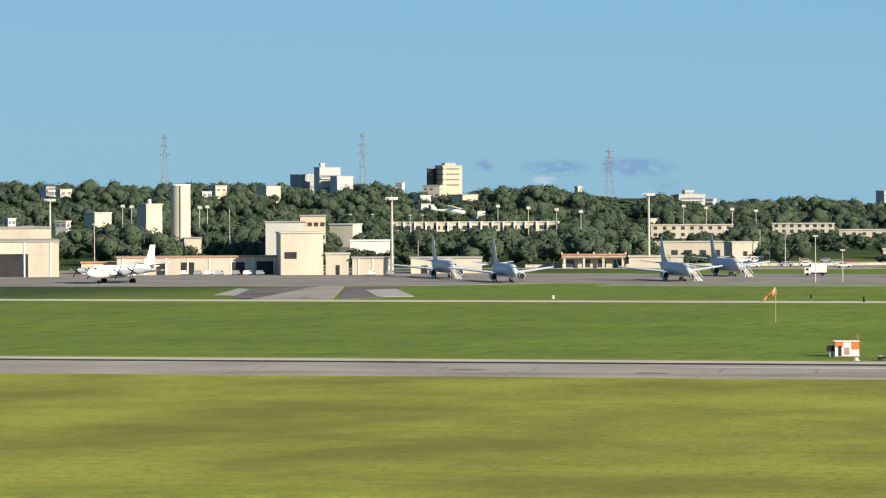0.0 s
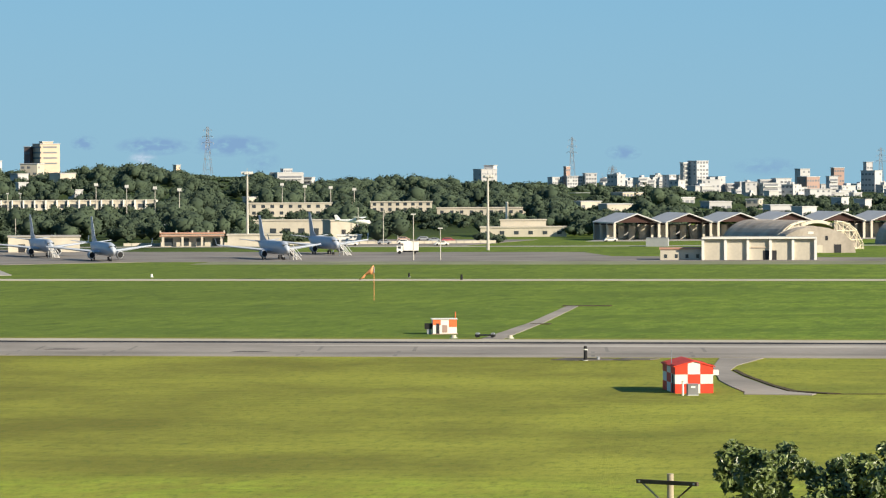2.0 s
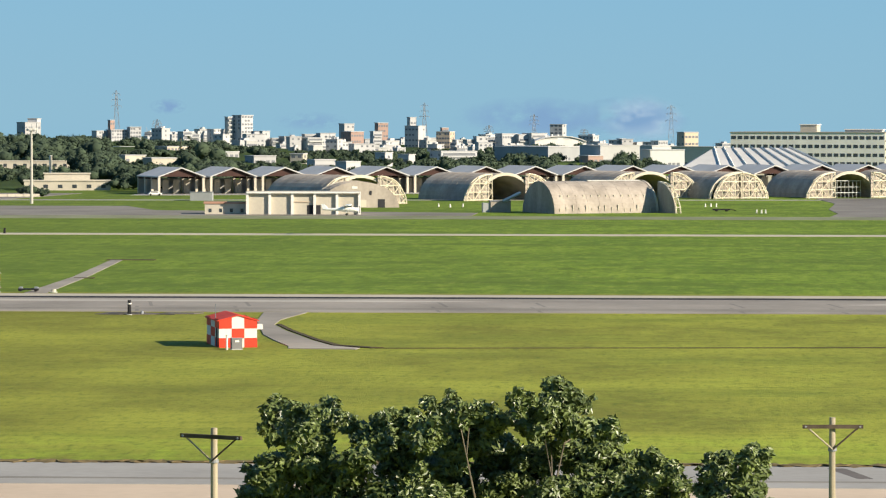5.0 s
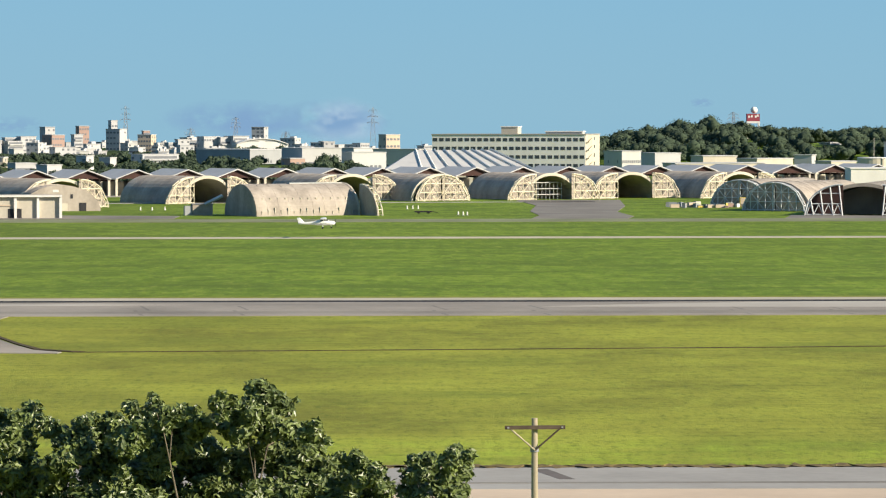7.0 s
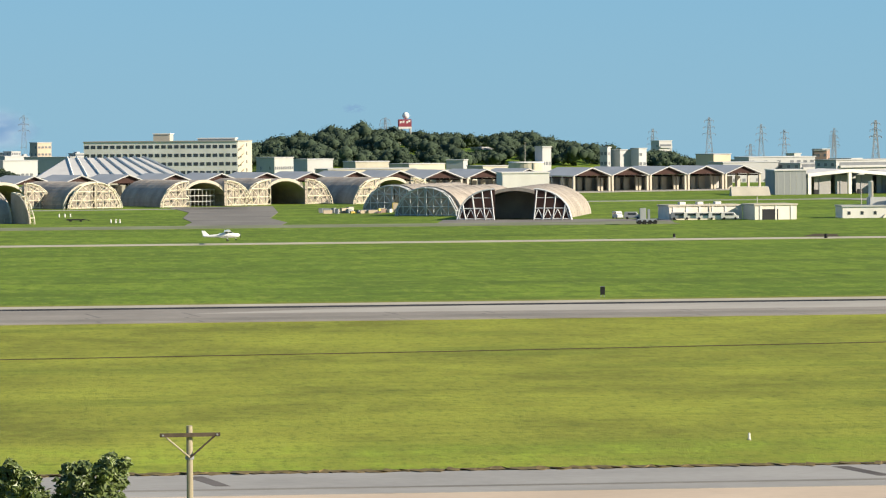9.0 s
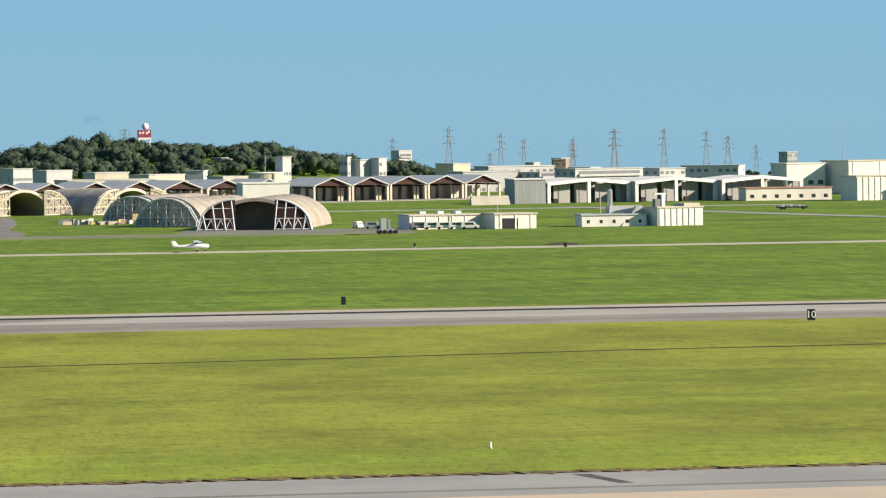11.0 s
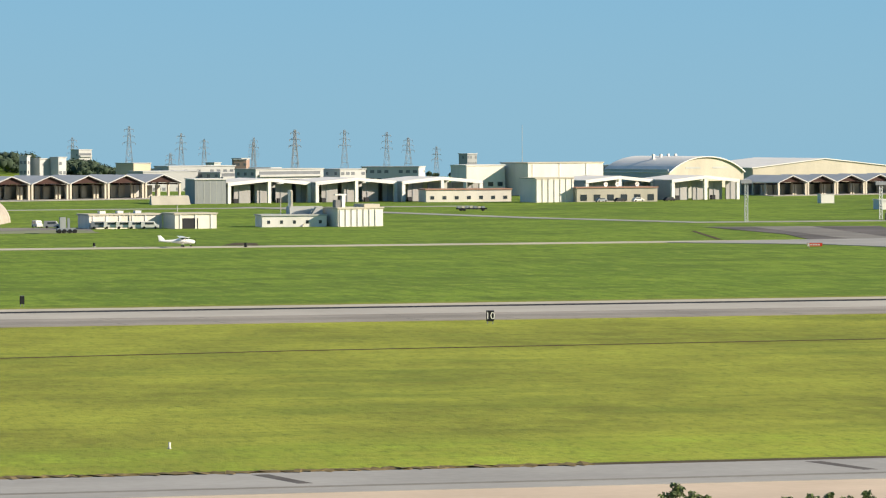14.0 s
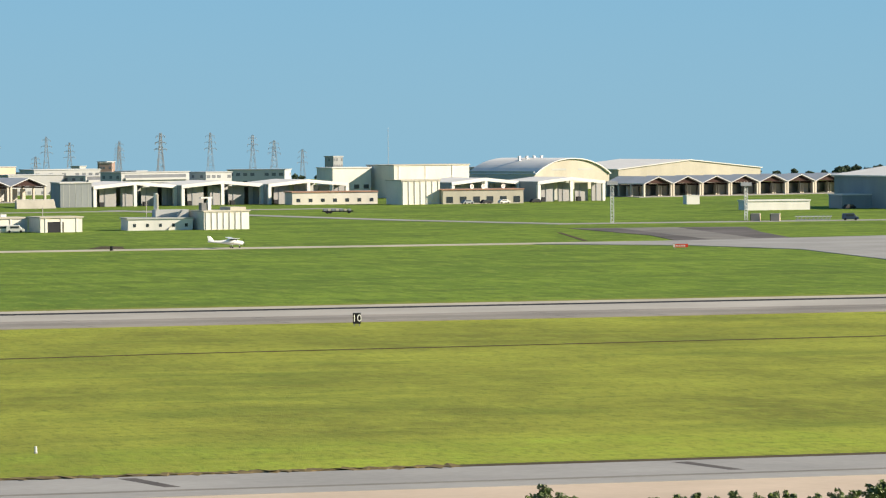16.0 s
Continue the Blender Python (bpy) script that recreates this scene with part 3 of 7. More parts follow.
def shelter(x, y, rz, label, rx=10.6, h=8.4, depth=34, steel="truss", gap=5.6, leaves=(1, 1), back=True, leaf=9.6, panel=False, inner="shell_in", sheet="shell"):
    """An arched aircraft shelter: concrete shell, rear wall and two lattice door leaves slid open."""
    ob = thing("aircraft_shelter", x, y, 0, rz, label, "shelter", "arched aircraft shelters")
    bm = bmesh.new()
    outer, inside = arch_ring(rx, h), arch_ring(rx - 0.7, h - 0.7)
    ring = [(p, 0) for p in outer] + [(p, 0) for p in inside[::-1]]
    loft(bm, [[(p[0], yy, p[1]) for p, _ in ring] for yy in np.linspace(0, depth, 7)])
    bmesh.ops.recalc_face_normals(bm, faces=bm.faces)
    shell = part("shell", bm, M["shell"], ob)
    for yy in np.linspace(depth / 9, depth * 8 / 9, 8):
        bm = bmesh.new()
        lo, hi = arch_ring(rx - 0.02, h - 0.02), arch_ring(rx + 0.035, h + 0.035)
        loft(bm, [[(p[0], q, p[1]) for p in lo + hi[::-1]] for q in (yy - 0.10, yy + 0.10)])
        bmesh.ops.recalc_face_normals(bm, faces=bm.faces)
        part("seam", bm, M["shell"], shell)
    lining = bmesh.new()
    lin = arch_ring(rx - 0.72, h - 0.72)
    l2 = arch_ring(rx - 0.80, h - 0.80)
    loft(lining, [[(p[0], q, p[1]) for p in lin + l2[::-1]] for q in (0.6, depth - 0.9)])
    bmesh.ops.recalc_face_normals(lining, faces=lining.faces)
    part("lining", lining, M[inner], ob, "dark inside of the shell")
    if back:
        bm = bmesh.new()
        pts = arch_ring(rx - 0.3, h - 0.3)
        loft(bm, [[(p[0], q, p[1]) for p in pts] for q in (depth - 0.8, depth + 0.05)])
        bmesh.ops.recalc_face_normals(bm, faces=bm.faces)
        part("rear_wall", bm, M["shell"], ob)
    rim = bmesh.new()
    a, b = arch_ring(rx + 0.15, h + 0.15), arch_ring(rx - 0.75, h - 0.75)
    loft(rim, [[(p[0], q, p[1]) for p in a + b[::-1]] for q in (-0.35, 0.25)])
    bmesh.ops.recalc_face_normals(rim, faces=rim.faces)
    part("rim", rim, M["cream" if steel == "truss" else "shell"], ob, "pale rim of the arch")
    for side, use in zip((-1, 1), leaves):
        if use:
            lf = part("door_leaf", slanted_leaf(leaf, h * 0.97, 0.15, side < 0) if panel else lattice_leaf(leaf, h * 0.97, 4, 3, 0.13, side < 0), M[steel], ob, "open steel lattice door leaf", at=pose(side * gap, -1.6, 0))
            if panel or sheet:
                bm = bmesh.new()
                pts = [(0, 0)] + [(side * leaf * math.sin(q), h * 0.95 * math.cos(q)) for q in np.linspace(0, math.pi / 2, 10)]
                loft(bm, [[(p[0], yy, p[1]) for p in pts] for yy in (0.62, 0.8)])
                bmesh.ops.recalc_face_normals(bm, faces=bm.faces)
                part("panel", bm, M["maroon" if panel else sheet], lf, "sheet behind the lattice")
    return ob


def sunshade(x, y, rz, label, w=15.6, depth=24, eave=5.9, ridge=8.6, roof="roof_metal", gable="maroon", group="gabled aircraft sunshades", infill=True):
    """An open gabled aircraft sunshade: pitched roof, gable panel, posts and low rear piers."""
    ob = thing("aircraft_sunshade", x, y, 0, rz, label, "sunshade", group)
    for s in (-1, 1):
        bm = bmesh.new()
        a, b = (0, ridge), (s * (w / 2 + 0.5), eave - 0.25)
        ring = [a, b, (b[0], b[1] + 0.35), (0, ridge + 0.35)]
        loft(bm, [[(p[0], q, p[1]) for p in ring] for q in (-1.0, depth)])
        bmesh.ops.recalc_face_normals(bm, faces=bm.faces)
        part("roof_slope", bm, M[roof], ob)
    for q in (0.2, depth - 1.2):
        bm = bmesh.new()
        tri = [(-w / 2 + 0.6, eave), (w / 2 - 0.6, eave), (0, ridge - 0.06)]
        loft(bm, [[(p[0], yy, p[1]) for p in tri] for yy in (q, q + 0.3)])
        bmesh.ops.recalc_face_normals(bm, faces=bm.faces)
        part("gable", bm, M[gable], ob, "dark gable panel")
    for s in (-1, 1):
        for q in np.linspace(0, depth - 1, 4):
            part("post", block(s * w / 2 - 0.4, s * w / 2 + 0.4, q - 0.35, q + 0.35, 0, eave), M["cream"], ob)
        part("beam", block(s * w / 2 - 0.3, s * w / 2 + 0.3, 0.4, depth, eave - 0.9, eave - 0.35), M["maroon"], ob)
    if infill:
        part("rear_wall", block(-w / 2 + 0.5, w / 2 - 0.5, depth - 0.75, depth - 0.5, 0, eave - 0.95), M["grey_wall"], ob, "shaded grey rear wall")
        for k in (-1.5, -0.5, 0.5, 1.5):
            part("rear_pier", block(k * w / 4.2 - 1.0, k * w / 4.2 + 1.0, depth * 0.5 - 0.6, depth * 0.5, 0, eave - 1.2), M["cream"], ob)
    return ob


# row of sunshades, set at an angle to the runway
for i in range(27):
    x = -170.0 + 16.3 * i
    if x > 178:
        x = 197.0 + (i - 22) * 15.2
        if x > 275:
            continue
    y = 1366 + (x + 170) * 0.448
    sunshade(x, y, 24.1, "open aircraft sunshade with pale metal gable roof and cream posts", w=15.2)
for i in range(9):
    sunshade(487 + 13.2 * i, 1500 + 5.0 * i, 20, "open gabled aircraft sunshade with dark maroon gable", w=12.8, eave=4.9, ridge=7.2)

# arched shelters
LBL = "weathered concrete arched aircraft shelter with open lattice doors"
shelter(-60, 1290, 42, LBL, depth=30, gap=7.2, leaf=10.0)
shelter(-16, 1322, 34, LBL, gap=7.3, leaf=10.0)
shelter(11.9, 1322, 30, LBL, gap=0.3, leaf=9.2)
shelter(47.5, 1337, 32, LBL, rx=10.2, gap=7.3, leaf=10.0)
shelter(74.4, 1355, 32, LBL, rx=10.2, gap=7.3, leaf=10.0)
shelter(109.5, 1360, 36, LBL, gap=7.3, leaf=10.0)
shelter(124, 1125, -14, "large weathered concrete arched shelter with dark open mouth", rx=12.5, h=8.6, depth=70, steel="truss_grey", gap=5.4, leaf=10.2, panel=True)
shelter(105.5, 1178, -32, "concrete arched shelter standing in a row", rx=10.5, h=8.3, depth=40, steel="truss_grey", gap=0.2, leaf=9.5)
shelter(101, 1240, -32, "concrete arched shelter standing in a row", rx=10.5, h=8.0, depth=40, steel="truss_grey", gap=0.2, leaf=9.5)
# the long hangar seen from its side, open to the east
shelter(-16.4, 1148.3, 118, "long weathered concrete arched shelter seen from its side", rx=10, h=8.6, depth=31, gap=8.6, leaf=10.5, leaves=(1, 1))
shelter(-100, 1230, 40, "dark arched shelter with a cream front", rx=11, h=8.6, depth=34)
flat_end = shelter(-100.3, 1201.7, 196, "arched grey shelter with closed flat end wall", rx=11.6, h=7.4, depth=12, leaves=(0, 0))
for u, w2, z0, z1, m2 in ((-1.0, 1.0, 0.1, 2.2, "cream"), (1.9, 1.0, 0.1, 2.2, "cream"), (-6.4, 1.0, 0, 2.4, "dark"), (4.6, 0.9, 0.2, 3.2, "dark"), (-3.2, 0.35, 3.6, 4.8, "dark"), (6.2, 0.35, 3.4, 4.6, "dark"), (1.4, 0.8, 5.4, 6.1, "white")):
    part("door" if z0 < 1 else "vent", block(u - w2, u + w2, 12.04, 12.16, z0, z1), M[m2], flat_end)

# added wall catches skylight so that the deep mouth is less black
deep = min((o for o in bpy.data.objects if o.name.startswith("aircraft_shelter")), key=lambda o: abs(o.location.x - 124) + abs(o.location.y - 1125))
bm = bmesh.new()
pts = arch_ring(11.4, 7.5)
loft(bm, [[(p[0], q, p[1]) for p in pts] for q in (13.0, 13.3)])
bmesh.ops.recalc_face_normals(bm, faces=bm.faces)
part("inner_wall", bm, M["shell_in"], deep, "wall added inside the shelter to catch skylight")
shelters = [o for o in bpy.data.objects if o.name.startswith("aircraft_shelter")]
scaffolded = min(shelters, key=lambda o: abs(o.location.x - 47.5))
for k in range(9):
    part("scaffold_post", bar(bmesh.new(), (-6 + k * 1.5, 3, 0), (-6 + k * 1.5, 3, 5.6), 0.11), M["truss_grey"], scaffolded)
for z in (1.6, 3.4, 5.4):
    part("scaffold_rail", bar(bmesh.new(), (-6.2, 3, z), (6.2, 3, z), 0.12), M["truss_grey"], scaffolded)
long_one = min(shelters, key=lambda o: abs(o.location.x + 16.4) + abs(o.location.y - 1148.3))
g = random.Random(4)
part("ridge_cover", block(-1.6, 0.6, 1.0, 17, 8.55, 8.85), M["grey_wall"], long_one, "pale ridge cover sheet")
for k in range(15):
    q, z0 = 2 + k * 1.95, g.uniform(0.3, 0.8)
    part("drip_mark", block(-10.10, -9.6, q, q + g.uniform(0.12, 0.25), z0, z0 + g.uniform(0.6, 1.7)), M["cream"], long_one)
for k in range(12):
    q = 3 + k * 2.3
    part("patch_mark", block(-8.62, -8.1, q, q + 0.35, 4.3 + g.uniform(-0.2, 0.4), 4.9), M["cream"], long_one)

# main buildings
house("maintenance_building", -120, -90.4, 1108, 5.7, "cream maintenance building with five wide bays", 14, z=0, walls="cream", roof="cream", doors=((17.5, 3.6, 2.6),))
house("maintenance_annex", -131.7, -120.3, 1109, 2.9, "low cream annex with reddish roof edge", 10, z=0, floors=1, bays=4, roof="roof_red", win=(0.8, 1.0), sill=0.6)
house("hangar_west", -475, -428.7, 1149, 10.4, "large cream hangar with dark open door", 40, z=0, roof="roof_flat", doors=((29.8, 8.6, 6.9),))
house("hangar_upper", -500, -447.3, 1192, 13.8, "upper cream block of the large hangar", 30, z=0)
house("workshop_row", -424, -366, 1186, 5.2, "long low cream workshop with red-brown roof edge", 14, z=0, roof="roof_red", doors=((13, 2.5, 3.4), (21, 4, 3.8), (36, 4, 3.8), (44, 5, 4)))
house("workshop_west", -437, -424.3, 1190, 3.4, "low cream workshop annex", 12, z=0, roof="roof_red")
house("tall_workshop", -373.2, -358.6, 1183, 12.4, "tall blank cream workshop block", 16, z=0, roof="cream", turn=5)
part("window", block(-5.2, -1.6, -0.06, 0.1, 4.9, 6.9), M["dark"], bpy.data.objects["tall_workshop"], "wide dark window")
house("workshop_east", -358.8, -351.5, 1186, 6.1, "cream workshop with red-brown door", 12, z=0, roof="cream", doors=((3.5, 1.2, 3.0),))
house("workshop_low", -351.2, -338.5, 1188, 4.9, "low plain cream workshop annex", 12, z=0, roof="roof_flat")
house("workshop_far", -338, -316, 1205, 4.6, "low cream workshop behind parked aircraft", 12, z=0, roof="roof_flat", doors=((4, 2, 2.5), (12, 3, 3)))
# large dark windows stand in for the shade of the porch recess
house("porch_building", -309.8, -289.4, 1281, 4.0, "terracotta-trimmed cream building with columned porch", 12, z=0, roof="roof_red", floors=1, bays=4, win=(2.6, 2.6), sill=0.3)
house("store_building", -288.6, -271.2, 1282, 3.5, "plain white low store building", 12, z=0, roof="cream")
house("barracks", -343, -311, 1562, 5.0, "two-storey cream barracks on the slope", 10, floors=2, bays=9, z=5.2, roof="cream")
house("barracks", -313, -288, 1652, 4.2, "two-storey cream barracks on the slope", 10, floors=2, bays=8, z=5.4, roof="cream")
house("barracks", -286, -250, 1652, 2.9, "long single-storey cream barracks", 10, floors=1, bays=9, z=4.2, roof="cream")
house("office_block", -311, -286, 1420, 5.9, "cream office block with shaded entrance", 12, z=0, floors=1, bays=5, roof="cream", win=(2.2, 2.4))
house("office_cube", -282, -270.4, 1400, 6.1, "plain cream cube-shaped office", 10, z=0, roof="cream", turn=16)
part("door", block(-0.6, 0.9, -0.06, 0.1, 0.4, 3.2), M["dark"], bpy.data.objects["office_cube"], "dark door opening")
house("gate_house", -265, -257, 1340, 2.2, "small white gate house", 6, z=0, roof="white", walls="white")
house("row_housing", -474, -401, 1650, 3.7, "long cream terrace of housing with stepped piers", 10, z=6.8, floors=1, bays=18, roof="cream", win=(2.6, 1.6))
house("control_cube", -232, -202, 1428, 3.2, "cream two-part service building", 12, z=0, floors=1, bays=6, roof="cream", win=(1.6, 1.2))
house("control_upper", -226, -210, 1434, 5.6, "cream upper block of the service building", 8, z=0, roof="cream")
barracks_block = house("hotel", 12.5, 83.4, 1750, 18.0, "long grey-white six-storey barracks block with window bands", 30, z=0.4, floors=5, bays=24, walls="white", roof="roof_flat", win=(1.9, 1.4), turn=-14)
house("roof_house", 41.6, 50.1, 1757, 21.2, "roof block of the barracks", 7, z=0.4, walls="cream", roof="white", turn=-14)
house("roof_plant", 60, 76.5, 1751, 19.2, "low roof plant row of the barracks", 5, z=0.4, walls="grey_wall", roof="white", turn=-14)
house("low_office", 161.4, 183.2, 1106, 3.6, "long low cream office with dark doors", 10, z=0, walls="warm_white", roof="cream", turn=9)
house("low_office", 183.4, 196.5, 1099, 3.8, "low cream office with a recessed porch", 10, z=0, walls="warm_white", roof="cream", doors=((5, 4.4, 2.8),), turn=9)
house("tower_building", 228, 243.1, 1104, 4.8, "cream ribbed radar building", 10, z=0, walls="warm_white", roof="cream", turn=12)
house("tower_building_wing", 210, 227.7, 1106, 3.0, "pale grey wing of the radar building", 10, z=0, walls="white", roof="grey_wall", floors=1, bays=5, win=(0.8, 0.9))
house("test_block", 361, 378, 1408, 8.2, "tall cream block with vertical ribs", 12, z=0, walls="warm_white", roof="cream", turn=12)
house("test_wing", 330, 360.8, 1430, 4.2, "low pale wing with small windows", 12, z=0, walls="warm_white", roof="roof_red", floors=1, bays=7)
house("test_wing", 378.2, 407.3, 1406, 4.8, "low cream wing with red roof edge", 12, z=0, roof="roof_red", floors=1, bays=6, win=(2.4, 2.2), sill=0.4)
house("large_hall", 388, 426, 1540, 12.2, "large cream maintenance hall", 20, z=0, walls="warm_white", roof="cream", turn=17)
house("large_hall_wing", 369, 387.7, 1545, 11.4, "cream wing of the maintenance hall with small windows", 14, z=0, turn=12, walls="warm_white", roof="roof_white", floors=1, bays=4, win=(2.2, 1.6), sill=3.6)
house("equipment_house", 434, 455, 1246, 2.8, "low white equipment house", 8, z=0, walls="white", roof="white")
house("white_hall", 156, 172.5, 1455, 8.0, "plain white windowless base hall", 20, z=0, walls="white", roof="white")

# piers, ribs and beams on the plain fronts


def front(name):
    return bpy.data.objects[name]


ob = front("maintenance_building")
for k in range(6):
    part("pier", block(-14.9 + k * 5.95 - 0.35, -14.9 + k * 5.95 + 0.35, -0.7, -0.004, 0, 5.7), M["white"], ob)
part("front_beam", block(-15.2, 15.2, -1.15, -0.31, 5.704, 6.15), M["white"], ob)
part("lintel", block(-2.8, 2.6, -0.2, -0.004, 3.3, 3.6), M["tan_wall"], ob)
for k in range(7):
    part("rib", block(-6.2 + k * 1.75, -5.95 + k * 1.75, -0.22, -0.004, 0.2, 4.6), M["white"], front("tower_building"))
part("upper_block", block(1.6, 6.2, 1, 8, 5.204, 6.0), M["cream"], front("tower_building"))
part("radar_stand", block(-4.5, -3.6, 2, 3, 5.204, 8.4), M["white"], front("tower_building"))
part("radar_bar", block(-6.6, -3.2, 2, 3, 8.404, 8.8), M["white"], front("tower_building"))
part("roof_fan", block(-6.4, -5.0, 2, 4, 5.204, 7.2), M["trim"], front("tower_building"))
part("wing_upper", block(-0.5, 8.6, 4, 9, 3.404, 5.4), M["grey_wall"], front("tower_building_wing"))
part("roof_stair", bar(bmesh.new(), (2.0, -0.6, 0), (6.5, 3.4, 5.2), 0.22), M["cream"], front("tower_building_wing"))
for k in range(7):
    part("rib", block(-7.1 + k * 2.3, -6.8 + k * 2.3, -0.25, -0.004, 0, 8.0), M["white"], front("test_block"))
for k in range(3):
    part("hall_rib", block(-15 + k * 12, -14.2 + k * 12, -0.2, -0.004, 0, 12.0), M["white"], front("large_hall"))
for k in range(17):
    part("party_wall", block(-36.4 + k * 4.5, -35.8 + k * 4.5, -0.9, -0.004, 0, 4.2), M["white"], front("row_housing"))
for k in range(4):
    part("column", block(-9.6 + k * 6.1, -8.9 + k * 6.1, -2.4, -1.8, 0, 3.3), M["cream"], front("porch_building"))
part("porch_roof", block(-10.4, 10.4, -2.6, -0.31, 3.304, 3.6), M["roof_red"], front("porch_building"))
for k in range(5):
    part("parapet_post", block(-10.3 + k * 5.0, -9.8 + k * 5.0, -0.3, 0.3, 4.404, 5.1), M["cream"], front("porch_building"))
end = (70.9 - 30 * math.sin(radians(14))) / math.cos(radians(14)) / 2
# added slab puts the end's sunlit warmth into a cream colour
part("warm_end_slab", block(end + 0.003, end + 0.12, 0.3, 29.7, 0.2, 17.9), M["cream"], barracks_block, "end slab with the sun's warmth painted cream")
for k in range(5):
    part("stair_flight", bar(bmesh.new(), (end + 0.9, 3.0, 1.4 + 3.4 * k), (end + 0.9, 12.5, 3.2 + 3.4 * k), 0.34), M["tan_wall"], barracks_block)
    part("stair_landing", block(end + 0.124, end + 1.6, 0.4, 2.4, 1.2 + 3.4 * k, 1.5 + 3.4 * k), M["cream"], barracks_block)
    part("window", block(end + 0.06, end + 0.16, 17.5, 19.5, 1.8 + 3.5 * k, 3.2 + 3.5 * k), M["window"], barracks_block)
for nm, n, w, h in (("workshop_row", 9, 58, 5.2), ("low_office", 6, 21.8, 3.6), ("low_office.001", 3, 13, 3.8), ("hangar_west", 6, 46, 10.4), ("workshop_low", 3, 12.7, 4.9)):
    for k in range(n):
        u = -w / 2 + w * (k + 0.5) / n
        part("pilaster", block(u - 0.22, u + 0.22, -0.16, -0.004, 0, h - 0.1), M["white"], front(nm))
for k in range(3):
    part("roof_unit", block(-6 + k * 5, -4.4 + k * 5, 4, 6, 4.004, 4.7), M["white"], front("low_office"))

# ---- other large halls ----


def canopy(x, y, rz, w, label, depth=26, eave=7.0, peak=8.4):
    """A wide open-fronted hangar bay: white fascia, columns, shallow gable roof and grey inner walls."""
    ob = thing("open_hangar", x, y, 0, rz, label, "hangar", "open-fronted hangars")
    for s in (-1, 1):
        bm = bmesh.new()
        ring = [(0, peak - 0.9), (s * w / 2, eave - 0.9), (s * w / 2, eave), (0, peak)]
        loft(bm, [[(p[0], q, p[1]) for p in ring] for q in (-0.5, 0.1)])
        bmesh.ops.recalc_face_normals(bm, faces=bm.faces)
        part("fascia", bm, M["white"], ob, "white front beam")
        bm = bmesh.new()
        ring = [(0, peak), (s * (w / 2), eave), (s * (w / 2), eave + 0.25), (0, peak + 0.25)]
        loft(bm, [[(p[0], q, p[1]) for p in ring] for q in (-0.4, depth)])
        bmesh.ops.recalc_face_normals(bm, faces=bm.faces)
        part("roof_slope", bm, M["roof_white"], ob)
    for cx in (-w / 2 + 0.6, 0, w / 2 - 0.6):
        part("column", block(cx - 0.6, cx + 0.6, -0.4, 0.6, 0, eave - 0.95 if cx else peak - 0.95), M["white"], ob)
    part("rear_wall", block(-w / 2, w / 2, depth - 0.4, depth, 0, eave), M["grey_wall"], ob)
    part("side_wall", block(-w / 2, -w / 2 + 0.4, 0.7, depth - 0.5, 0, eave - 0.1), M["bluegrey"], ob)
    for k in (-0.78, -0.28, 0.22, 0.72):
        part("inner_wall", block(k * w / 2 + 0.6, k * w / 2 + w * 0.215, 3.6, 4.0, 0, eave - 0.4), M["panel_grey"], ob, "grey partition panel")
        part("door_edge", block(k * w / 2 + 2.4, k * w / 2 + 2.7, 3.4, 3.56, 0, eave - 0.8), M["steel"], ob)
    for k in (-0.75, 0.3):
        part("cabinet", block(k * w / 2 - 0.8, k * w / 2 + 0.8, 1.4, 2.6, 0, 1.6), M["dark"], ob, "dark equipment inside the hangar")
    return ob


CAN = "open-fronted grey hangar bay with white frame"
canopy(276, 1440, 14, 32, CAN)
canopy(308, 1444, 14, 32, CAN)
canopy(340, 1448, 14, 32, CAN)
canopy(402, 1436, 14, 28, CAN)
canopy(432, 1430, 14, 28, CAN)
# left side of the open hangars as its own block, shade in its blue-grey
part_wall = house("shaded_hangar_side", 249, 260, 1436, 8.3, "panelled hangar side with tall joints, shade painted blue-grey", 20, z=0, walls="bluegrey", roof="roof_white")
for k in range(5):
    part("joint", block(-4.6 + k * 2.2, -4.4 + k * 2.2, -0.04, 0.05, 0.3, 8.1), M["grey_wall"], part_wall)


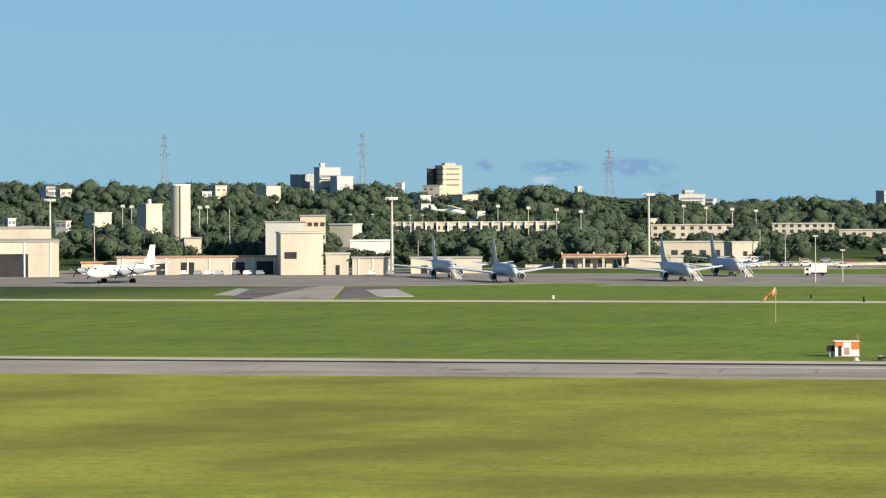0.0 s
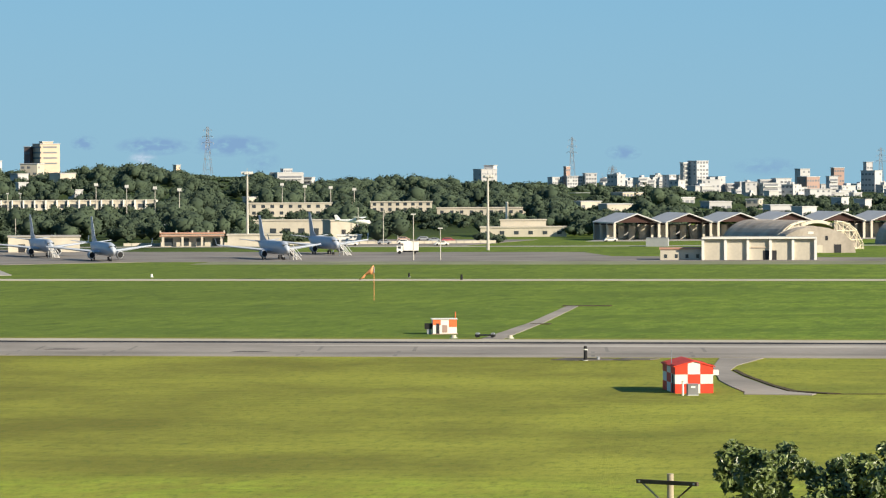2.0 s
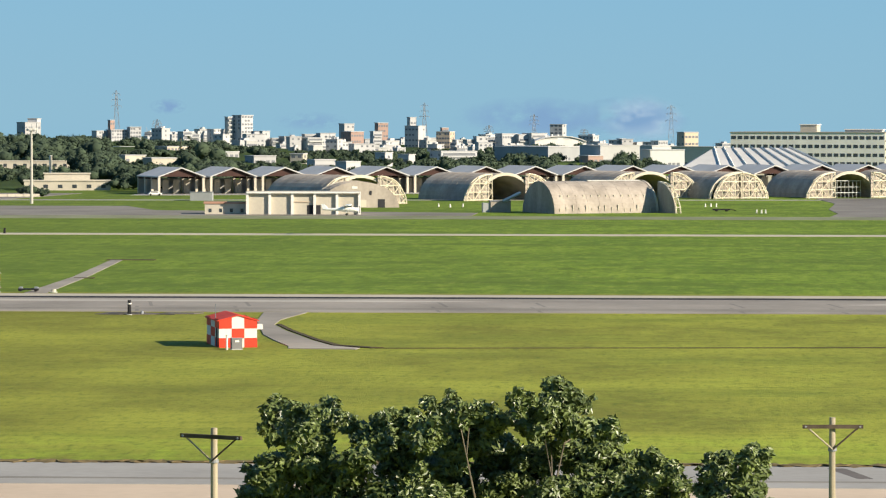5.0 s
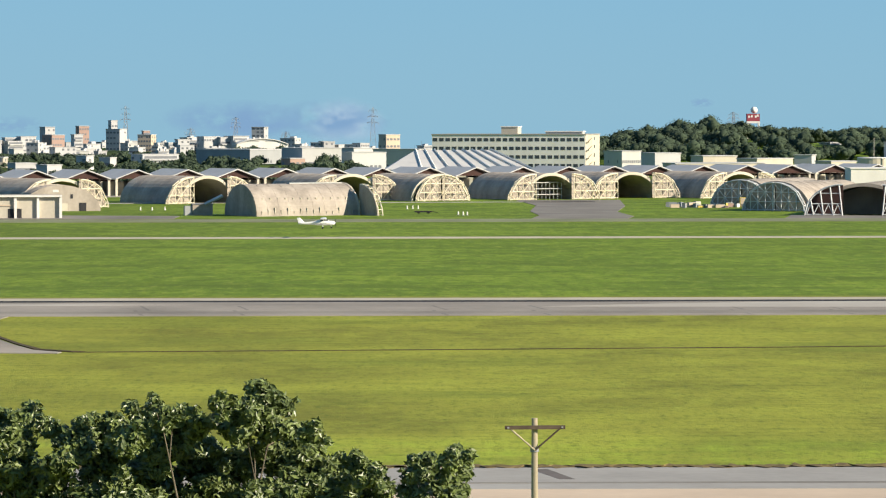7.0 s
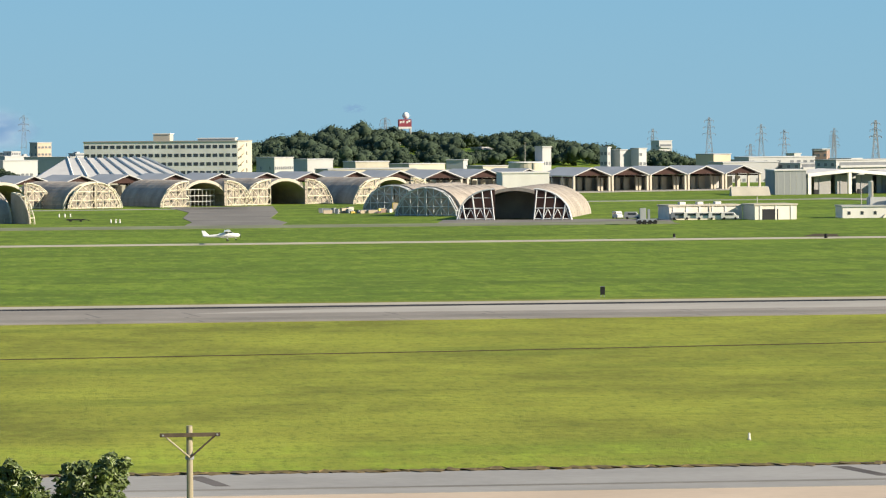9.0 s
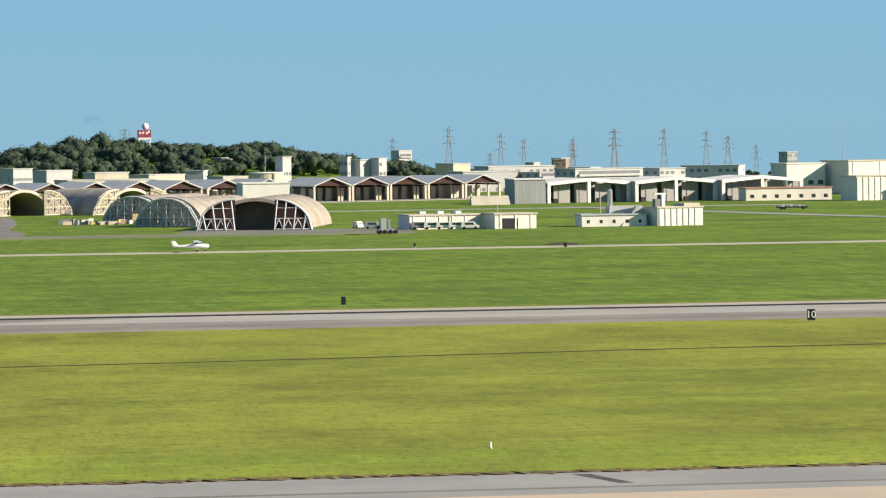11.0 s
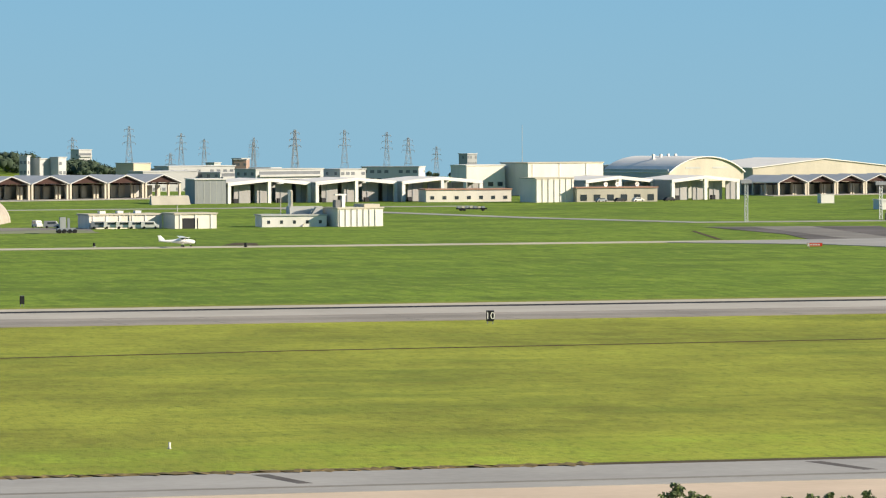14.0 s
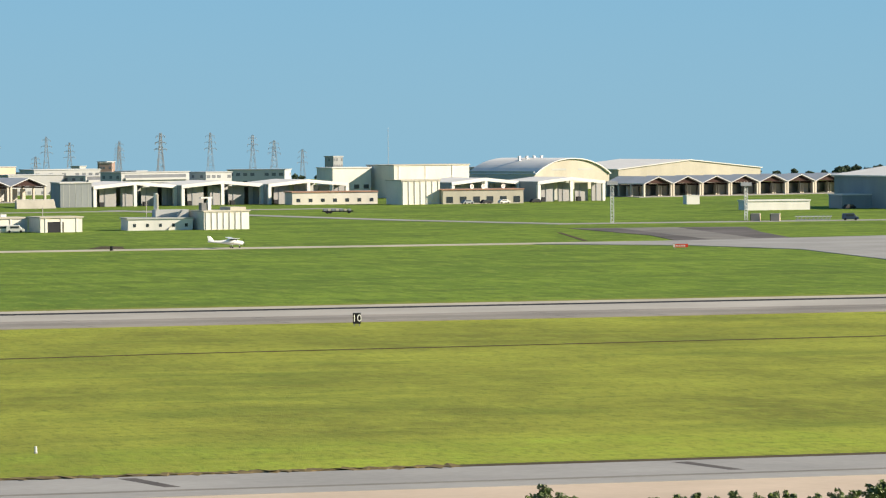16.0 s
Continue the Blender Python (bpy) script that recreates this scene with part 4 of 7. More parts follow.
def barrel_hall(x, y, rz, rx, z0, h, depth, label, walls="cream"):
    ob = thing("domed_hall", x, y, 0, rz, label, "hall")
    bm = bmesh.new()
    rise = h / (1 - math.sin(0.7))
    top = [(u, v - rise * math.sin(0.7)) for u, v in arch_ring(rx / math.cos(0.7), rise, 18, 0.7, math.pi - 0.7)]
    low = [(u * 0.985, v - 0.4) for u, v in top]
    loft(bm, [[(p[0], q, z0 + p[1]) for p in top + low[::-1]] for q in np.linspace(-1, depth, 6)])
    bmesh.ops.recalc_face_normals(bm, faces=bm.faces)
    part("roof", bm, M["roof_white"], ob)
    bm = bmesh.new()
    pts = [(-rx * 0.985, 0)] + [(-p[0] * 0.985, z0 + p[1] - 0.4) for p in top] + [(rx * 0.985, 0)]
    loft(bm, [[(p[0], q, p[1]) for p in pts] for q in (0, 0.4)])
    bmesh.ops.recalc_face_normals(bm, faces=bm.faces)
    part("front_wall", bm, M[walls], ob)
    part("side_wall", block(-rx * 0.985, -rx * 0.985 + 0.4, 0.5, depth, 0, z0 + 1.2), M["grey_wall"], ob)
    for k in (-0.35, 0.35):
        part("vent", block(k * rx - 4, k * rx + 4, -0.08, 0.1, z0 + 1.4, z0 + 2.2), M["grey_wall"], ob)
    for k in range(4):
        part("roof_fan", block(-rx * 0.5 + k * 4, -rx * 0.5 + k * 4 + 0.9, depth * 0.5, depth * 0.5 + 1, z0 + h * 0.8, z0 + h + 0.9), M["white"], ob)
    return ob


barrel_hall(511, 1690, 22, 20.5, 6.6, 6.6, 46, "large cream hall with curved white roof")
barrel_hall(-90, 2700, 10, 17, 7.5, 3.6, 20, "sports hall with curved white roof", "white")


def ribbed_roof_hall(x, y, w, depth, eave, ridge, label):
    """A hall with a broad hipped metal roof and raised ribs."""
    ob = thing("gymnasium", x, y, 0, 0, label, "hall")
    part("wall", block(-w / 2, w / 2, 0, depth, 0, eave), M["cream"], ob)
    bm = bmesh.new()
    a, b, c, d = (-w / 2 - 1, -1, eave), (w / 2 + 1, -1, eave), (w / 2 + 1, depth + 1, eave), (-w / 2 - 1, depth + 1, eave)
    e, f = (-w * 0.30, depth * 0.55, ridge), (w * 0.22, depth * 0.55, ridge)
    v = [bm.verts.new(p) for p in (a, b, c, d, e, f)]
    for q in ((0, 1, 5, 4), (1, 2, 5), (2, 3, 4, 5), (3, 0, 4), (0, 3, 2, 1)):
        bm.faces.new([v[i] for i in q])
    part("roof", bm, M["roof_metal"], ob, "pale ribbed metal roof")
    for k in range(9):
        u = k / 8
        p = Vector((-w * 0.30 + u * w * 0.52, depth * 0.55, ridge + 0.25))
        q = Vector((-w * 0.26 + u * w * 0.76, -1, eave + 0.25))
        part("roof_rib", bar(bmesh.new(), p, q, 0.42), M["white"], ob)
    return ob


ribbed_roof_hall(22, 1600, 56, 44, 6.0, 13.3, "gymnasium with pale ribbed metal roof")


def gable_hall(name, x, y, rz, w, depth, eave, ridge, label, walls, roof, ribs=0):
    ob = thing(name, x, y, 0, rz, label, "hangar")
    bm = bmesh.new()
    ring = [(-w / 2, 0), (w / 2, 0), (w / 2, eave), (0, ridge), (-w / 2, eave)]
    loft(bm, [[(p[0], q, p[1]) for p in ring] for q in (0, depth)])
    bmesh.ops.recalc_face_normals(bm, faces=bm.faces)
    part("wall", bm, M[walls], ob)
    for s in (-1, 1):
        bm = bmesh.new()
        r = [(0, ridge + 0.02), (s * (w / 2 + 0.8), eave - 0.1), (s * (w / 2 + 0.8), eave + 0.3), (0, ridge + 0.45)]
        loft(bm, [[(p[0], q, p[1]) for p in r] for q in (-0.6, depth + 0.6)])
        bmesh.ops.recalc_face_normals(bm, faces=bm.faces)
        part("roof_slope", bm, M[roof], ob)
    for k in range(ribs):
        u = -w / 2 + w * (k + 0.5) / ribs
        part("panel_joint", block(u - 0.12, u + 0.12, -0.06, 0.05, 0.2, eave * 0.96), M["grey_wall"], ob)
        part("window", block(u - 0.5, u + 0.5, -0.08, 0.05, eave * 0.42, eave * 0.52), M["dark"], ob)
    return ob


gable_hall("long_warehouse", 600, 1800, 14, 76, 60, 6.8, 10.6, "long cream warehouse with low pitched white roof", "cream", "roof_white")
gable_hall("grey_hangar", 506.5, 1240, 10, 52, 40, 10.2, 13.6, "blue-grey steel hangar with panelled doors", "bluegrey", "roof_white", 8)
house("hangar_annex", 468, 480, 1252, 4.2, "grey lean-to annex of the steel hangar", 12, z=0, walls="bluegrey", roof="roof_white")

# silo, tower, tanks, chimney


def cylinder_thing(name, x, y, z, r, h, label, material, cap=0.4, category="tank"):
    ob = thing(name, x, y, z, 0, label, category)
    part("body", bar(bmesh.new(), (0, 0, 0), (0, 0, h), r, 28), M[material], ob)
    part("lid", bar(bmesh.new(), (0, 0, h + 0.004), (0, 0, h + cap), r * 1.04, 28, r * 0.97), M["white"], ob)
    part("ladder", block(r * 0.3, r * 0.3 + 0.5, -r - 0.15, -r * 0.9, 0, h), M["cream"], ob)
    return ob


cylinder_thing("water_tank_tower", -483.7, 1420, 0, 3.6, 26.4, "tall round cream water tower", "cream", 0.5)
boxtower = house("square_tower", -494.9, -485.3, 1405, 19.7, "square cream water tower block", 6.6, z=0, roof="cream", turn=31)
part("roof_box", block(-0.4, 0.6, 3, 4, 20.004, 21.6), M["white"], boxtower)
house("pump_house", -481, -474.5, 1416, 7.6, "low cream base building beside the tower", 8, z=0)
cylinder_thing("storage_tank", 192, 1700, 3, 7.2, 6.0, "broad round cream storage tank", "cream")
cylinder_thing("chimney", 218.8, 1112, 0, 0.55, 9.7, "slim white chimney of the radar building", "white", 0.1, "chimney")
cylinder_thing("chimney", -234, 1500, 3, 0.5, 8.2, "slim white chimney behind the service building", "white", 0.1, "chimney")


def radar_tower(x, y, z):
    ob = thing("radar_tower", x, y, z, 0, "red and white radar tower with white dome on the wooded hill", "tower")
    part("cabin", block(-3.5, 3.5, -3, 3, 4.5, 8.6), M["red_far"], ob)
    part("band", block(-3.65, 3.65, -3.05, 3.05, 3.4, 4.496), M["white"], ob)
    for u, z in ((-2.4, 7.0), (-0.9, 7.2), (1.2, 7.0), (2.3, 7.6)):
        part("mark", block(u - 0.5, u + 0.5, -3.06, -3.004, z - 0.6, z + 0.6), M["white"], ob)
    for sx in (-3, 3):
        for sy in (-2.5, 2.5):
            part("leg", bar(bmesh.new(), (sx, sy, -6), (sx, sy, 3.4), 0.3), M["white"], ob)
    bm = bmesh.new()
    bmesh.ops.create_uvsphere(bm, u_segments=16, v_segments=10, radius=1.9, matrix=Matrix.Translation((0.6, 0, 10.6)))
    part("radome", bm, M["white"], ob, smooth=True)


M["mast_steel"] = mat("weathered_mast_steel", (0.46, 0.43, 0.38), 0.7, 0.1, 0.4)
M["red_far"] = mat("faded_red_panel", (0.30, 0.065, 0.085), 0.7, 0.1, 0.5)
M["brown_wall"] = mat("dark_brown_wall", (0.16, 0.11, 0.10), 0.85, 0.1, 0.1, 1.0)
M["brick"] = mat("red_brown_tile", (0.36, 0.25, 0.21), 0.85, 0.1, 0.1, 1.0, per_object=0.3)
M["aircraft_grey"] = mat("light_grey_aircraft_paint", (0.36, 0.395, 0.45), 0.45, 0.05, 0.3, 2.0)
M["aircraft_white"] = mat("white_aircraft_paint", (0.80, 0.80, 0.78), 0.35, 0.04, 0.3, 2.0)
M["trim_grey"] = mat("grey_trim", (0.25, 0.27, 0.30), 0.6, 0.1, 0.5)
radar_tower(192, 2292, 18.2)

# ---- lattice pylons and masts ----


def pylon(x, y, z, h, w):
    """A steel lattice power pylon with three pairs of arms."""
    ob = thing("power_pylon", x, y, z, 0, "tall grey steel lattice power pylon", "pylon", "power pylons")
    half = lambda q: (w * 0.4) * (1 - q) ** 1.3 + 0.42
    levels = [0, 0.2, 0.38, 0.52, 0.64, 0.74, 0.83, 0.91, 1.0]
    for sx in (-1, 1):
        for sy in (-1, 1):
            square = ((-0.09, -0.09), (0.09, -0.09), (0.09, 0.09), (-0.09, 0.09))
            bm = loft(bmesh.new(), [[(sx * half(a) + u, sy * half(a) + v, h * a) for u, v in square] for a in levels])
            part("leg", bm, M["steel"], ob)
    bm = bmesh.new()
    for i, (a, b) in enumerate(zip(levels, levels[1:])):
        for s in (-1, 1):
            bar(bm, (-half(a), s * half(a), h * a), (half(b), s * half(b), h * b), 0.045)
            bar(bm, (half(a), s * half(a), h * a), (-half(b), s * half(b), h * b), 0.045)
            bar(bm, (s * half(b), -half(b), h * b), (s * half(b), half(b), h * b), 0.045)
        bar(bm, (-half(b), 0, h * b), (half(b), 0, h * b), 0.10)
    part("bracing", bm, M["steel"], ob)
    for q, arm in ((0.70, 3.6), (0.82, 3.2), (0.94, 2.6)):
        bm = bmesh.new()
        bar(bm, (-arm, 0, h * q), (arm, 0, h * q), 0.10)
        for s in (-1, 1):
            bar(bm, (s * arm, 0, h * q), (0, 0, h * q + 1.3), 0.06)
            bar(bm, (s * arm, 0, h * q), (s * arm, 0, h * q - 1.2), 0.10)
        part("arm", bm, M["steel"], ob)
    return ob


def mast(x, y, z, h, kind):
    """A tall pole: crown of floodlights, one floodlight panel, a street lamp, a bare pole or a lattice mast."""
    names = {"crown": "tall grey mast with a crown of floodlights", "flood": "slim pole with a white floodlight panel", "lamp": "slim grey street lamp pole with lamp head",
             "pole": "plain slim grey metal pole", "lattice": "pale lattice antenna mast on the grass"}
    ob = thing("light_mast", x, y, z, 0, names[kind], "mast", kind + " masts")
    if kind == "lattice":
        for s in (-0.45, 0.45):
            part("rail", bar(bmesh.new(), (s, 0, 0), (s, 0, h), 0.10), M["truss_grey"], ob)
        bm = bmesh.new()
        for k in range(12):
            bar(bm, (-0.45, 0, h * k / 12), (0.45, 0, h * (k + 1) / 12), 0.07)
            bar(bm, (0.45, 0, h * k / 12), (-0.45, 0, h * (k + 1) / 12), 0.07)
        part("bracing", bm, M["truss_grey"], ob)
        part("head", block(-1.6, 1.6, -0.4, 0.4, h - 1.2, h - 0.2), M["steel"], ob)
        return ob
    r = {"crown": 0.5, "flood": 0.2, "lamp": 0.16, "pole": 0.14}[kind]
    part("pole", bar(bmesh.new(), (0, 0, -0.5), (0, 0, h), r, 10, r * 0.6), M["mast_steel"], ob)
    if kind == "crown":
        bm = bmesh.new()
        for k in range(8):
            a = k * math.pi / 4
            bar(bm, (0, 0, h - 0.6), (1.5 * math.cos(a), 1.5 * math.sin(a), h - 0.3), 0.09)
        part("ring", bm, M["steel"], ob)
        for k in range(8):
            a = k * math.pi / 4
            part("floodlight", block(-0.35, 0.35, -0.2, 0.2, -0.4, 0.4), M["white"], ob, at=pose(1.5 * math.cos(a), 1.5 * math.sin(a), h + 0.1))
        part("tip", bar(bmesh.new(), (0, 0, h), (0, 0, h + 1.6), 0.07), M["steel"], ob)
    elif kind == "flood":
        part("floodlight", block(-0.7, 0.7, -0.2, 0.2, h - 0.3, h + 0.7), M["white"], ob, "white floodlight panel")
        part("bracket", block(-1.1, 1.1, 0.26, 0.4, h - 0.5, h - 0.35), M["steel"], ob)
    elif kind == "lamp":
        part("lamp_head", block(-0.6, 0.6, -0.2, 0.2, h - 0.1, h + 0.2), M["white"], ob, "pale lamp head")
    return ob


# ---- aircraft ----


def tube(sections, n=20):
    """Rings of (y, centre z, half width, half height) along the body."""
    return [[(rx * math.cos(a), y, z + rz * math.sin(a)) for a in (2 * math.pi * i / n for i in range(n))] for y, z, rx, rz in sections]


def foil(root, tip, thick, mirror=1, upright=False):
    """A wing panel from root (x, y0, y1, z) to tip."""
    bm = bmesh.new()
    rings = []
    for (x, y0, y1, z), t in ((root, thick), (tip, thick * 0.45)):
        c = y1 - y0
        prof = [(y0, 0), (y0 + 0.08 * c, t * 0.5), (y0 + 0.35 * c, t * 0.6), (y1, 0.02), (y0 + 0.35 * c, -t * 0.4), (y0 + 0.08 * c, -t * 0.4)]
        rings.append([((q, y, x) if upright else (mirror * x, y, z + q)) for y, q in prof])
    loft(bm, rings)
    bmesh.ops.recalc_face_normals(bm, faces=bm.faces)
    return bm


def wheel_set(parent, x, y, r, strut, pair=0.45):
    g = part("landing_gear", bar(bmesh.new(), (x, y, r), (x, y, strut), 0.13, 8), M["trim_grey"], parent)
    for s in (-1, 1):
        bm = bmesh.new()
        bar(bm, (x + s * pair - 0.16, y, r), (x + s * pair + 0.16, y, r), r, 16)
        part("tyre", bm, M["black"], g)


def patrol_jet(x, y, rz, label):
    """A twin-engined grey jet standing on its gear; the nose points to local -y."""
    ob = thing("patrol_jet", x, y, 0.11, rz, label, "aircraft", "grey parked jets")
    ob.scale = (0.80, 0.80, 0.94)
    g = M["aircraft_grey"]
    body = [(-18.6, 2.95, 0.05, 0.05), (-18.1, 3.0, 0.55, 0.6), (-17, 3.15, 1.1, 1.2), (-15.4, 3.35, 1.6, 1.75), (-13, 3.5, 1.88, 1.95), (8, 3.5, 1.88, 1.95), (13, 3.9, 1.45, 1.5), (17, 4.4, 0.8, 0.85), (19.6, 4.7, 0.25, 0.3)]
    bm = loft(bmesh.new(), tube(body))
    bmesh.ops.recalc_face_normals(bm, faces=bm.faces)
    part("fuselage", bm, g, ob, smooth=True)
    part("cockpit_window", block(-1.15, 1.15, -16.9, -16.2, 3.95, 4.5), M["window"], ob)
    for s in (-1, 1):
        part("wing", foil((1.2, -4.5, 3.6, 2.4), (18.4, 5.4, 7.0, 4.1), 0.95, s), g, ob)
        part("winglet", foil((18.4, 5.4, 7.0, 4.1), (18.9, 6.6, 7.6, 6.2), 0.25, s), g, ob)
        part("stabiliser", foil((0.5, 14.5, 18.3, 4.9), (7.1, 18.3, 19.9, 5.6), 0.45, s), g, ob)
        eng = part("engine", loft(bmesh.new(), tube([(-6.4, 1.75, 0.95, 0.95), (-6.1, 1.75, 1.08, 1.05), (-4, 1.75, 1.1, 1.08), (-1.6, 1.85, 0.75, 0.75)])), M["trim_grey"], ob, smooth=True, at=pose(s * 4.9, 0, 0))
        bm = bmesh.new()
        bar(bm, (0, -6.46, 1.75), (0, -6.42, 1.75), 0.82, 18)
        part("fan", bm, M["black"], eng)
        bm = loft(bmesh.new(), tube([(-6.52, 1.75, 1.0, 1.0), (-6.1, 1.75, 1.14, 1.12)]), cap=False)
        part("intake_ring", bm, M["aircraft_white"], eng, "bright intake lip")
        wheel_set(ob, s * 2.86, 2.2, 0.55, 2.2)
    fin = foil((4.9, 11.2, 18.0, 0), (12.6, 17.4, 20.2, 0), 0.5, upright=True)
    part("tail_fin", fin, g, ob)
    part("fin_fillet", foil((4.9, 7.5, 13.5, 0), (6.6, 12.2, 13.6, 0), 0.3, upright=True), g, ob)
    wheel_set(ob, 0, -13.0, 0.42, 2.0, 0.25)
    return ob


def prop_plane(x, y, rz, label):
    """A white four-engined propeller patrol aircraft; the nose points to local -y."""
    ob = thing("propeller_aircraft", x, y, 0.11, rz, label, "aircraft")
    g = M["aircraft_white"]
    body = [(-15.5, 2.9, 0.05, 0.05), (-15.1, 2.9, 0.6, 0.6), (-13.8, 3.05, 1.2, 1.25), (-11.8, 3.2, 1.65, 1.75), (6, 3.2, 1.7, 1.75), (11, 3.6, 1.25, 1.3), (15, 4.0, 0.7, 0.75), (17.0, 4.2, 0.3, 0.35), (20.1, 4.3, 0.12, 0.12)]
    bm = loft(bmesh.new(), tube(body))
    bmesh.ops.recalc_face_normals(bm, faces=bm.faces)
    part("fuselage", bm, g, ob, smooth=True)
    part("cockpit_window", block(-1.2, 1.2, -13.4, -12.7, 3.9, 4.45), M["window"], ob)
    for s in (-1, 1):
        part("wing", foil((1.0, -3.6, 2.2, 2.3), (15.2, -2.2, 0.5, 3.6), 0.8, s), M["trim_grey"], ob)
        part("stabiliser", foil((0.4, 13.5, 16.8, 4.6), (6.5, 14.4, 16.2, 5.4), 0.4, s), g, ob)
        for ex in (4.6, 9.3):
            nac = part("nacelle", loft(bmesh.new(), tube([(-7.2, 3.0, 0.3, 0.3), (-6.6, 3.0, 0.6, 0.7), (-3.0, 3.0, 0.62, 0.8), (1.5, 2.9, 0.3, 0.3)], 14)), M["trim_grey"], ob, smooth=True, at=pose(s * ex, 0, (ex - 4.6) * 0.09))
            bm = bmesh.new()
            for k in range(4):
                a = math.pi / 4 + k * math.pi / 2 + 0.3
                bar(bm, (0, -7.3, 3.0), (2.05 * math.cos(a), -7.3, 3.0 + 2.05 * math.sin(a)), 0.16, 4)
            part("propeller", bm, M["black"], nac)
        wheel_set(ob, s * 4.75, -0.5, 0.62, 2.2, 0.5)
    part("tail_fin", foil((4.3, 12.5, 17.2, 0), (10.2, 15.4, 17.9, 0), 0.4, upright=True), g, ob)
    wheel_set(ob, 0, -9.6, 0.45, 2.0, 0.3)
    return ob


def light_plane():
    """A small white high-wing aircraft; the nose points to local -y, the wheels stand at z 0."""
    ob = thing("light_aircraft", 0, 932, 20, 90, "small white high-wing light aircraft landing on the far runway", "aircraft")
    g = M["aircraft_white"]
    body = [(-2.25, 1.15, 0.2, 0.22), (-2.1, 1.15, 0.42, 0.42), (-1.2, 1.2, 0.5, 0.48), (-0.5, 1.35, 0.55, 0.62), (1.2, 1.4, 0.53, 0.6), (2.6, 1.4, 0.33, 0.36), (5.3, 1.5, 0.12, 0.2), (5.9, 1.52, 0.05, 0.12)]
    bm = loft(bmesh.new(), tube(body, 16))
    bmesh.ops.recalc_face_normals(bm, faces=bm.faces)
    part("fuselage", bm, g, ob, smooth=True)
    part("windshield", block(-0.42, 0.42, -0.72, 0.9, 1.66, 2.0), M["window"], ob)
    part("stripe", block(-0.545, 0.545, -0.3, 1.1, 1.12, 1.22), M["trim_grey"], ob)
    for s in (-1, 1):
        part("wing", foil((0.2, -0.55, 1.1, 2.1), (5.5, -0.3, 0.85, 2.32), 0.26, s), g, ob)
        part("strut", bar(bmesh.new(), (s * 0.5, 0.1, 0.95), (s * 2.7, 0.2, 2.12), 0.05), g, ob)
        part("stabiliser", foil((0.1, 4.7, 5.75, 1.55), (1.7, 5.0, 5.7, 1.57), 0.12, s), g, ob)
        leg = part("landing_gear", bar(bmesh.new(), (s * 0.45, 0.45, 0.85), (s * 1.2, 0.5, 0.22), 0.05), g, ob)
        part("tyre", bar(bmesh.new(), (s * 1.12, 0.5, 0.22), (s * 1.30, 0.5, 0.22), 0.22, 14), M["black"], leg)
    part("tail_fin", foil((1.5, 4.3, 5.8, 0), (2.75, 5.4, 6.1, 0), 0.12, upright=True), g, ob)
    leg = part("nose_gear", bar(bmesh.new(), (0, -1.35, 0.9), (0, -1.4, 0.2), 0.05), g, ob)
    part("tyre", bar(bmesh.new(), (-0.08, -1.4, 0.2), (0.08, -1.4, 0.2), 0.2, 14), M["black"], leg)
    part("spinner", bar(bmesh.new(), (0, -2.25, 1.15), (0, -2.55, 1.15), 0.17, 10, 0.04), M["trim_grey"], ob)
    part("propeller", bar(bmesh.new(), (-0.35, -2.42, 0.35), (0.35, -2.42, 1.95), 0.05), M["black"], ob)
    return ob


def airstair(x, y, rz):
    """A white mobile stair up to an aircraft door."""
    ob = thing("airstair", x, y, 0.11, rz, "white mobile boarding stair beside a parked jet", "stair", "boarding stairs")
    for k in range(10):
        part("step", block(-0.6, 0.6, -3 + k * 0.45, -3 + k * 0.45 + 0.5, 0.3 + k * 0.26, 0.36 + k * 0.26), M["white"], ob)
    for s in (-1, 1):
        part("handrail", bar(bmesh.new(), (s * 0.7, -3, 1.2), (s * 0.7, 1.5, 3.9), 0.11), M["white"], ob)
        part("stringer", bar(bmesh.new(), (s * 0.65, -3, 0.2), (s * 0.65, 1.5, 2.9), 0.16), M["white"], ob)
        part("leg", bar(bmesh.new(), (s * 0.65, 1.4, 0), (s * 0.65, 1.4, 2.9), 0.1), M["white"], ob)
    part("platform", block(-0.7, 0.7, 1.4, 2.6, 2.9, 3.0), M["white"], ob)


JET = "pale blue-grey twin-engined patrol jet parked on the apron"
patrol_jet(-313, 1150, 27, JET)
patrol_jet(-283.8, 1106, 26, JET)
patrol_jet(-239.5, 1121, 27, JET)
patrol_jet(-237.5, 1180, 27, JET)
airstair(-305, 1133, 40)
airstair(-232.0, 1112, 40)
airstair(-227.5, 1160, 40)
prop_plane(-389.2, 1090, -14.5, "white four-engined propeller aircraft parked on the apron")
light_aircraft = light_plane()

# ---- town and far buildings ----
house("town_building", -702.5, -686.6, 2300, 20.8, "white hilltop building with roof machinery", 14, z=14.5, floors=3, bays=6, walls="city", roof="roof_white", win=(1.8, 1.3), group="far town")
house("town_building", -702.4, -699.0, 2310, 23.1, "dark roof tower of a hilltop building", 14, z=14.5, floors=0, bays=0, walls="grey_wall", roof="roof_white", win=(1.8, 1.3), group="far town")
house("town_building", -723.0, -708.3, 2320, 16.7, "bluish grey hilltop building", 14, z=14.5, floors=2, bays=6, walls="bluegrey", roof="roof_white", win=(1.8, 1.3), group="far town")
house("town_building", -689.7, -676.2, 2290, 15.6, "low white hilltop house", 14, z=14.5, floors=1, bays=4, walls="city", roof="roof_white", win=(1.8, 1.3), group="far town")
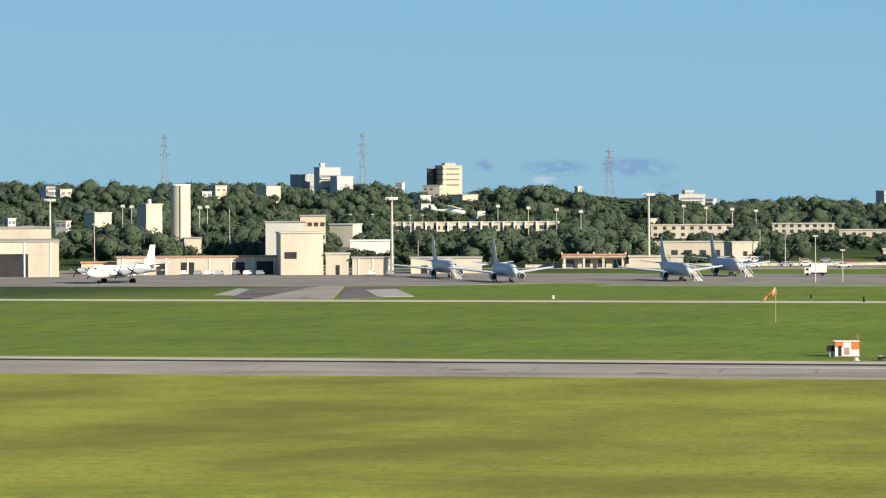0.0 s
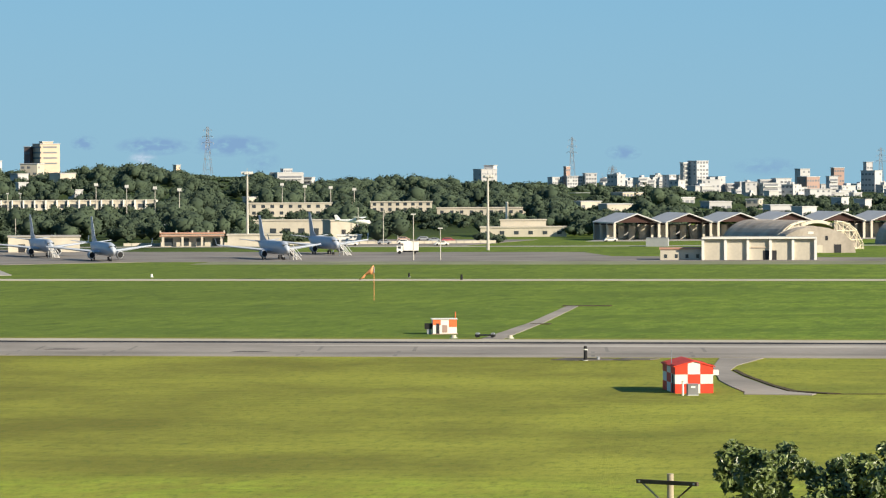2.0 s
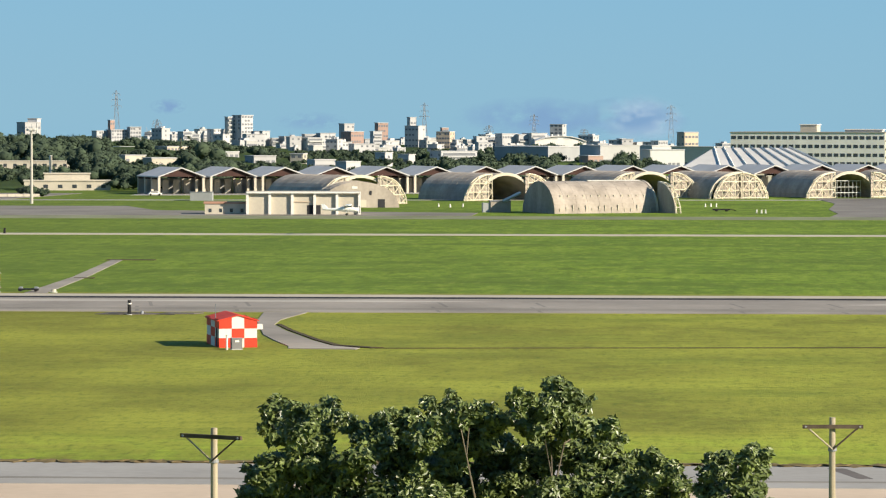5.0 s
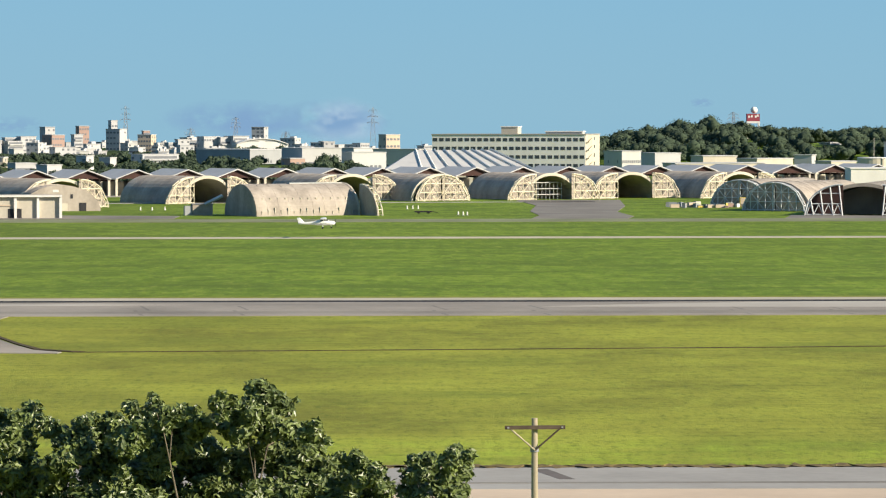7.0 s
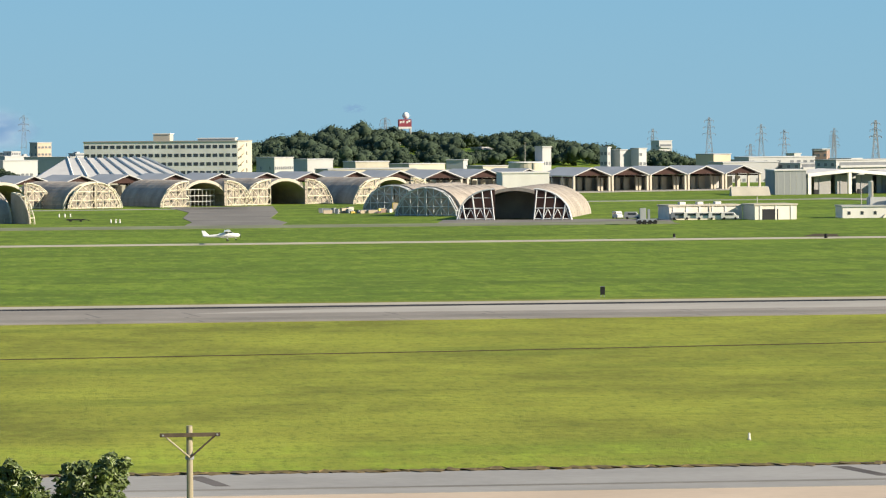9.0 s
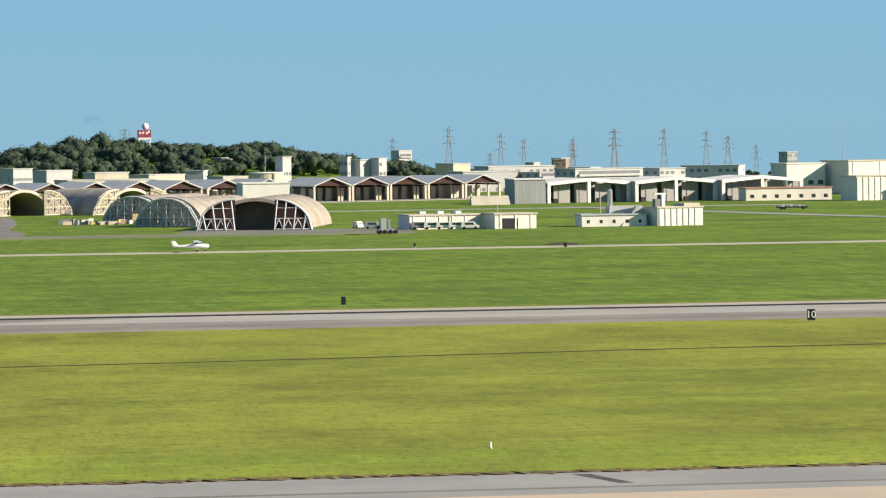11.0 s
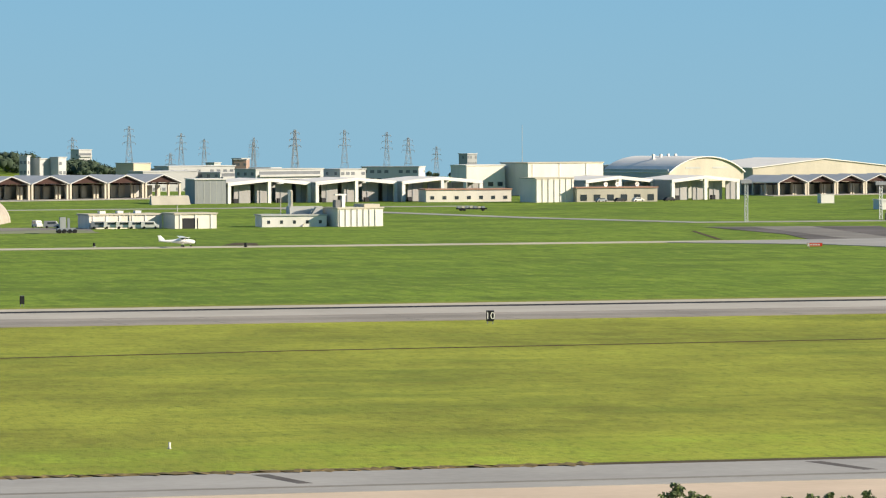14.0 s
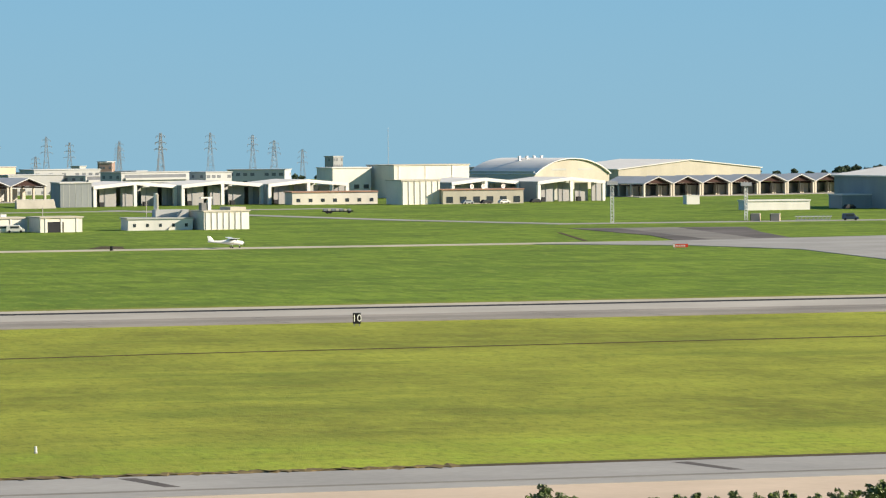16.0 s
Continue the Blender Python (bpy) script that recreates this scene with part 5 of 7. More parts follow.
house("town_building", -639.8, -634.5, 2250, 12.0, "small white house on the ridge", 14, z=14.4, floors=0, bays=0, walls="white", roof="roof_white", win=(1.8, 1.3), group="far town")
house("apartment_tower", -630.5, -614.5, 2300, 21.4, "tall apartment tower with orange-brown balcony bands", 14, z=14.5, floors=7, bays=1, walls="tan_wall", roof="roof_red", win=(13.0, 0.9), group="far town")
house("apartment_tower", -636.1, -630.7, 2302, 19.8, "dark brown side block of the apartment tower", 14, z=14.5, floors=0, bays=0, walls="brown_wall", roof="roof_white", win=(1.8, 1.3), group="far town")
house("apartment_tower", -627.6, -619.6, 2304, 22.7, "roof block of the apartment tower", 14, z=14.5, floors=0, bays=0, walls="tan_wall", roof="roof_white", win=(1.8, 1.3), group="far town")
house("town_building", -621.3, -607.6, 2240, 10.4, "low cream annex below the apartment tower", 14, z=14.4, floors=0, bays=0, walls="cream", roof="roof_white", win=(1.8, 1.3), group="far town")
house("town_building", -573.7, -564.2, 2050, 7.9, "white hillside house with garage", 14, z=12.0, floors=1, bays=3, walls="white", roof="roof_white", win=(1.8, 1.3), group="far town")
house("town_building", -555.9, -542.2, 2060, 7.9, "long cream hillside house", 14, z=12.2, floors=1, bays=5, walls="cream", roof="roof_white", win=(1.8, 1.3), group="far town")
house("town_building", -551.5, -545.2, 1980, 5.4, "white hillside house in the far town", 14, z=10.6, floors=1, bays=2, walls="white", roof="roof_white", win=(1.8, 1.3), group="far town")
house("town_building", -503.7, -496.8, 1900, 4.1, "small white hillside house", 14, z=8.8, floors=1, bays=2, walls="white", roof="roof_white", win=(1.8, 1.3), group="far town")
house("town_building", -813.5, -804.3, 2150, 11.4, "white house on the wooded ridge", 14, z=13.6, floors=0, bays=0, walls="white", roof="roof_white", win=(1.8, 1.3), group="far town")
house("town_building", -799.9, -790.8, 2140, 10.3, "cream house on the wooded ridge", 14, z=13.4, floors=0, bays=0, walls="cream", roof="roof_white", win=(1.8, 1.3), group="far town")
house("town_building", -705.0, -697.8, 2100, 9.4, "small white ridge house", 14, z=12.9, floors=0, bays=0, walls="white", roof="roof_white", win=(1.8, 1.3), group="far town")
house("town_building", -679.8, -666.0, 2120, 11.6, "cream house below the ridge", 14, z=13.2, floors=1, bays=5, walls="cream", roof="roof_white", win=(1.8, 1.3), group="far town")
house("town_building", -732.7, -722.2, 2200, 11.0, "cream ridge house in the far town", 14, z=14.1, floors=0, bays=0, walls="cream", roof="roof_white", win=(1.8, 1.3), group="far town")
house("town_building", -585.9, -574.3, 1600, 13.1, "cream hillside bungalow with dark roof", 14, z=2.1, floors=1, bays=4, walls="cream", roof="roof_red", win=(1.8, 1.3), group="far town")
house("town_building", -605.9, -600.3, 1560, 11.9, "white hillside bungalow in the far town", 14, z=1.4, floors=0, bays=0, walls="white", roof="roof_white", win=(1.8, 1.3), group="far town")
house("town_building", -574.5, -570.4, 1500, 10.4, "cream hillside bungalow in the far town", 14, z=0.5, floors=0, bays=0, walls="cream", roof="roof_white", win=(1.8, 1.3), group="far town")
house("town_building", -568.7, -562.4, 1520, 11.8, "pale hillside bungalow in the far town", 14, z=0.8, floors=0, bays=0, walls="white", roof="roof_white", win=(1.8, 1.3), group="far town")
house("town_building", -452.3, -439.7, 1500, 10.9, "cream hillside house with stepped roof", 14, z=0.5, floors=1, bays=5, walls="cream", roof="roof_white", win=(1.8, 1.3), group="far town")
# grey walls put this cream block's shade into their colour
house("town_building", -413.7, -400.2, 1300, 14.9, "flat block with broad roof, its shade painted grey", 14, z=-0.5, floors=0, bays=0, walls="grey_wall", roof="roof_flat", win=(1.8, 1.3), group="far town")
house("town_building", -405.0, -396.3, 1310, 16.8, "tan upper block with dark windows", 14, z=-0.5, floors=4, bays=4, walls="tan_wall", roof="roof_flat", win=(1.8, 1.3), group="far town")
house("town_building", -414.6, -400.2, 1400, 7.2, "low white shed roof among trees", 14, z=-0.4, floors=0, bays=0, walls="white", roof="roof_white", win=(1.8, 1.3), group="far town")
house("town_building", -560.9, -556.5, 2350, 9.0, "orange-brown hilltop block in the far town", 14, z=14.5, floors=0, bays=0, walls="tan_wall", roof="roof_white", win=(1.8, 1.3), group="far town")
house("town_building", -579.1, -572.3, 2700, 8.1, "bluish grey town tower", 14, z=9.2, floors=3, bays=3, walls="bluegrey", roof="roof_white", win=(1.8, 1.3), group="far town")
house("town_building", -571.9, -563.9, 2700, 11.6, "white town tower with roof boxes", 14, z=8.4, floors=4, bays=4, walls="city", roof="roof_white", win=(1.8, 1.3), group="far town")
house("town_building", -565.0, -557.4, 2705, 9.6, "white town block in the far town", 14, z=7.3, floors=3, bays=4, walls="city", roof="roof_white", win=(1.8, 1.3), group="far town")
house("town_building", -558.4, -550.8, 2710, 8.1, "low white town block", 14, z=6.2, floors=0, bays=0, walls="white", roof="roof_white", win=(1.8, 1.3), group="far town")
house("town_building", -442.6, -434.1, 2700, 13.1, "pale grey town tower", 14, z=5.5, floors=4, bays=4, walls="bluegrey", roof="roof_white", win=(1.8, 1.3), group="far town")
house("town_building", -376.2, -370.2, 1700, 7.3, "cream hillside house with red roof", 14, z=3.9, floors=0, bays=0, walls="cream", roof="roof_red", win=(1.8, 1.3), group="far town")
house("town_building", -426.9, -411.8, 2600, 14.0, "white commercial block with roof sign", 14, z=5.5, floors=3, bays=6, walls="city", roof="roof_white", win=(1.8, 1.3), group="far town")
house("town_building", -420.4, -412.1, 2602, 16.4, "roof sign box of a commercial block", 14, z=5.5, floors=0, bays=0, walls="white", roof="roof_white", win=(1.8, 1.3), group="far town")
house("town_building", -578.3, -556.8, 2700, 9.2, "white apartment block above the trees", 14, z=8.3, floors=2, bays=6, walls="city", roof="roof_white", win=(1.8, 1.3), group="far town")
house("town_building", -571.8, -565.4, 2705, 11.6, "white roof block in the far town", 14, z=8.2, floors=0, bays=0, walls="city", roof="roof_white", win=(1.8, 1.3), group="far town")
house("town_building", -408.9, -399.2, 2800, 7.7, "white town block among far trees", 14, z=5.5, floors=3, bays=4, walls="city", roof="roof_white", win=(1.8, 1.3), group="far town")
house("town_building", -399.2, -385.0, 2800, 8.4, "white apartment block with balcony bands", 14, z=5.5, floors=4, bays=6, walls="city", roof="roof_white", win=(1.8, 1.3), group="far town")
house("town_building", -385.0, -375.4, 2800, 10.3, "grey-white apartment block in the far town", 14, z=5.5, floors=4, bays=4, walls="city", roof="roof_white", win=(1.8, 1.3), group="far town")
house("town_building", -398.0, -393.4, 2800, 14.9, "red and white roof tower", 14, z=5.5, floors=0, bays=0, walls="brick", roof="roof_white", win=(1.8, 1.3), group="far town")
house("town_building", -324.5, -310.6, 2300, 1.5, "low white house among trees", 14, z=5.5, floors=0, bays=0, walls="white", roof="roof_white", win=(1.8, 1.3), group="far town")
house("town_building", -288.1, -270.0, 2200, 2.8, "beige civic building with red roof", 14, z=5.3, floors=1, bays=6, walls="tan_wall", roof="roof_white", win=(1.8, 1.3), group="far town")
house("town_building", -343.6, -333.2, 2800, 7.6, "white town block among far trees", 14, z=5.3, floors=3, bays=4, walls="city", roof="roof_white", win=(1.8, 1.3), group="far town")
house("town_building", -330.9, -319.8, 2800, 9.6, "white apartment block with balconies", 14, z=4.8, floors=4, bays=5, walls="city", roof="roof_white", win=(1.8, 1.3), group="far town")
# separate block stands for the office's shaded side, shade as grey walls
house("town_building", -319.0, -314.0, 2800, 18.3, "tall office block's shaded side, shade painted grey", 14, z=4.4, floors=6, bays=2, walls="grey_wall", roof="roof_white", win=(1.8, 1.3), group="far town")
house("town_building", -314.0, -299.9, 2800, 20.0, "tall grey office block with pale side", 14, z=3.8, floors=8, bays=4, walls="city", roof="roof_white", win=(1.8, 1.3), group="far town")
house("town_building", -299.9, -288.5, 2800, 10.1, "white town block among far trees", 14, z=3.0, floors=3, bays=4, walls="city", roof="roof_white", win=(1.8, 1.3), group="far town")
house("town_building", -288.5, -282.4, 2800, 6.1, "white town block among far trees", 14, z=2.4, floors=0, bays=0, walls="city", roof="roof_white", win=(1.8, 1.3), group="far town")
house("town_building", -282.4, -267.2, 2800, 7.9, "white town block among far trees", 14, z=1.7, floors=3, bays=4, walls="city", roof="roof_white", win=(1.8, 1.3), group="far town")
house("town_building", -267.1, -257.6, 2800, 10.0, "white town block among far trees", 14, z=1.1, floors=3, bays=4, walls="city", roof="roof_white", win=(1.8, 1.3), group="far town")
house("town_building", -257.6, -244.3, 2800, 11.1, "white town block among far trees", 14, z=0.7, floors=3, bays=4, walls="city", roof="roof_white", win=(1.8, 1.3), group="far town")
house("town_building", -250.6, -240.0, 2900, 17.3, "white tower among low houses", 14, z=0.5, floors=5, bays=4, walls="city", roof="roof_white", win=(1.8, 1.3), group="far town")
house("town_building", -244.8, -229.3, 2850, 12.1, "red-brown apartment block in the far town", 14, z=0.5, floors=3, bays=5, walls="brick", roof="roof_white", win=(1.8, 1.3), group="far town")
house("town_building", -230.1, -220.2, 2950, 17.8, "reddish apartment tower in the far town", 14, z=0.5, floors=5, bays=4, walls="brick", roof="roof_white", win=(1.8, 1.3), group="far town")
house("town_building", -221.5, -213.2, 2800, 12.6, "white town block in the far town", 14, z=0.5, floors=3, bays=3, walls="city", roof="roof_white", win=(1.8, 1.3), group="far town")
house("town_building", -210.5, -203.6, 3000, 21.6, "slim white stepped tower", 14, z=0.5, floors=4, bays=2, walls="city", roof="roof_white", win=(1.8, 1.3), group="far town")
house("town_building", -211.4, -196.8, 2990, 15.5, "white stepped tower base", 14, z=0.5, floors=4, bays=4, walls="city", roof="roof_white", win=(1.8, 1.3), group="far town")
house("town_building", -183.1, -170.6, 2900, 11.9, "brown-grey town block in the far town", 14, z=0.5, floors=4, bays=5, walls="tan_wall", roof="roof_white", win=(1.8, 1.3), group="far town")
house("town_building", -180.5, -174.6, 2902, 14.6, "brown roof block in the far town", 14, z=0.5, floors=0, bays=0, walls="brick", roof="roof_white", win=(1.8, 1.3), group="far town")
house("town_building", -159.0, -151.5, 2800, 7.1, "white town block among far trees", 14, z=0.5, floors=0, bays=0, walls="city", roof="roof_white", win=(1.8, 1.3), group="far town")
house("town_building", -152.2, -142.0, 2800, 9.3, "white town block among far trees", 14, z=0.5, floors=3, bays=4, walls="city", roof="roof_white", win=(1.8, 1.3), group="far town")
house("town_building", -137.5, -122.4, 2800, 11.1, "white town block among far trees", 14, z=0.5, floors=3, bays=6, walls="city", roof="roof_white", win=(1.8, 1.3), group="far town")
house("town_building", -125.1, -111.9, 2800, 10.7, "white town block among far trees", 14, z=0.5, floors=2, bays=6, walls="city", roof="roof_white", win=(1.8, 1.3), group="far town")
house("town_building", -119.4, -102.5, 2800, 11.4, "long white apartment block", 14, z=0.5, floors=3, bays=8, walls="city", roof="roof_white", win=(1.8, 1.3), group="far town")
house("town_building", -104.2, -92.9, 2900, 17.0, "tall pale apartment tower", 14, z=0.5, floors=7, bays=3, walls="city", roof="roof_white", win=(1.8, 1.3), group="far town")
house("town_building", -108.7, -61.3, 2200, 7.8, "long pale blue-grey warehouse", 30, z=0.5, floors=1, bays=20, walls="bluegrey", roof="roof_white", win=(1.8, 1.3), group="far town")
house("town_building", -62.3, -31.2, 2150, 9.5, "long white warehouse with red base", 30, z=-0.1, floors=1, bays=10, walls="white", roof="roof_white", win=(1.8, 1.3), group="far town")
house("town_building", -62.0, -49.6, 2140, 4.0, "orange-red shop front in the far town", 14, z=0.3, floors=0, bays=0, walls="brick", roof="roof_white", win=(1.8, 1.3), group="far town")
house("town_building", -31.6, -8.3, 2180, 8.7, "long pale warehouse in the far town", 14, z=-1.8, floors=1, bays=8, walls="city", roof="roof_white", win=(1.8, 1.3), group="far town")
house("town_building", -72.4, -63.1, 2800, 6.2, "white town block among far trees", 14, z=0.2, floors=0, bays=0, walls="city", roof="roof_white", win=(1.8, 1.3), group="far town")
house("town_building", -61.2, -51.8, 2800, 7.8, "white town block among far trees", 14, z=-0.3, floors=3, bays=4, walls="city", roof="roof_white", win=(1.8, 1.3), group="far town")
house("town_building", -48.1, -38.7, 2800, 6.9, "white town block among far trees", 14, z=-0.9, floors=3, bays=4, walls="city", roof="roof_white", win=(1.8, 1.3), group="far town")
house("town_building", -33.1, -21.9, 2800, 8.8, "white town block among far trees", 14, z=-1.8, floors=3, bays=4, walls="city", roof="roof_white", win=(1.8, 1.3), group="far town")
house("town_building", -196.3, -188.1, 2000, 5.5, "small cream hall among trees on the town edge", 14, z=1.0, floors=0, bays=0, walls="cream", roof="roof_white", win=(1.8, 1.3), group="far town")
house("town_building", -178.8, -165.8, 1900, 4.6, "long low white shop row on the town edge", 14, z=0.3, floors=0, bays=0, walls="white", roof="roof_white", win=(1.8, 1.3), group="far town")
house("town_building", -161.5, -150.2, 1850, 4.7, "white shed row on the town edge", 14, z=0.0, floors=0, bays=0, walls="white", roof="roof_white", win=(1.8, 1.3), group="far town")
house("town_building", -212.7, -198.0, 1950, 4.1, "long low white roof on the town edge", 14, z=1.9, floors=0, bays=0, walls="white", roof="roof_white", win=(1.8, 1.3), group="far town")
house("town_building", -155.6, -147.4, 2000, 6.8, "white house among trees on the town edge", 14, z=0.3, floors=0, bays=0, walls="white", roof="roof_white", win=(1.8, 1.3), group="far town")
house("town_building", -267.1, -252.7, 1900, 3.6, "low cream house on the town edge", 14, z=3.2, floors=0, bays=0, walls="cream", roof="roof_white", win=(1.8, 1.3), group="far town")
house("town_building", -240.7, -225.9, 1800, 4.4, "pale house below pines on the town edge", 14, z=2.3, floors=0, bays=0, walls="cream", roof="roof_white", win=(1.8, 1.3), group="far town")
house("town_building", -237.6, -226.4, 2050, 3.3, "white low house on the town edge", 14, z=3.6, floors=0, bays=0, walls="white", roof="roof_white", win=(1.8, 1.3), group="far town")
house("town_building", -152.0, -143.4, 2100, 4.8, "white low house on the town edge", 14, z=0.4, floors=0, bays=0, walls="white", roof="roof_white", win=(1.8, 1.3), group="far town")
house("town_building", -136.3, -112.2, 2100, 6.4, "low pale grey workshops on the town edge", 14, z=0.4, floors=0, bays=0, walls="city", roof="roof_white", win=(1.8, 1.3), group="far town")
house("town_building", -14.1, -1.3, 2500, 16.8, "cream apartment block in the far town", 14, z=-2.4, floors=4, bays=4, walls="tan_wall", roof="roof_white", win=(1.8, 1.3), group="far town")
house("town_building", -34.7, -16.1, 2300, 9.7, "white flat building in the far town", 14, z=-1.6, floors=1, bays=8, walls="white", roof="roof_white", win=(1.8, 1.3), group="far town")
house("town_building", -15.7, 14.6, 2250, 10.3, "low pale building in the far town", 14, z=-2.4, floors=1, bays=8, walls="city", roof="roof_white", win=(1.8, 1.3), group="far town")
house("town_building", 196.0, 202.5, 1700, 16.3, "white tower block with roof tank", 14, z=-1.1, floors=2, bays=3, walls="white", roof="roof_white", win=(1.8, 1.3), group="far town")
house("town_building", 222.5, 227.1, 1700, 15.9, "white stair block in the far town", 14, z=-1.1, floors=0, bays=0, walls="white", roof="roof_white", win=(1.8, 1.3), group="far town")
house("town_building", 227.4, 235.8, 1702, 14.7, "white training block in the far town", 14, z=-1.1, floors=1, bays=4, walls="white", roof="roof_white", win=(1.8, 1.3), group="far town")
house("town_building", 235.5, 241.8, 1700, 15.3, "white training block in the far town", 14, z=-1.1, floors=0, bays=0, walls="white", roof="roof_white", win=(1.8, 1.3), group="far town")
house("town_building", 359.1, 371.1, 2500, 22.5, "white apartment tower in the far town", 14, z=-10.2, floors=5, bays=5, walls="city", roof="roof_white", win=(1.8, 1.3), group="far town")
house("town_building", 89.4, 105.7, 1850, 12.0, "grey two-storey building below the wooded hill", 14, z=-1.6, floors=2, bays=10, walls="grey_wall", roof="roof_white", win=(1.8, 1.3), group="far town")
house("town_building", 108.5, 126.5, 1900, 10.7, "white building below the wooded hill", 14, z=-1.7, floors=1, bays=8, walls="white", roof="roof_white", win=(1.8, 1.3), group="far town")
house("town_building", 135.1, 156.2, 1950, 9.0, "cream building below the wooded hill", 14, z=-1.8, floors=1, bays=12, walls="cream", roof="roof_white", win=(1.8, 1.3), group="far town")
house("town_building", 152.2, 178.0, 1900, 8.2, "low cream building in the far town", 14, z=-1.7, floors=1, bays=12, walls="cream", roof="roof_white", win=(1.8, 1.3), group="far town")
house("town_building", 173.4, 183.4, 1850, 10.2, "pale cube building in the far town", 14, z=-1.6, floors=1, bays=3, walls="white", roof="roof_white", win=(1.8, 1.3), group="far town")
house("town_building", 178.5, 195.6, 1800, 7.8, "low cream building in the far town", 14, z=-1.4, floors=1, bays=8, walls="cream", roof="roof_white", win=(1.8, 1.3), group="far town")
house("town_building", 224.7, 237.3, 2250, 1.3, "white hillside hall on the wooded slope", 14, z=9.8, floors=1, bays=5, walls="white", roof="roof_white", win=(1.8, 1.3), group="far town")
house("town_building", 139.0, 163.0, 1600, 8.0, "low cream row behind the shelters", 14, z=-0.8, floors=1, bays=10, walls="cream", roof="roof_white", win=(1.8, 1.3), group="far town")
house("town_building", 103.1, 143.4, 1650, 8.5, "low cream row behind the shelters", 14, z=-1.0, floors=1, bays=14, walls="cream", roof="roof_white", win=(1.8, 1.3), group="far town")
house("town_building", 301.5, 317.6, 1950, 11.1, "cream office row in the far town", 14, z=-1.9, floors=2, bays=9, walls="tan_wall", roof="roof_white", win=(1.8, 1.3), group="far town")
house("town_building", 325.7, 335.4, 2000, 7.9, "white flat building in the far town", 14, z=-2.0, floors=0, bays=0, walls="white", roof="roof_white", win=(1.8, 1.3), group="far town")
house("town_building", 370.4, 375.9, 2100, 9.9, "dark grey block in the far town", 14, z=-2.3, floors=3, bays=3, walls="grey_wall", roof="roof_white", win=(1.8, 1.3), group="far town")
house("town_building", 402.3, 411.5, 2200, 11.4, "reddish town tower in the far town", 14, z=-2.4, floors=4, bays=4, walls="brick", roof="roof_white", win=(1.8, 1.3), group="far town")
house("town_building", 355.3, 371.1, 1900, 8.8, "low white building in the far town", 14, z=-1.7, floors=1, bays=6, walls="white", roof="roof_white", win=(1.8, 1.3), group="far town")
house("town_building", 305.5, 327.3, 1750, 8.2, "long white hall in the far town", 14, z=-1.3, floors=0, bays=0, walls="white", roof="roof_white", win=(1.8, 1.3), group="far town")
house("town_building", 276.6, 305.5, 1750, 8.9, "long pale hall behind the sunshades", 14, z=-1.3, floors=1, bays=12, walls="city", roof="roof_white", win=(1.8, 1.3), group="far town")
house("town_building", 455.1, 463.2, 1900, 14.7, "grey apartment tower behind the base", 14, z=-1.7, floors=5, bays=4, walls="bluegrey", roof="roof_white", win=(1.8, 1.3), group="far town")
house("town_building", 353.6, 359.7, 2000, 10.7, "brown-grey block behind the base", 14, z=-2.0, floors=0, bays=0, walls="grey_wall", roof="roof_white", win=(1.8, 1.3), group="far town")
house("town_building", 384.4, 392.3, 2100, 11.6, "reddish stepped block behind the base", 14, z=-2.3, floors=3, bays=4, walls="brick", roof="roof_white", win=(1.8, 1.3), group="far town")
house("town_building", 376.7, 405.2, 1750, 10.1, "long white hall behind the base", 14, z=-1.3, floors=0, bays=0, walls="white", roof="roof_white", win=(1.8, 1.3), group="far town")
house("town_building", 312.3, 350.4, 1700, 9.9, "long white hall with low roof behind the base", 14, z=-1.1, floors=0, bays=0, walls="white", roof="roof_white", win=(1.8, 1.3), group="far town")
house("town_building", 354.5, 371.5, 1720, 9.5, "long white hall behind the base", 14, z=-1.2, floors=0, bays=0, walls="white", roof="roof_white", win=(1.8, 1.3), group="far town")
house("town_building", 295.7, 330.7, 1800, 10.6, "long pale hall behind the base", 14, z=-1.4, floors=0, bays=0, walls="city", roof="roof_white", win=(1.8, 1.3), group="far town")
house("town_building", 484.4, 498.3, 1760, 10.0, "pale hall behind the base", 14, z=-1.3, floors=0, bays=0, walls="city", roof="roof_white", win=(1.8, 1.3), group="far town")

# ---- pylons ----
pylon(-844.7, 2450, 14.5, 42.8, 6.0)
pylon(-702.9, 2400, 14.5, 41.9, 6.0)
pylon(-563.4, 2450, 14.5, 31.8, 6.0)
pylon(-406.2, 2900, 5.5, 35.4, 6.0)
pylon(-384.2, 2950, 5.5, 15.0, 8.0)
pylon(-197.8, 3000, 0.5, 32.1, 6.0)
pylon(-18.9, 2700, -2.1, 33.3, 6.0)
pylon(-123.0, 3100, 0.5, 23.9, 6.0)
pylon(-87.4, 3150, 0.5, 12.6, 6.0)
pylon(-158.9, 3150, 0.5, 15.5, 6.0)
pylon(373.5, 2600, -13.0, 32.5, 6.0)
pylon(362.0, 2300, -3.9, 30.4, 6.0)
pylon(425.2, 2500, -10.0, 32.0, 6.0)
pylon(456.9, 2600, -13.0, 31.1, 6.0)
pylon(452.1, 2700, -16.0, 24.7, 6.0)
pylon(516.3, 2750, -17.5, 32.9, 6.0)
pylon(485.5, 2450, -8.5, 32.4, 6.0)
pylon(526.3, 2800, -19.0, 37.1, 6.0)
pylon(475.3, 2400, -7.0, 30.9, 6.0)
pylon(505.0, 2400, -7.0, 30.8, 6.0)
pylon(552.4, 2500, -10.0, 32.0, 6.0)
pylon(520.6, 2300, -4.0, 23.3, 6.0)
pylon(653.6, 2800, -19.0, 30.4, 6.0)
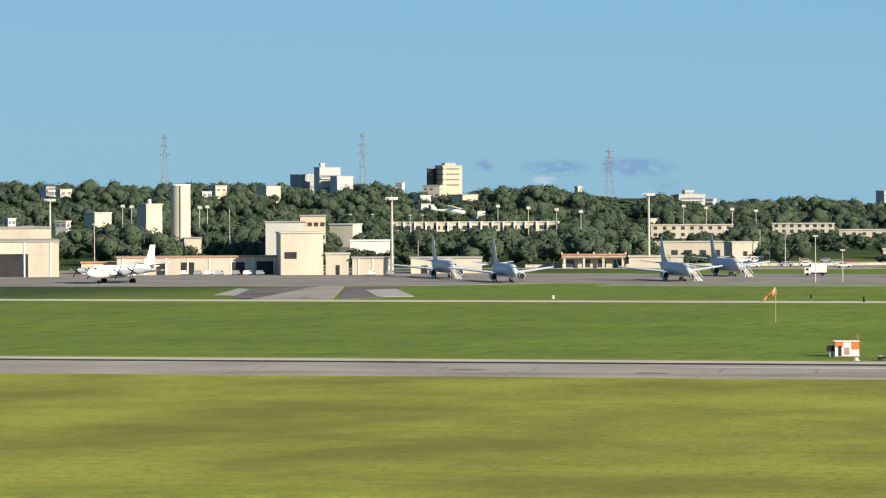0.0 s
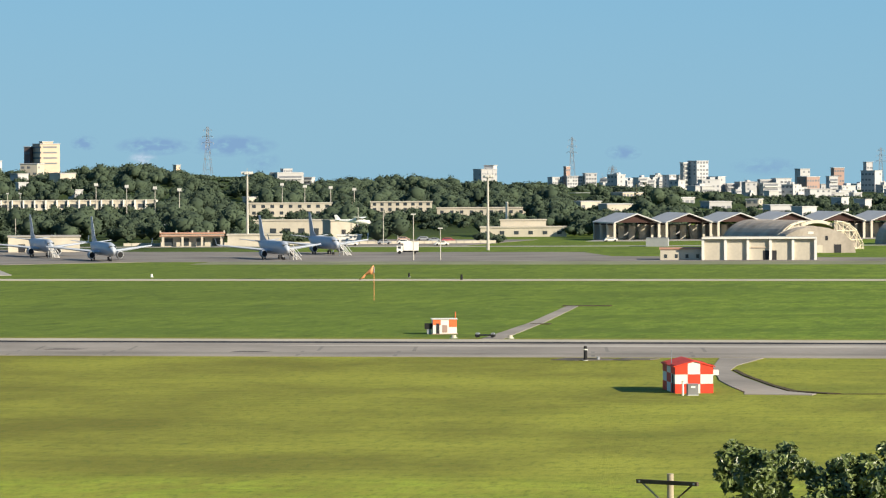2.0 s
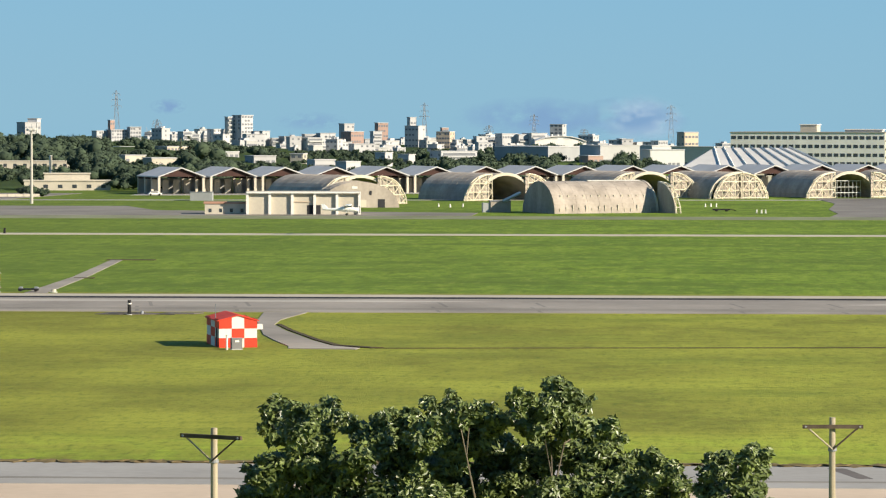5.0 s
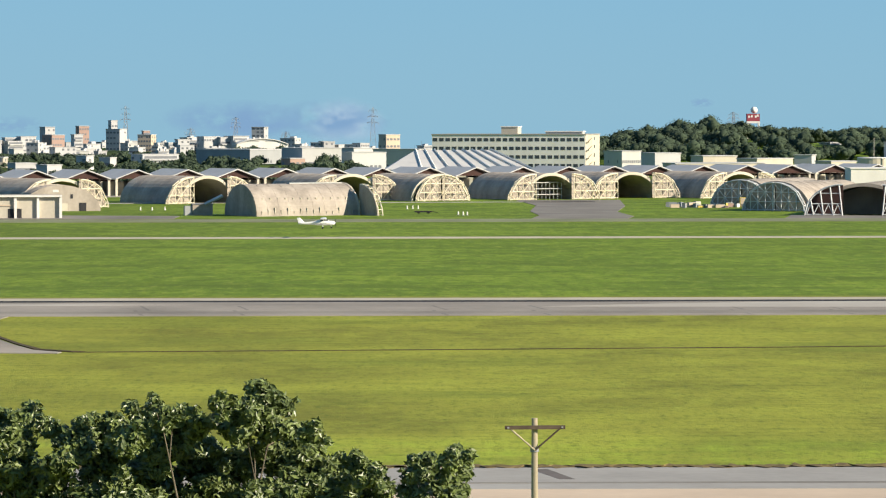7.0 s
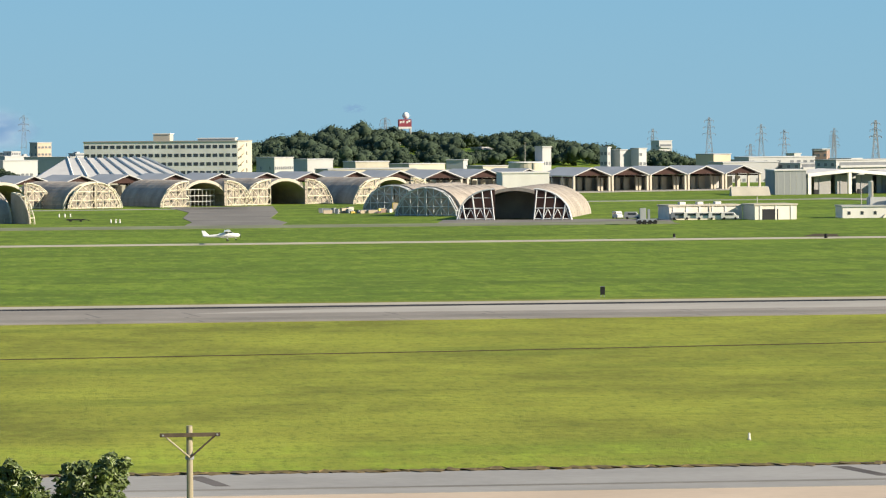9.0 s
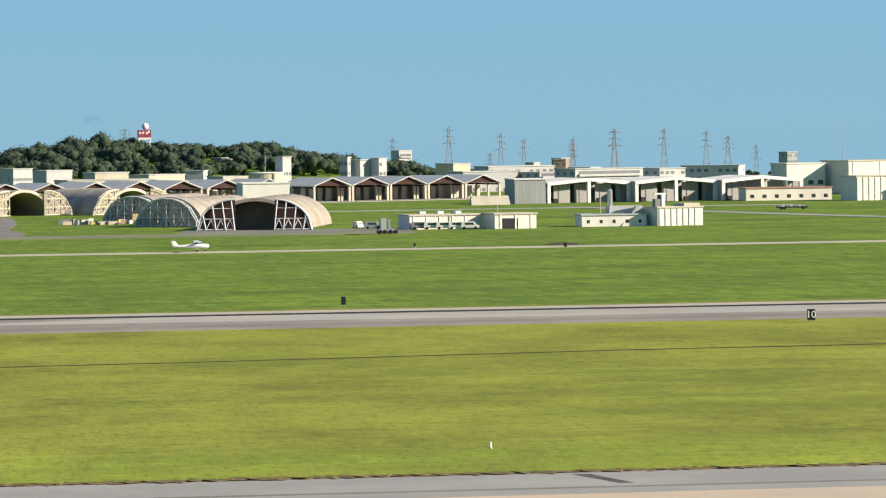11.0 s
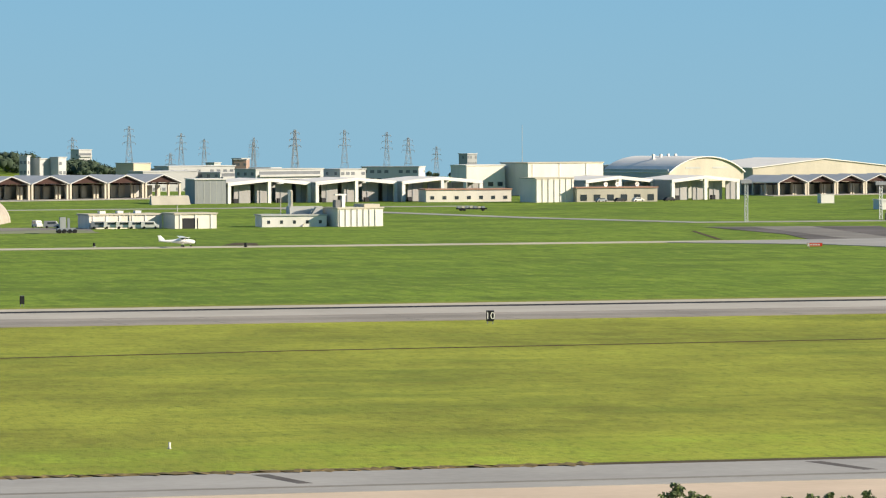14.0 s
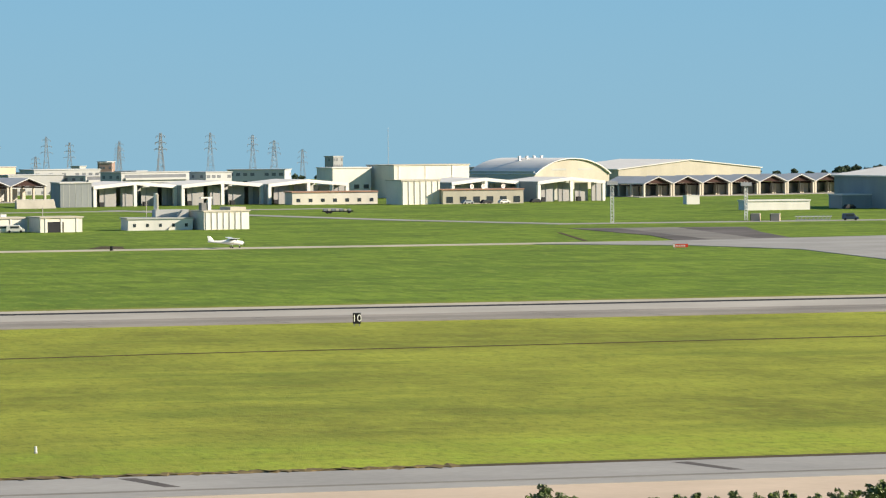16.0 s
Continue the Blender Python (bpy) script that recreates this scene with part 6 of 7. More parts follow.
pylon(185.9, 2350, 9.2, 18.4, 3.0)

# ---- floodlight and lamp masts ----
mast(-469.5, 1250, 0.0, 22.1, "crown")
mast(-339.0, 1188, 0.0, 22.5, "crown")
mast(-282.2, 1282, 0.0, 23.0, "crown")
mast(-197.6, 1230, 0.0, 22.0, "crown")
mast(-454.6, 1250, 0.0, 14.5, "lamp")
mast(-435.8, 1330, 0.0, 18.7, "pole")
mast(-387.2, 1500, 0.9, 17.1, "flood")
mast(-375.6, 1500, 0.9, 16.4, "flood")
mast(-364.9, 1500, 0.9, 15.8, "flood")
mast(-355.7, 1500, 0.9, 15.1, "flood")
mast(-342.5, 1620, 2.4, 14.6, "flood")
mast(-333.4, 1620, 2.0, 14.2, "flood")
mast(-323.0, 1620, 1.6, 14.1, "flood")
mast(-313.5, 1620, 1.3, 13.7, "flood")
mast(-503.4, 1500, 0.9, 17.0, "flood")
mast(-500.3, 1500, 0.9, 17.2, "flood")
mast(-534.1, 1500, 0.9, 17.6, "flood")
mast(-530.5, 1500, 0.9, 17.3, "flood")
mast(-198.5, 1109, 0.0, 12.4, "lamp")
mast(-191.3, 1110, 0.0, 8.6, "lamp")
mast(-251.1, 1350, 0.0, 10.5, "pole")
mast(-246.8, 1350, 0.0, 9.1, "pole")
mast(-485.6, 1640, 3.2, 10.8, "lamp")
mast(-476.0, 1640, 3.2, 10.8, "lamp")
mast(-460.2, 1640, 3.2, 10.5, "lamp")
mast(-454.9, 1640, 3.2, 10.5, "lamp")
mast(-339.9, 1220, 0.0, 9.9, "pole")
mast(191.6, 1700, -0.6, 18.0, "pole")
mast(174.0, 1106, 0.0, 4.4, "pole")
mast(510.2, 2000, -1.5, 27.7, "pole")
mast(346.2, 1107, 0.0, 11.9, "lattice")
mast(390.9, 1123, 0.0, 10.9, "lattice")
mast(187.6, 1110, 0.0, 6.4, "pole")
mast(217.4, 1118, 0.0, 9.0, "pole")
mast(-242.3, 1300, 0.0, 13.3, "pole")
mast(-269.6, 1400, 0.0, 10.8, "pole")


# small town houses filling the skyline
rng = random.Random(17)
for i in range(110):
    az, y = radians(rng.uniform(-7.6, 2.0)), rng.uniform(2550, 3200)
    x = y * math.tan(az)
    w, h = rng.uniform(6, 17), rng.choice((3.0, 3.5, 4.5, 5.5, 6.5, 8.5))
    ob = house("town_house", x - w / 2, x + w / 2, y, h, rng.choice(("white flat-roofed town house in the far town", "pale grey concrete house in the far town", "cream flat-roofed house among far rooftops")), 10,
               walls=rng.choice(("city", "city", "white", "grey_wall")), roof="roof_white", group="far town")

# ---- low clouds over the sea, far behind everything ----


def cloud(x, y, z, w, h, colour, seed, amount):
    """A soft low cloud bank as a distant backdrop."""
    m = bpy.data.materials.new("cloud")
    m.use_nodes = True
    n, l = m.node_tree.nodes, m.node_tree.links
    out = n["Material Output"]
    n.remove(n["Principled BSDF"])
    co = n.new("ShaderNodeTexCoord")
    nz = n.new("ShaderNodeTexNoise")
    nz.noise_dimensions = "4D"
    nz.inputs["W"].default_value, nz.inputs["Scale"].default_value, nz.inputs["Detail"].default_value = seed, 3.2, 6
    st = n.new("ShaderNodeVectorMath")
    st.operation = "MULTIPLY"
    st.inputs[1].default_value = (w / h * 0.6, 1, 1)
    l.new(co.outputs["Generated"], st.inputs[0])
    l.new(st.outputs[0], nz.inputs["Vector"])
    ctr = n.new("ShaderNodeVectorMath")
    ctr.operation = "MULTIPLY_ADD"
    ctr.inputs[1].default_value, ctr.inputs[2].default_value = (2, 0, 2), (-1, 0, -1)
    l.new(co.outputs["Generated"], ctr.inputs[0])
    ln = n.new("ShaderNodeVectorMath")
    ln.operation = "LENGTH"
    l.new(ctr.outputs[0], ln.inputs[0])
    edge = n.new("ShaderNodeMapRange")
    edge.inputs["From Min"].default_value, edge.inputs["From Max"].default_value = 1.0, 0.15
    l.new(ln.outputs["Value"], edge.inputs["Value"])
    mul = n.new("ShaderNodeMath")
    mul.operation = "MULTIPLY"
    l.new(edge.outputs[0], mul.inputs[0])
    rise = n.new("ShaderNodeMapRange")
    rise.inputs["From Min"].default_value, rise.inputs["From Max"].default_value, rise.inputs["To Max"].default_value = 0.36, 0.58, amount
    l.new(nz.outputs["Fac"], rise.inputs["Value"])
    l.new(rise.outputs[0], mul.inputs[1])
    em, tr, mix = n.new("ShaderNodeEmission"), n.new("ShaderNodeBsdfTransparent"), n.new("ShaderNodeMixShader")
    em.inputs["Color"].default_value = (*colour, 1)
    l.new(mul.outputs[0], mix.inputs[0])
    l.new(tr.outputs[0], mix.inputs[1])
    l.new(em.outputs[0], mix.inputs[2])
    l.new(mix.outputs[0], out.inputs["Surface"])
    bm = bmesh.new()
    v = [bm.verts.new(p) for p in ((-w / 2, 0, -h / 2), (w / 2, 0, -h / 2), (w / 2, 0, h / 2), (-w / 2, 0, h / 2))]
    bm.faces.new(v)
    ob = part("cloud_backdrop", bm, m)
    ob.matrix_world = pose(x, y + 6 * seed, z)
    ob.visible_shadow = False
    tagged(ob, "soft grey-violet cloud bank low over the horizon", "cloud", kind="structure")


cloud(-1203, 4600, 45, 36, 19, (0.125, 0.215, 0.335), 1.3, 1.50)
cloud(-1124, 4600, 41, 95, 24, (0.125, 0.215, 0.335), 2.2, 1.80)
cloud(-1037, 4600, 41, 117, 27, (0.125, 0.215, 0.335), 3.7, 1.95)
cloud(-1139, 4600, 26, 39, 19, (0.26, 0.34, 0.42), 4.1, 1.35)
cloud(-1001, 4600, 23, 45, 26, (0.125, 0.215, 0.335), 5.5, 0.75)
cloud(-592, 4600, 31, 44, 19, (0.125, 0.215, 0.335), 6.6, 1.35)
cloud(-433, 4600, 15, 87, 23, (0.125, 0.215, 0.335), 7.1, 0.75)
cloud(-190, 4600, 19, 173, 49, (0.125, 0.215, 0.335), 8.4, 1.20)
cloud(-79, 4600, 19, 148, 50, (0.125, 0.215, 0.335), 9.2, 1.20)
cloud(-69, 4600, 18, 99, 56, (0.26, 0.34, 0.42), 10.3, 0.90)
cloud(-162, 4600, 17, 136, 53, (0.125, 0.215, 0.335), 11.8, 1.20)
cloud(-55, 4600, 16, 79, 47, (0.26, 0.34, 0.42), 12.5, 0.75)
cloud(335, 4600, 38, 31, 12, (0.125, 0.215, 0.335), 13.1, 0.90)


# ---- woods, kept clear of the houses ----


def clear_of_houses(x, y, top):
    """No crown stands in a house or hides more than its foot."""
    for hx, hy, w, hz, h, depth in HOUSES:
        if abs(x / y - hx / hy) * hy < w / 2 + 3.5:
            if hy - 3 < y < hy + depth + 4:
                return False
            if y < hy and (top - 28) / y > (hz + max(0.4 * h, h - 3.2) - 28) / hy:
                return False
    return not (-210 < x < -140 and y < 1390) and not (-0.183 < x / y < -0.163 and y < 1500)


# the skyline of the hills: across / away, rise / away
SKYLINE = [(-0.40, 0.0003), (-0.33, 0.0002), (-0.317, -0.0009), (-0.305, -0.0012), (-0.292, 0.0003), (-0.2875, -0.0008), (-0.282, -0.0034), (-0.265, -0.0036), (-0.259, -0.0012), (-0.245, -0.002), (-0.2275, -0.0056),
           (-0.217, -0.0042), (-0.205, -0.0057), (-0.187, -0.0052), (-0.18, -0.0035), (-0.17, -0.006), (-0.12, -0.007), (0.05, -0.0055), (0.0607, -0.0037), (0.0744, -0.0012), (0.086, -0.0036),
           (0.112, -0.0034), (0.124, -0.006), (0.1465, -0.008), (0.153, -0.0111), (0.2, -0.0111)]


def skyline(a):
    return float(np.interp(a, [p[0] for p in SKYLINE], [p[1] for p in SKYLINE]))


def grow(seed, az0, az1, d0, d1, n, r0, r1):
    out = []
    g = random.Random(seed)
    for x, y, z, r, h in scatter(seed, az0, az1, d0, d1, n, r0, r1):
        room = 28 + y * skyline(x / y) + g.triangular(-5.0, 1.6, -0.5) - z
        if h > room:
            if room < 2.0:
                continue
            h = room
        if clear_of_houses(x, y, z + h):
            out.append((x, y, z, r, h))
        elif clear_of_houses(x, y, z + h * 0.45):
            out.append((x, y, z, r * 0.6, h * 0.45))
    return out


def skirts(seed):
    """Crowns that stand close before the hillside houses and leave only their upper storeys in view."""
    g = random.Random(seed)
    out = []
    for hx, hy, w, hz, h, depth in HOUSES:
        if hx / hy < -0.03 and 1450 < hy < 2120 or hx / hy < -0.28 and 1380 < hy < 1450:
            for k in range(int(w / 3.2) + 2):
                y = hy - g.uniform(7, 18)
                x = (hx + w * (g.uniform(-0.62, 0.62))) * y / hy
                z = ground_z(x, y) - 0.8
                top = 28 + (hz + h - g.uniform(1.6, 5.0) - 28) * y / hy - z
                top = min(top, 9.0)
                if top > 2.0:
                    out.append((x, y, z, min(4.2, 0.6 * top + 0.6) * g.uniform(0.7, 1.0), top))
    return out


woods("house_trees", skirts(21), 200, 0.55, "dark green trees close before the hillside houses", 18)
woods("hill_woods", grow(3, -22.5, -6.5, 1300, 2330, 1250, 3.6, 8.5), 300, 0.55, "dense dark green woods on the hillside", 11)
woods("ridge_woods", grow(4, -22.5, -9.5, 2100, 2420, 320, 4.5, 9.5), 260, 0.62, "dense dark green trees along the ridge", 12)
woods("town_trees", grow(5, -10.5, -0.5, 1560, 2500, 520, 3, 5.5), 220, 0.62, "green trees scattered among the town houses", 13)
woods("town_edge_trees", grow(8, -10.5, -0.5, 2380, 2540, 280, 4.0, 6.5), 150, 0.60, "dark green trees along the edge of the town", 19)
woods("round_hill_woods", [c for c in grow(6, 2.2, 9.5, 2060, 2420, 780, 4.2, 8.5) if c[2] > 0.4], 260, 0.60, "dense green woods on a round hill", 14)
woods("hall_trees", grow(10, 8.0, 8.8, 2180, 2360, 70, 5.0, 7.5), 220, 0.62, "dark green trees behind the base halls", 17)
woods("low_tree_line", grow(7, 4.5, 22.5, 2150, 2260, 260, 1.0, 2.3), 100, 1.0, "low far line of dark trees", 15)
woods("dark_headland_trees", grow(9, 20.45, 22.8, 2200, 2300, 60, 2.2, 4.0), 200, 1.0, "dark trees on a far low headland", 16)


# ---- sheds, signs, markers on the field ----


def checker_shed(x, y, rz):
    """A gabled equipment shed in red and white checks."""
    ob = thing("checkered_shed", x, y, 0, rz, "red and white checkered gabled equipment shed on the grass", "shed")
    w, d, e, r = 4.5, 10.0, 3.15, 3.75
    bm = bmesh.new()
    loft(bm, [[(p[0], q, p[1]) for p in ((-w / 2, 0), (w / 2, 0), (w / 2, e), (0, r), (-w / 2, e))] for q in (0, d)])
    bmesh.ops.recalc_face_normals(bm, faces=bm.faces)
    part("wall", bm, M["white"], ob)
    c, rows = w / 3, (0, 1.12, 2.24)
    for i in range(3):
        for j in range(3):
            if (i + j) % 2 == 0 and j < 2:
                part("red_panel", block(-w / 2 + i * c, -w / 2 + (i + 1) * c, -0.03, 0.02, rows[j], rows[j + 1]), M["red"], ob)
            if (i + j) % 2 == 0:
                for sx in (-w / 2 - 0.03, w / 2 - 0.02):
                    part("red_panel", block(sx, sx + 0.05, 0.02 + i * d / 3, (i + 1) * d / 3, rows[j], rows[j] + 1.1), M["red"], ob)
    for s in (-1, 1):
        bm = bmesh.new()
        u0, u1 = s * c / 2, s * w / 2
        top = lambda u: e + (r - e) * (1 - abs(u) / (w / 2))
        loft(bm, [[(u0, q, 2.24), (u1, q, 2.24), (u1, q, e), (u0, q, top(u0))] for q in (-0.03, 0.02)])
        bmesh.ops.recalc_face_normals(bm, faces=bm.faces)
        part("red_panel", bm, M["red"], ob)
        bm = bmesh.new()
        loft(bm, [[(0, q, r), (s * (w / 2 + 0.25), q, e - 0.07), (s * (w / 2 + 0.25), q, e + 0.05), (0, q, r + 0.12)] for q in (-0.12, d + 0.15)])
        bmesh.ops.recalc_face_normals(bm, faces=bm.faces)
        part("roof_slope", bm, M["red"], ob)
    part("door", block(-w / 2 - 0.06, -w / 2 - 0.031, 1.2, 2.2, 0.05, 2.2), M["dark"], ob, "dark side door")
    part("cooling_unit", block(w / 2 + 0.01, w / 2 + 0.75, 0.4, 1.5, 2.1, 2.7), M["white"], ob, "white wall-mounted cooling unit")
    part("aerial", bar(bmesh.new(), (-w / 2 + 0.1, 3.6, 3.2), (-w / 2 + 0.1, 3.6, 5.0), 0.05), M["steel"], ob)


checker_shed(-54.2, 489.5, 15)
box = thing("control_cabinet", -53.8, 484.9, 0, 20, "dark grey control cabinet in front of a shed", "cabinet")
part("body", block(-0.62, 0.62, 0, 0.8, 0.1, 1.3), M["trim"], box)
part("lid", block(-0.67, 0.67, -0.05, 0.85, 1.304, 1.37), M["steel"], box)
part("plate", block(-0.25, 0.25, -0.03, -0.002, 0.9, 1.1), M["white"], box)
part("foot", block(-0.67, 0.67, -0.05, 0.85, 0, 0.096), M["grey_wall"], box)
post = thing("cable_post", -55.0, 484.8, 0, 0, "short white cable post beside a cabinet", "post")
part("post", bar(bmesh.new(), (0, 0, 0), (0, 0, 1.6), 0.13, 10), M["white"], post)
part("cap", bar(bmesh.new(), (0, 0, 1.604), (0, 0, 1.7), 0.16, 10), M["cream"], post)


def small_shed(x, y, rz):
    ob = thing("localizer_shed", x, y, 0, rz, "small orange and white equipment hut with dark door", "shed")
    ob.scale = (0.86, 0.86, 0.9)
    part("wall", block(-2.2, 2.2, 0, 3.4, 0, 2.5), M["white"], ob)
    for a, b, z0, z1 in ((-2.2, -0.75, 1.6, 2.55), (0.75, 2.2, 1.25, 2.6)):
        part("orange_panel", block(a, b, -0.03, 0.02, z0, z1), M["orange_paint"], ob)
    part("door", block(-1.6, -1.0, -0.05, 0.02, 0.05, 1.9), M["dark"], ob)
    part("shutter", block(-0.5, 0.45, -0.05, 0.02, 0.3, 1.6), M["brick"], ob, "dark red shutter")
    part("roof", block(-2.35, 2.35, -0.2, 3.6, 2.604, 2.72), M["white"], ob)
    part("base", block(-2.4, 2.4, -0.3, 3.6, -0.1, 0.12), M["brick"], ob)
    part("side_unit", block(-3.6, -2.3, 0.5, 1.9, 0.9, 1.9), M["black"], ob, "dark generator unit at the side")
    part("side_stand", block(-3.2, -2.5, 0.6, 1.7, 0, 0.896), M["trim_grey"], ob)
    part("aerial", bar(bmesh.new(), (2.0, 1, 2.7), (2.0, 1, 3.9), 0.1), M["orange_paint"], ob)


M["orange_paint"] = mat("orange_red_paint", (0.72, 0.17, 0.06), 0.7, 0.1, 0.8)
small_shed(-111.2, 649, 14)


def windsock(x, y):
    ob = thing("windsock", x, y, 0, 0, "faded orange windsock drooping on a thin pole", "windsock")
    part("pole", bar(bmesh.new(), (0, 0, 0), (0, 0, 6.3), 0.055, 8), M["orange"], ob)
    bm = bmesh.new()
    rings = []
    for u in np.linspace(0, 1, 7):
        cx, cz, r = -0.2 - 2.2 * u, 5.95 - 0.15 * u - 1.6 * u * u, 0.92 - 0.30 * u
        tilt = 0.15 + 1.0 * u
        rings.append([(cx + r * math.sin(a) * math.sin(tilt), r * math.cos(a), cz + r * math.sin(a) * math.cos(tilt)) for a in (2 * math.pi * k / 14 for k in range(14))])
    loft(bm, rings)
    bmesh.ops.recalc_face_normals(bm, faces=bm.faces)
    part("sock", bm, M["orange"], ob, "faded orange fabric cone", smooth=True)
    part("hoop", bar(bmesh.new(), (0, 0, 5.4), (0, 0, 6.5), 0.13, 8), M["steel"], ob)


windsock(-151.2, 801)


def letters(text, size, material, parent, m):
    cu = bpy.data.curves.new("text", "FONT")
    cu.body, cu.size, cu.extrude, cu.align_x, cu.align_y = text, size, 0.01, "CENTER", "CENTER"
    ob = bpy.data.objects.new("text", cu)
    me = bpy.data.meshes.new_from_object(ob)
    bpy.data.objects.remove(ob)
    me.materials.clear()
    me.materials.append(material)
    t = new("numeral", me)
    t.parent = parent
    t.matrix_basis = m
    return t


def field_sign(name, x, y, rz, w, h, label, text="", stand=0.35, board="black"):
    ob = thing(name, x, y, 0, rz, label, "sign")
    part("board", block(-w / 2, w / 2, 0, 0.22, stand, stand + h), M[board], ob)
    part("frame", block(-w / 2 - 0.04, w / 2 + 0.04, 0.03, 0.25, stand + h + 0.004, stand + h + 0.06), M["steel"], ob)
    for s in (-1, 1):
        part("leg", block(s * w * 0.35 - 0.05, s * w * 0.35 + 0.05, 0.05, 0.15, 0, stand), M["steel"], ob)
    if text:
        letters(text, h * 0.92, M["white"], ob, pose(0, -0.012, stand + h / 2, 90))
    return ob


field_sign("distance_sign", 139.1, 563.6, -8, 1.08, 1.5, "black runway distance sign with white numeral 10", "10")
back = field_sign("distance_sign", 84.1, 640.8, -4, 0.72, 1.25, "dark back of a runway distance sign")
red = field_sign("taxiway_sign", 290, 877, -12, 3.3, 0.75, "red taxiway sign with white marks", board="red")
for k in range(4):
    part("mark", block(-1.0 + k * 0.55, -0.62 + k * 0.55, -0.015, 0.0, 0.55, 0.9), M["white"], red)
part("end_panel", block(-1.62, -1.2, -0.02, -0.001, 0.37, 1.08), M["white"], red)


def marker(name, x, y, w, h, material, label):
    ob = thing(name, x, y, 0, 0, label, "marker", "field markers")
    part("post", bar(bmesh.new(), (0, 0, 0), (0, 0, h), w / 2, 10, w * 0.42), M[material], ob)
    part("base", bar(bmesh.new(), (0, 0, 0), (0, 0, 0.1), w * 0.7, 10), M["grey_wall"], ob)
    return ob


marker("cone_marker", 59.3, 355.7, 0.24, 0.6, "white", "small white cone marker on the grass")
marker("edge_marker", -172, 955, 0.5, 1.0, "black", "black edge marker post on the grass")
marker("edge_marker", -156, 933, 0.6, 1.3, "black", "black edge marker post on the grass")
marker("edge_marker", -233, 954, 0.6, 0.8, "white", "white edge marker on the grass")
marker("edge_marker", 141, 948, 0.6, 0.9, "black", "dark edge marker beside the far runway")
marker("edge_marker", 172.4, 928, 0.8, 1.1, "black", "dark edge marker beside the far runway")
gp = marker("light_post", -77.6, 566.4, 0.55, 2.0, "black", "dark post with a white band at the runway edge")
part("band", bar(bmesh.new(), (0, 0, 1.45), (0, 0, 1.6), 0.30, 12), M["white"], gp)
marker("light_post", -76.0, 567.5, 0.5, 0.5, "steel", "short steel runway light stub")
cart = thing("light_cart", -102.5, 635, 0.1, 0, "low dark equipment cart at the runway edge", "cart")
part("deck", block(-1.5, 1.5, -0.8, 0.8, 0.3, 0.5), M["black"], cart)
for s in (-1.2, 1.2):
    part("box", block(s - 0.25, s + 0.25, -0.5, 0.5, 0.504, 0.75), M["trim_grey"], cart)
    part("wheel", bar(bmesh.new(), (s, -0.9, 0.3), (s, 0.9, 0.3), 0.25, 12), M["black"], cart)
for x in (-107.4, -98.6):
    marker("edge_light", x, 634.8, 0.9, 0.5, "cream", "pale concrete light base at the runway edge")

# ---- vehicles ----


def car(x, y, rz, material, label, van=False, length=4.6):
    ob = thing("van" if van else "car", x, y, 0.12, rz, label, "vehicle", "parked vehicles")
    L, h = length / 2, 1.0 if van else 0.85
    bm = bmesh.new()
    prof = [(-L, 0.3), (L, 0.3), (L, h), (L * 0.72, h + 0.05), (L * 0.45, 1.95 if van else 1.42), (-L * (0.95 if van else 0.5), 1.95 if van else 1.42), (-L * (1.0 if van else 0.8), h)]
    loft(bm, [[(p[0] * 1.0, q, p[1]) for p in prof] for q in (-0.85, 0.85)])
    bmesh.ops.recalc_face_normals(bm, faces=bm.faces)
    bmesh.ops.bevel(bm, geom=bm.edges[:], offset=0.07, segments=1, affect="EDGES")
    part("body", bm, M[material], ob)
    part("window", block(-L * 0.55, L * 0.42, -0.87, 0.87, h + 0.12, h + (0.7 if van else 0.48)), M["window"], ob)
    part("windshield", block(L * 0.46, L * 0.64, -0.7, 0.7, h + 0.12, h + 0.42), M["window"], ob)
    for s in (-0.62, 0.62):
        for q in (-0.88, 0.7):
            part("wheel", bar(bmesh.new(), (L * s, q, 0.33), (L * s, q + 0.18, 0.33), 0.33, 14), M["black"], ob)
    return ob


def truck(x, y, rz, label):
    ob = thing("box_truck", x, y, 0.12, rz, label, "truck")
    part("cargo_box", block(-1.2, 3.2, -1.15, 1.15, 0.95, 3.3), M["white"], ob)
    cab = part("cab", block(-3.1, -1.35, -1.05, 1.05, 0.6, 2.35), M["white"], ob)
    part("windshield", block(-3.13, -3.0, -0.9, 0.9, 1.5, 2.2), M["window"], cab)
    part("side_window", block(-2.8, -1.9, -1.08, 1.08, 1.5, 2.15), M["window"], cab)
    part("chassis", block(-3.0, 3.1, -0.8, 0.8, 0.5, 0.9), M["black"], ob)
    for u in (-2.3, 2.0):
        for q in (-1.1, 0.85):
            part("wheel", bar(bmesh.new(), (u, q, 0.45), (u, q + 0.28, 0.45), 0.45, 16), M["black"], ob)
    return ob


box_truck = truck(-213, 1180, 10, "white box truck on the apron road")
WHITE_CAR = "white car parked before a workshop"
for x, m in ((-400.6, "white"), (-396.4, "trim_grey"), (-393.0, "white"), (-389.6, "aircraft_grey"), (-384.5, "trim_grey"), (-381.0, "white"), (-377.0, "trim_grey"), (-342.8, "white"), (-337, "trim_grey")):
    car(x, 1179, 95, m, WHITE_CAR if m == "white" else "grey car parked before a workshop")
for x, y in ((165.6, 1103), (168.9, 1102), (172.0, 1101), (175.2, 1100), (178.4, 1099)):
    car(x, y, -10, "white" if x > 167 else "trim_grey", "van parked before a low office", van=True, length=4.8)
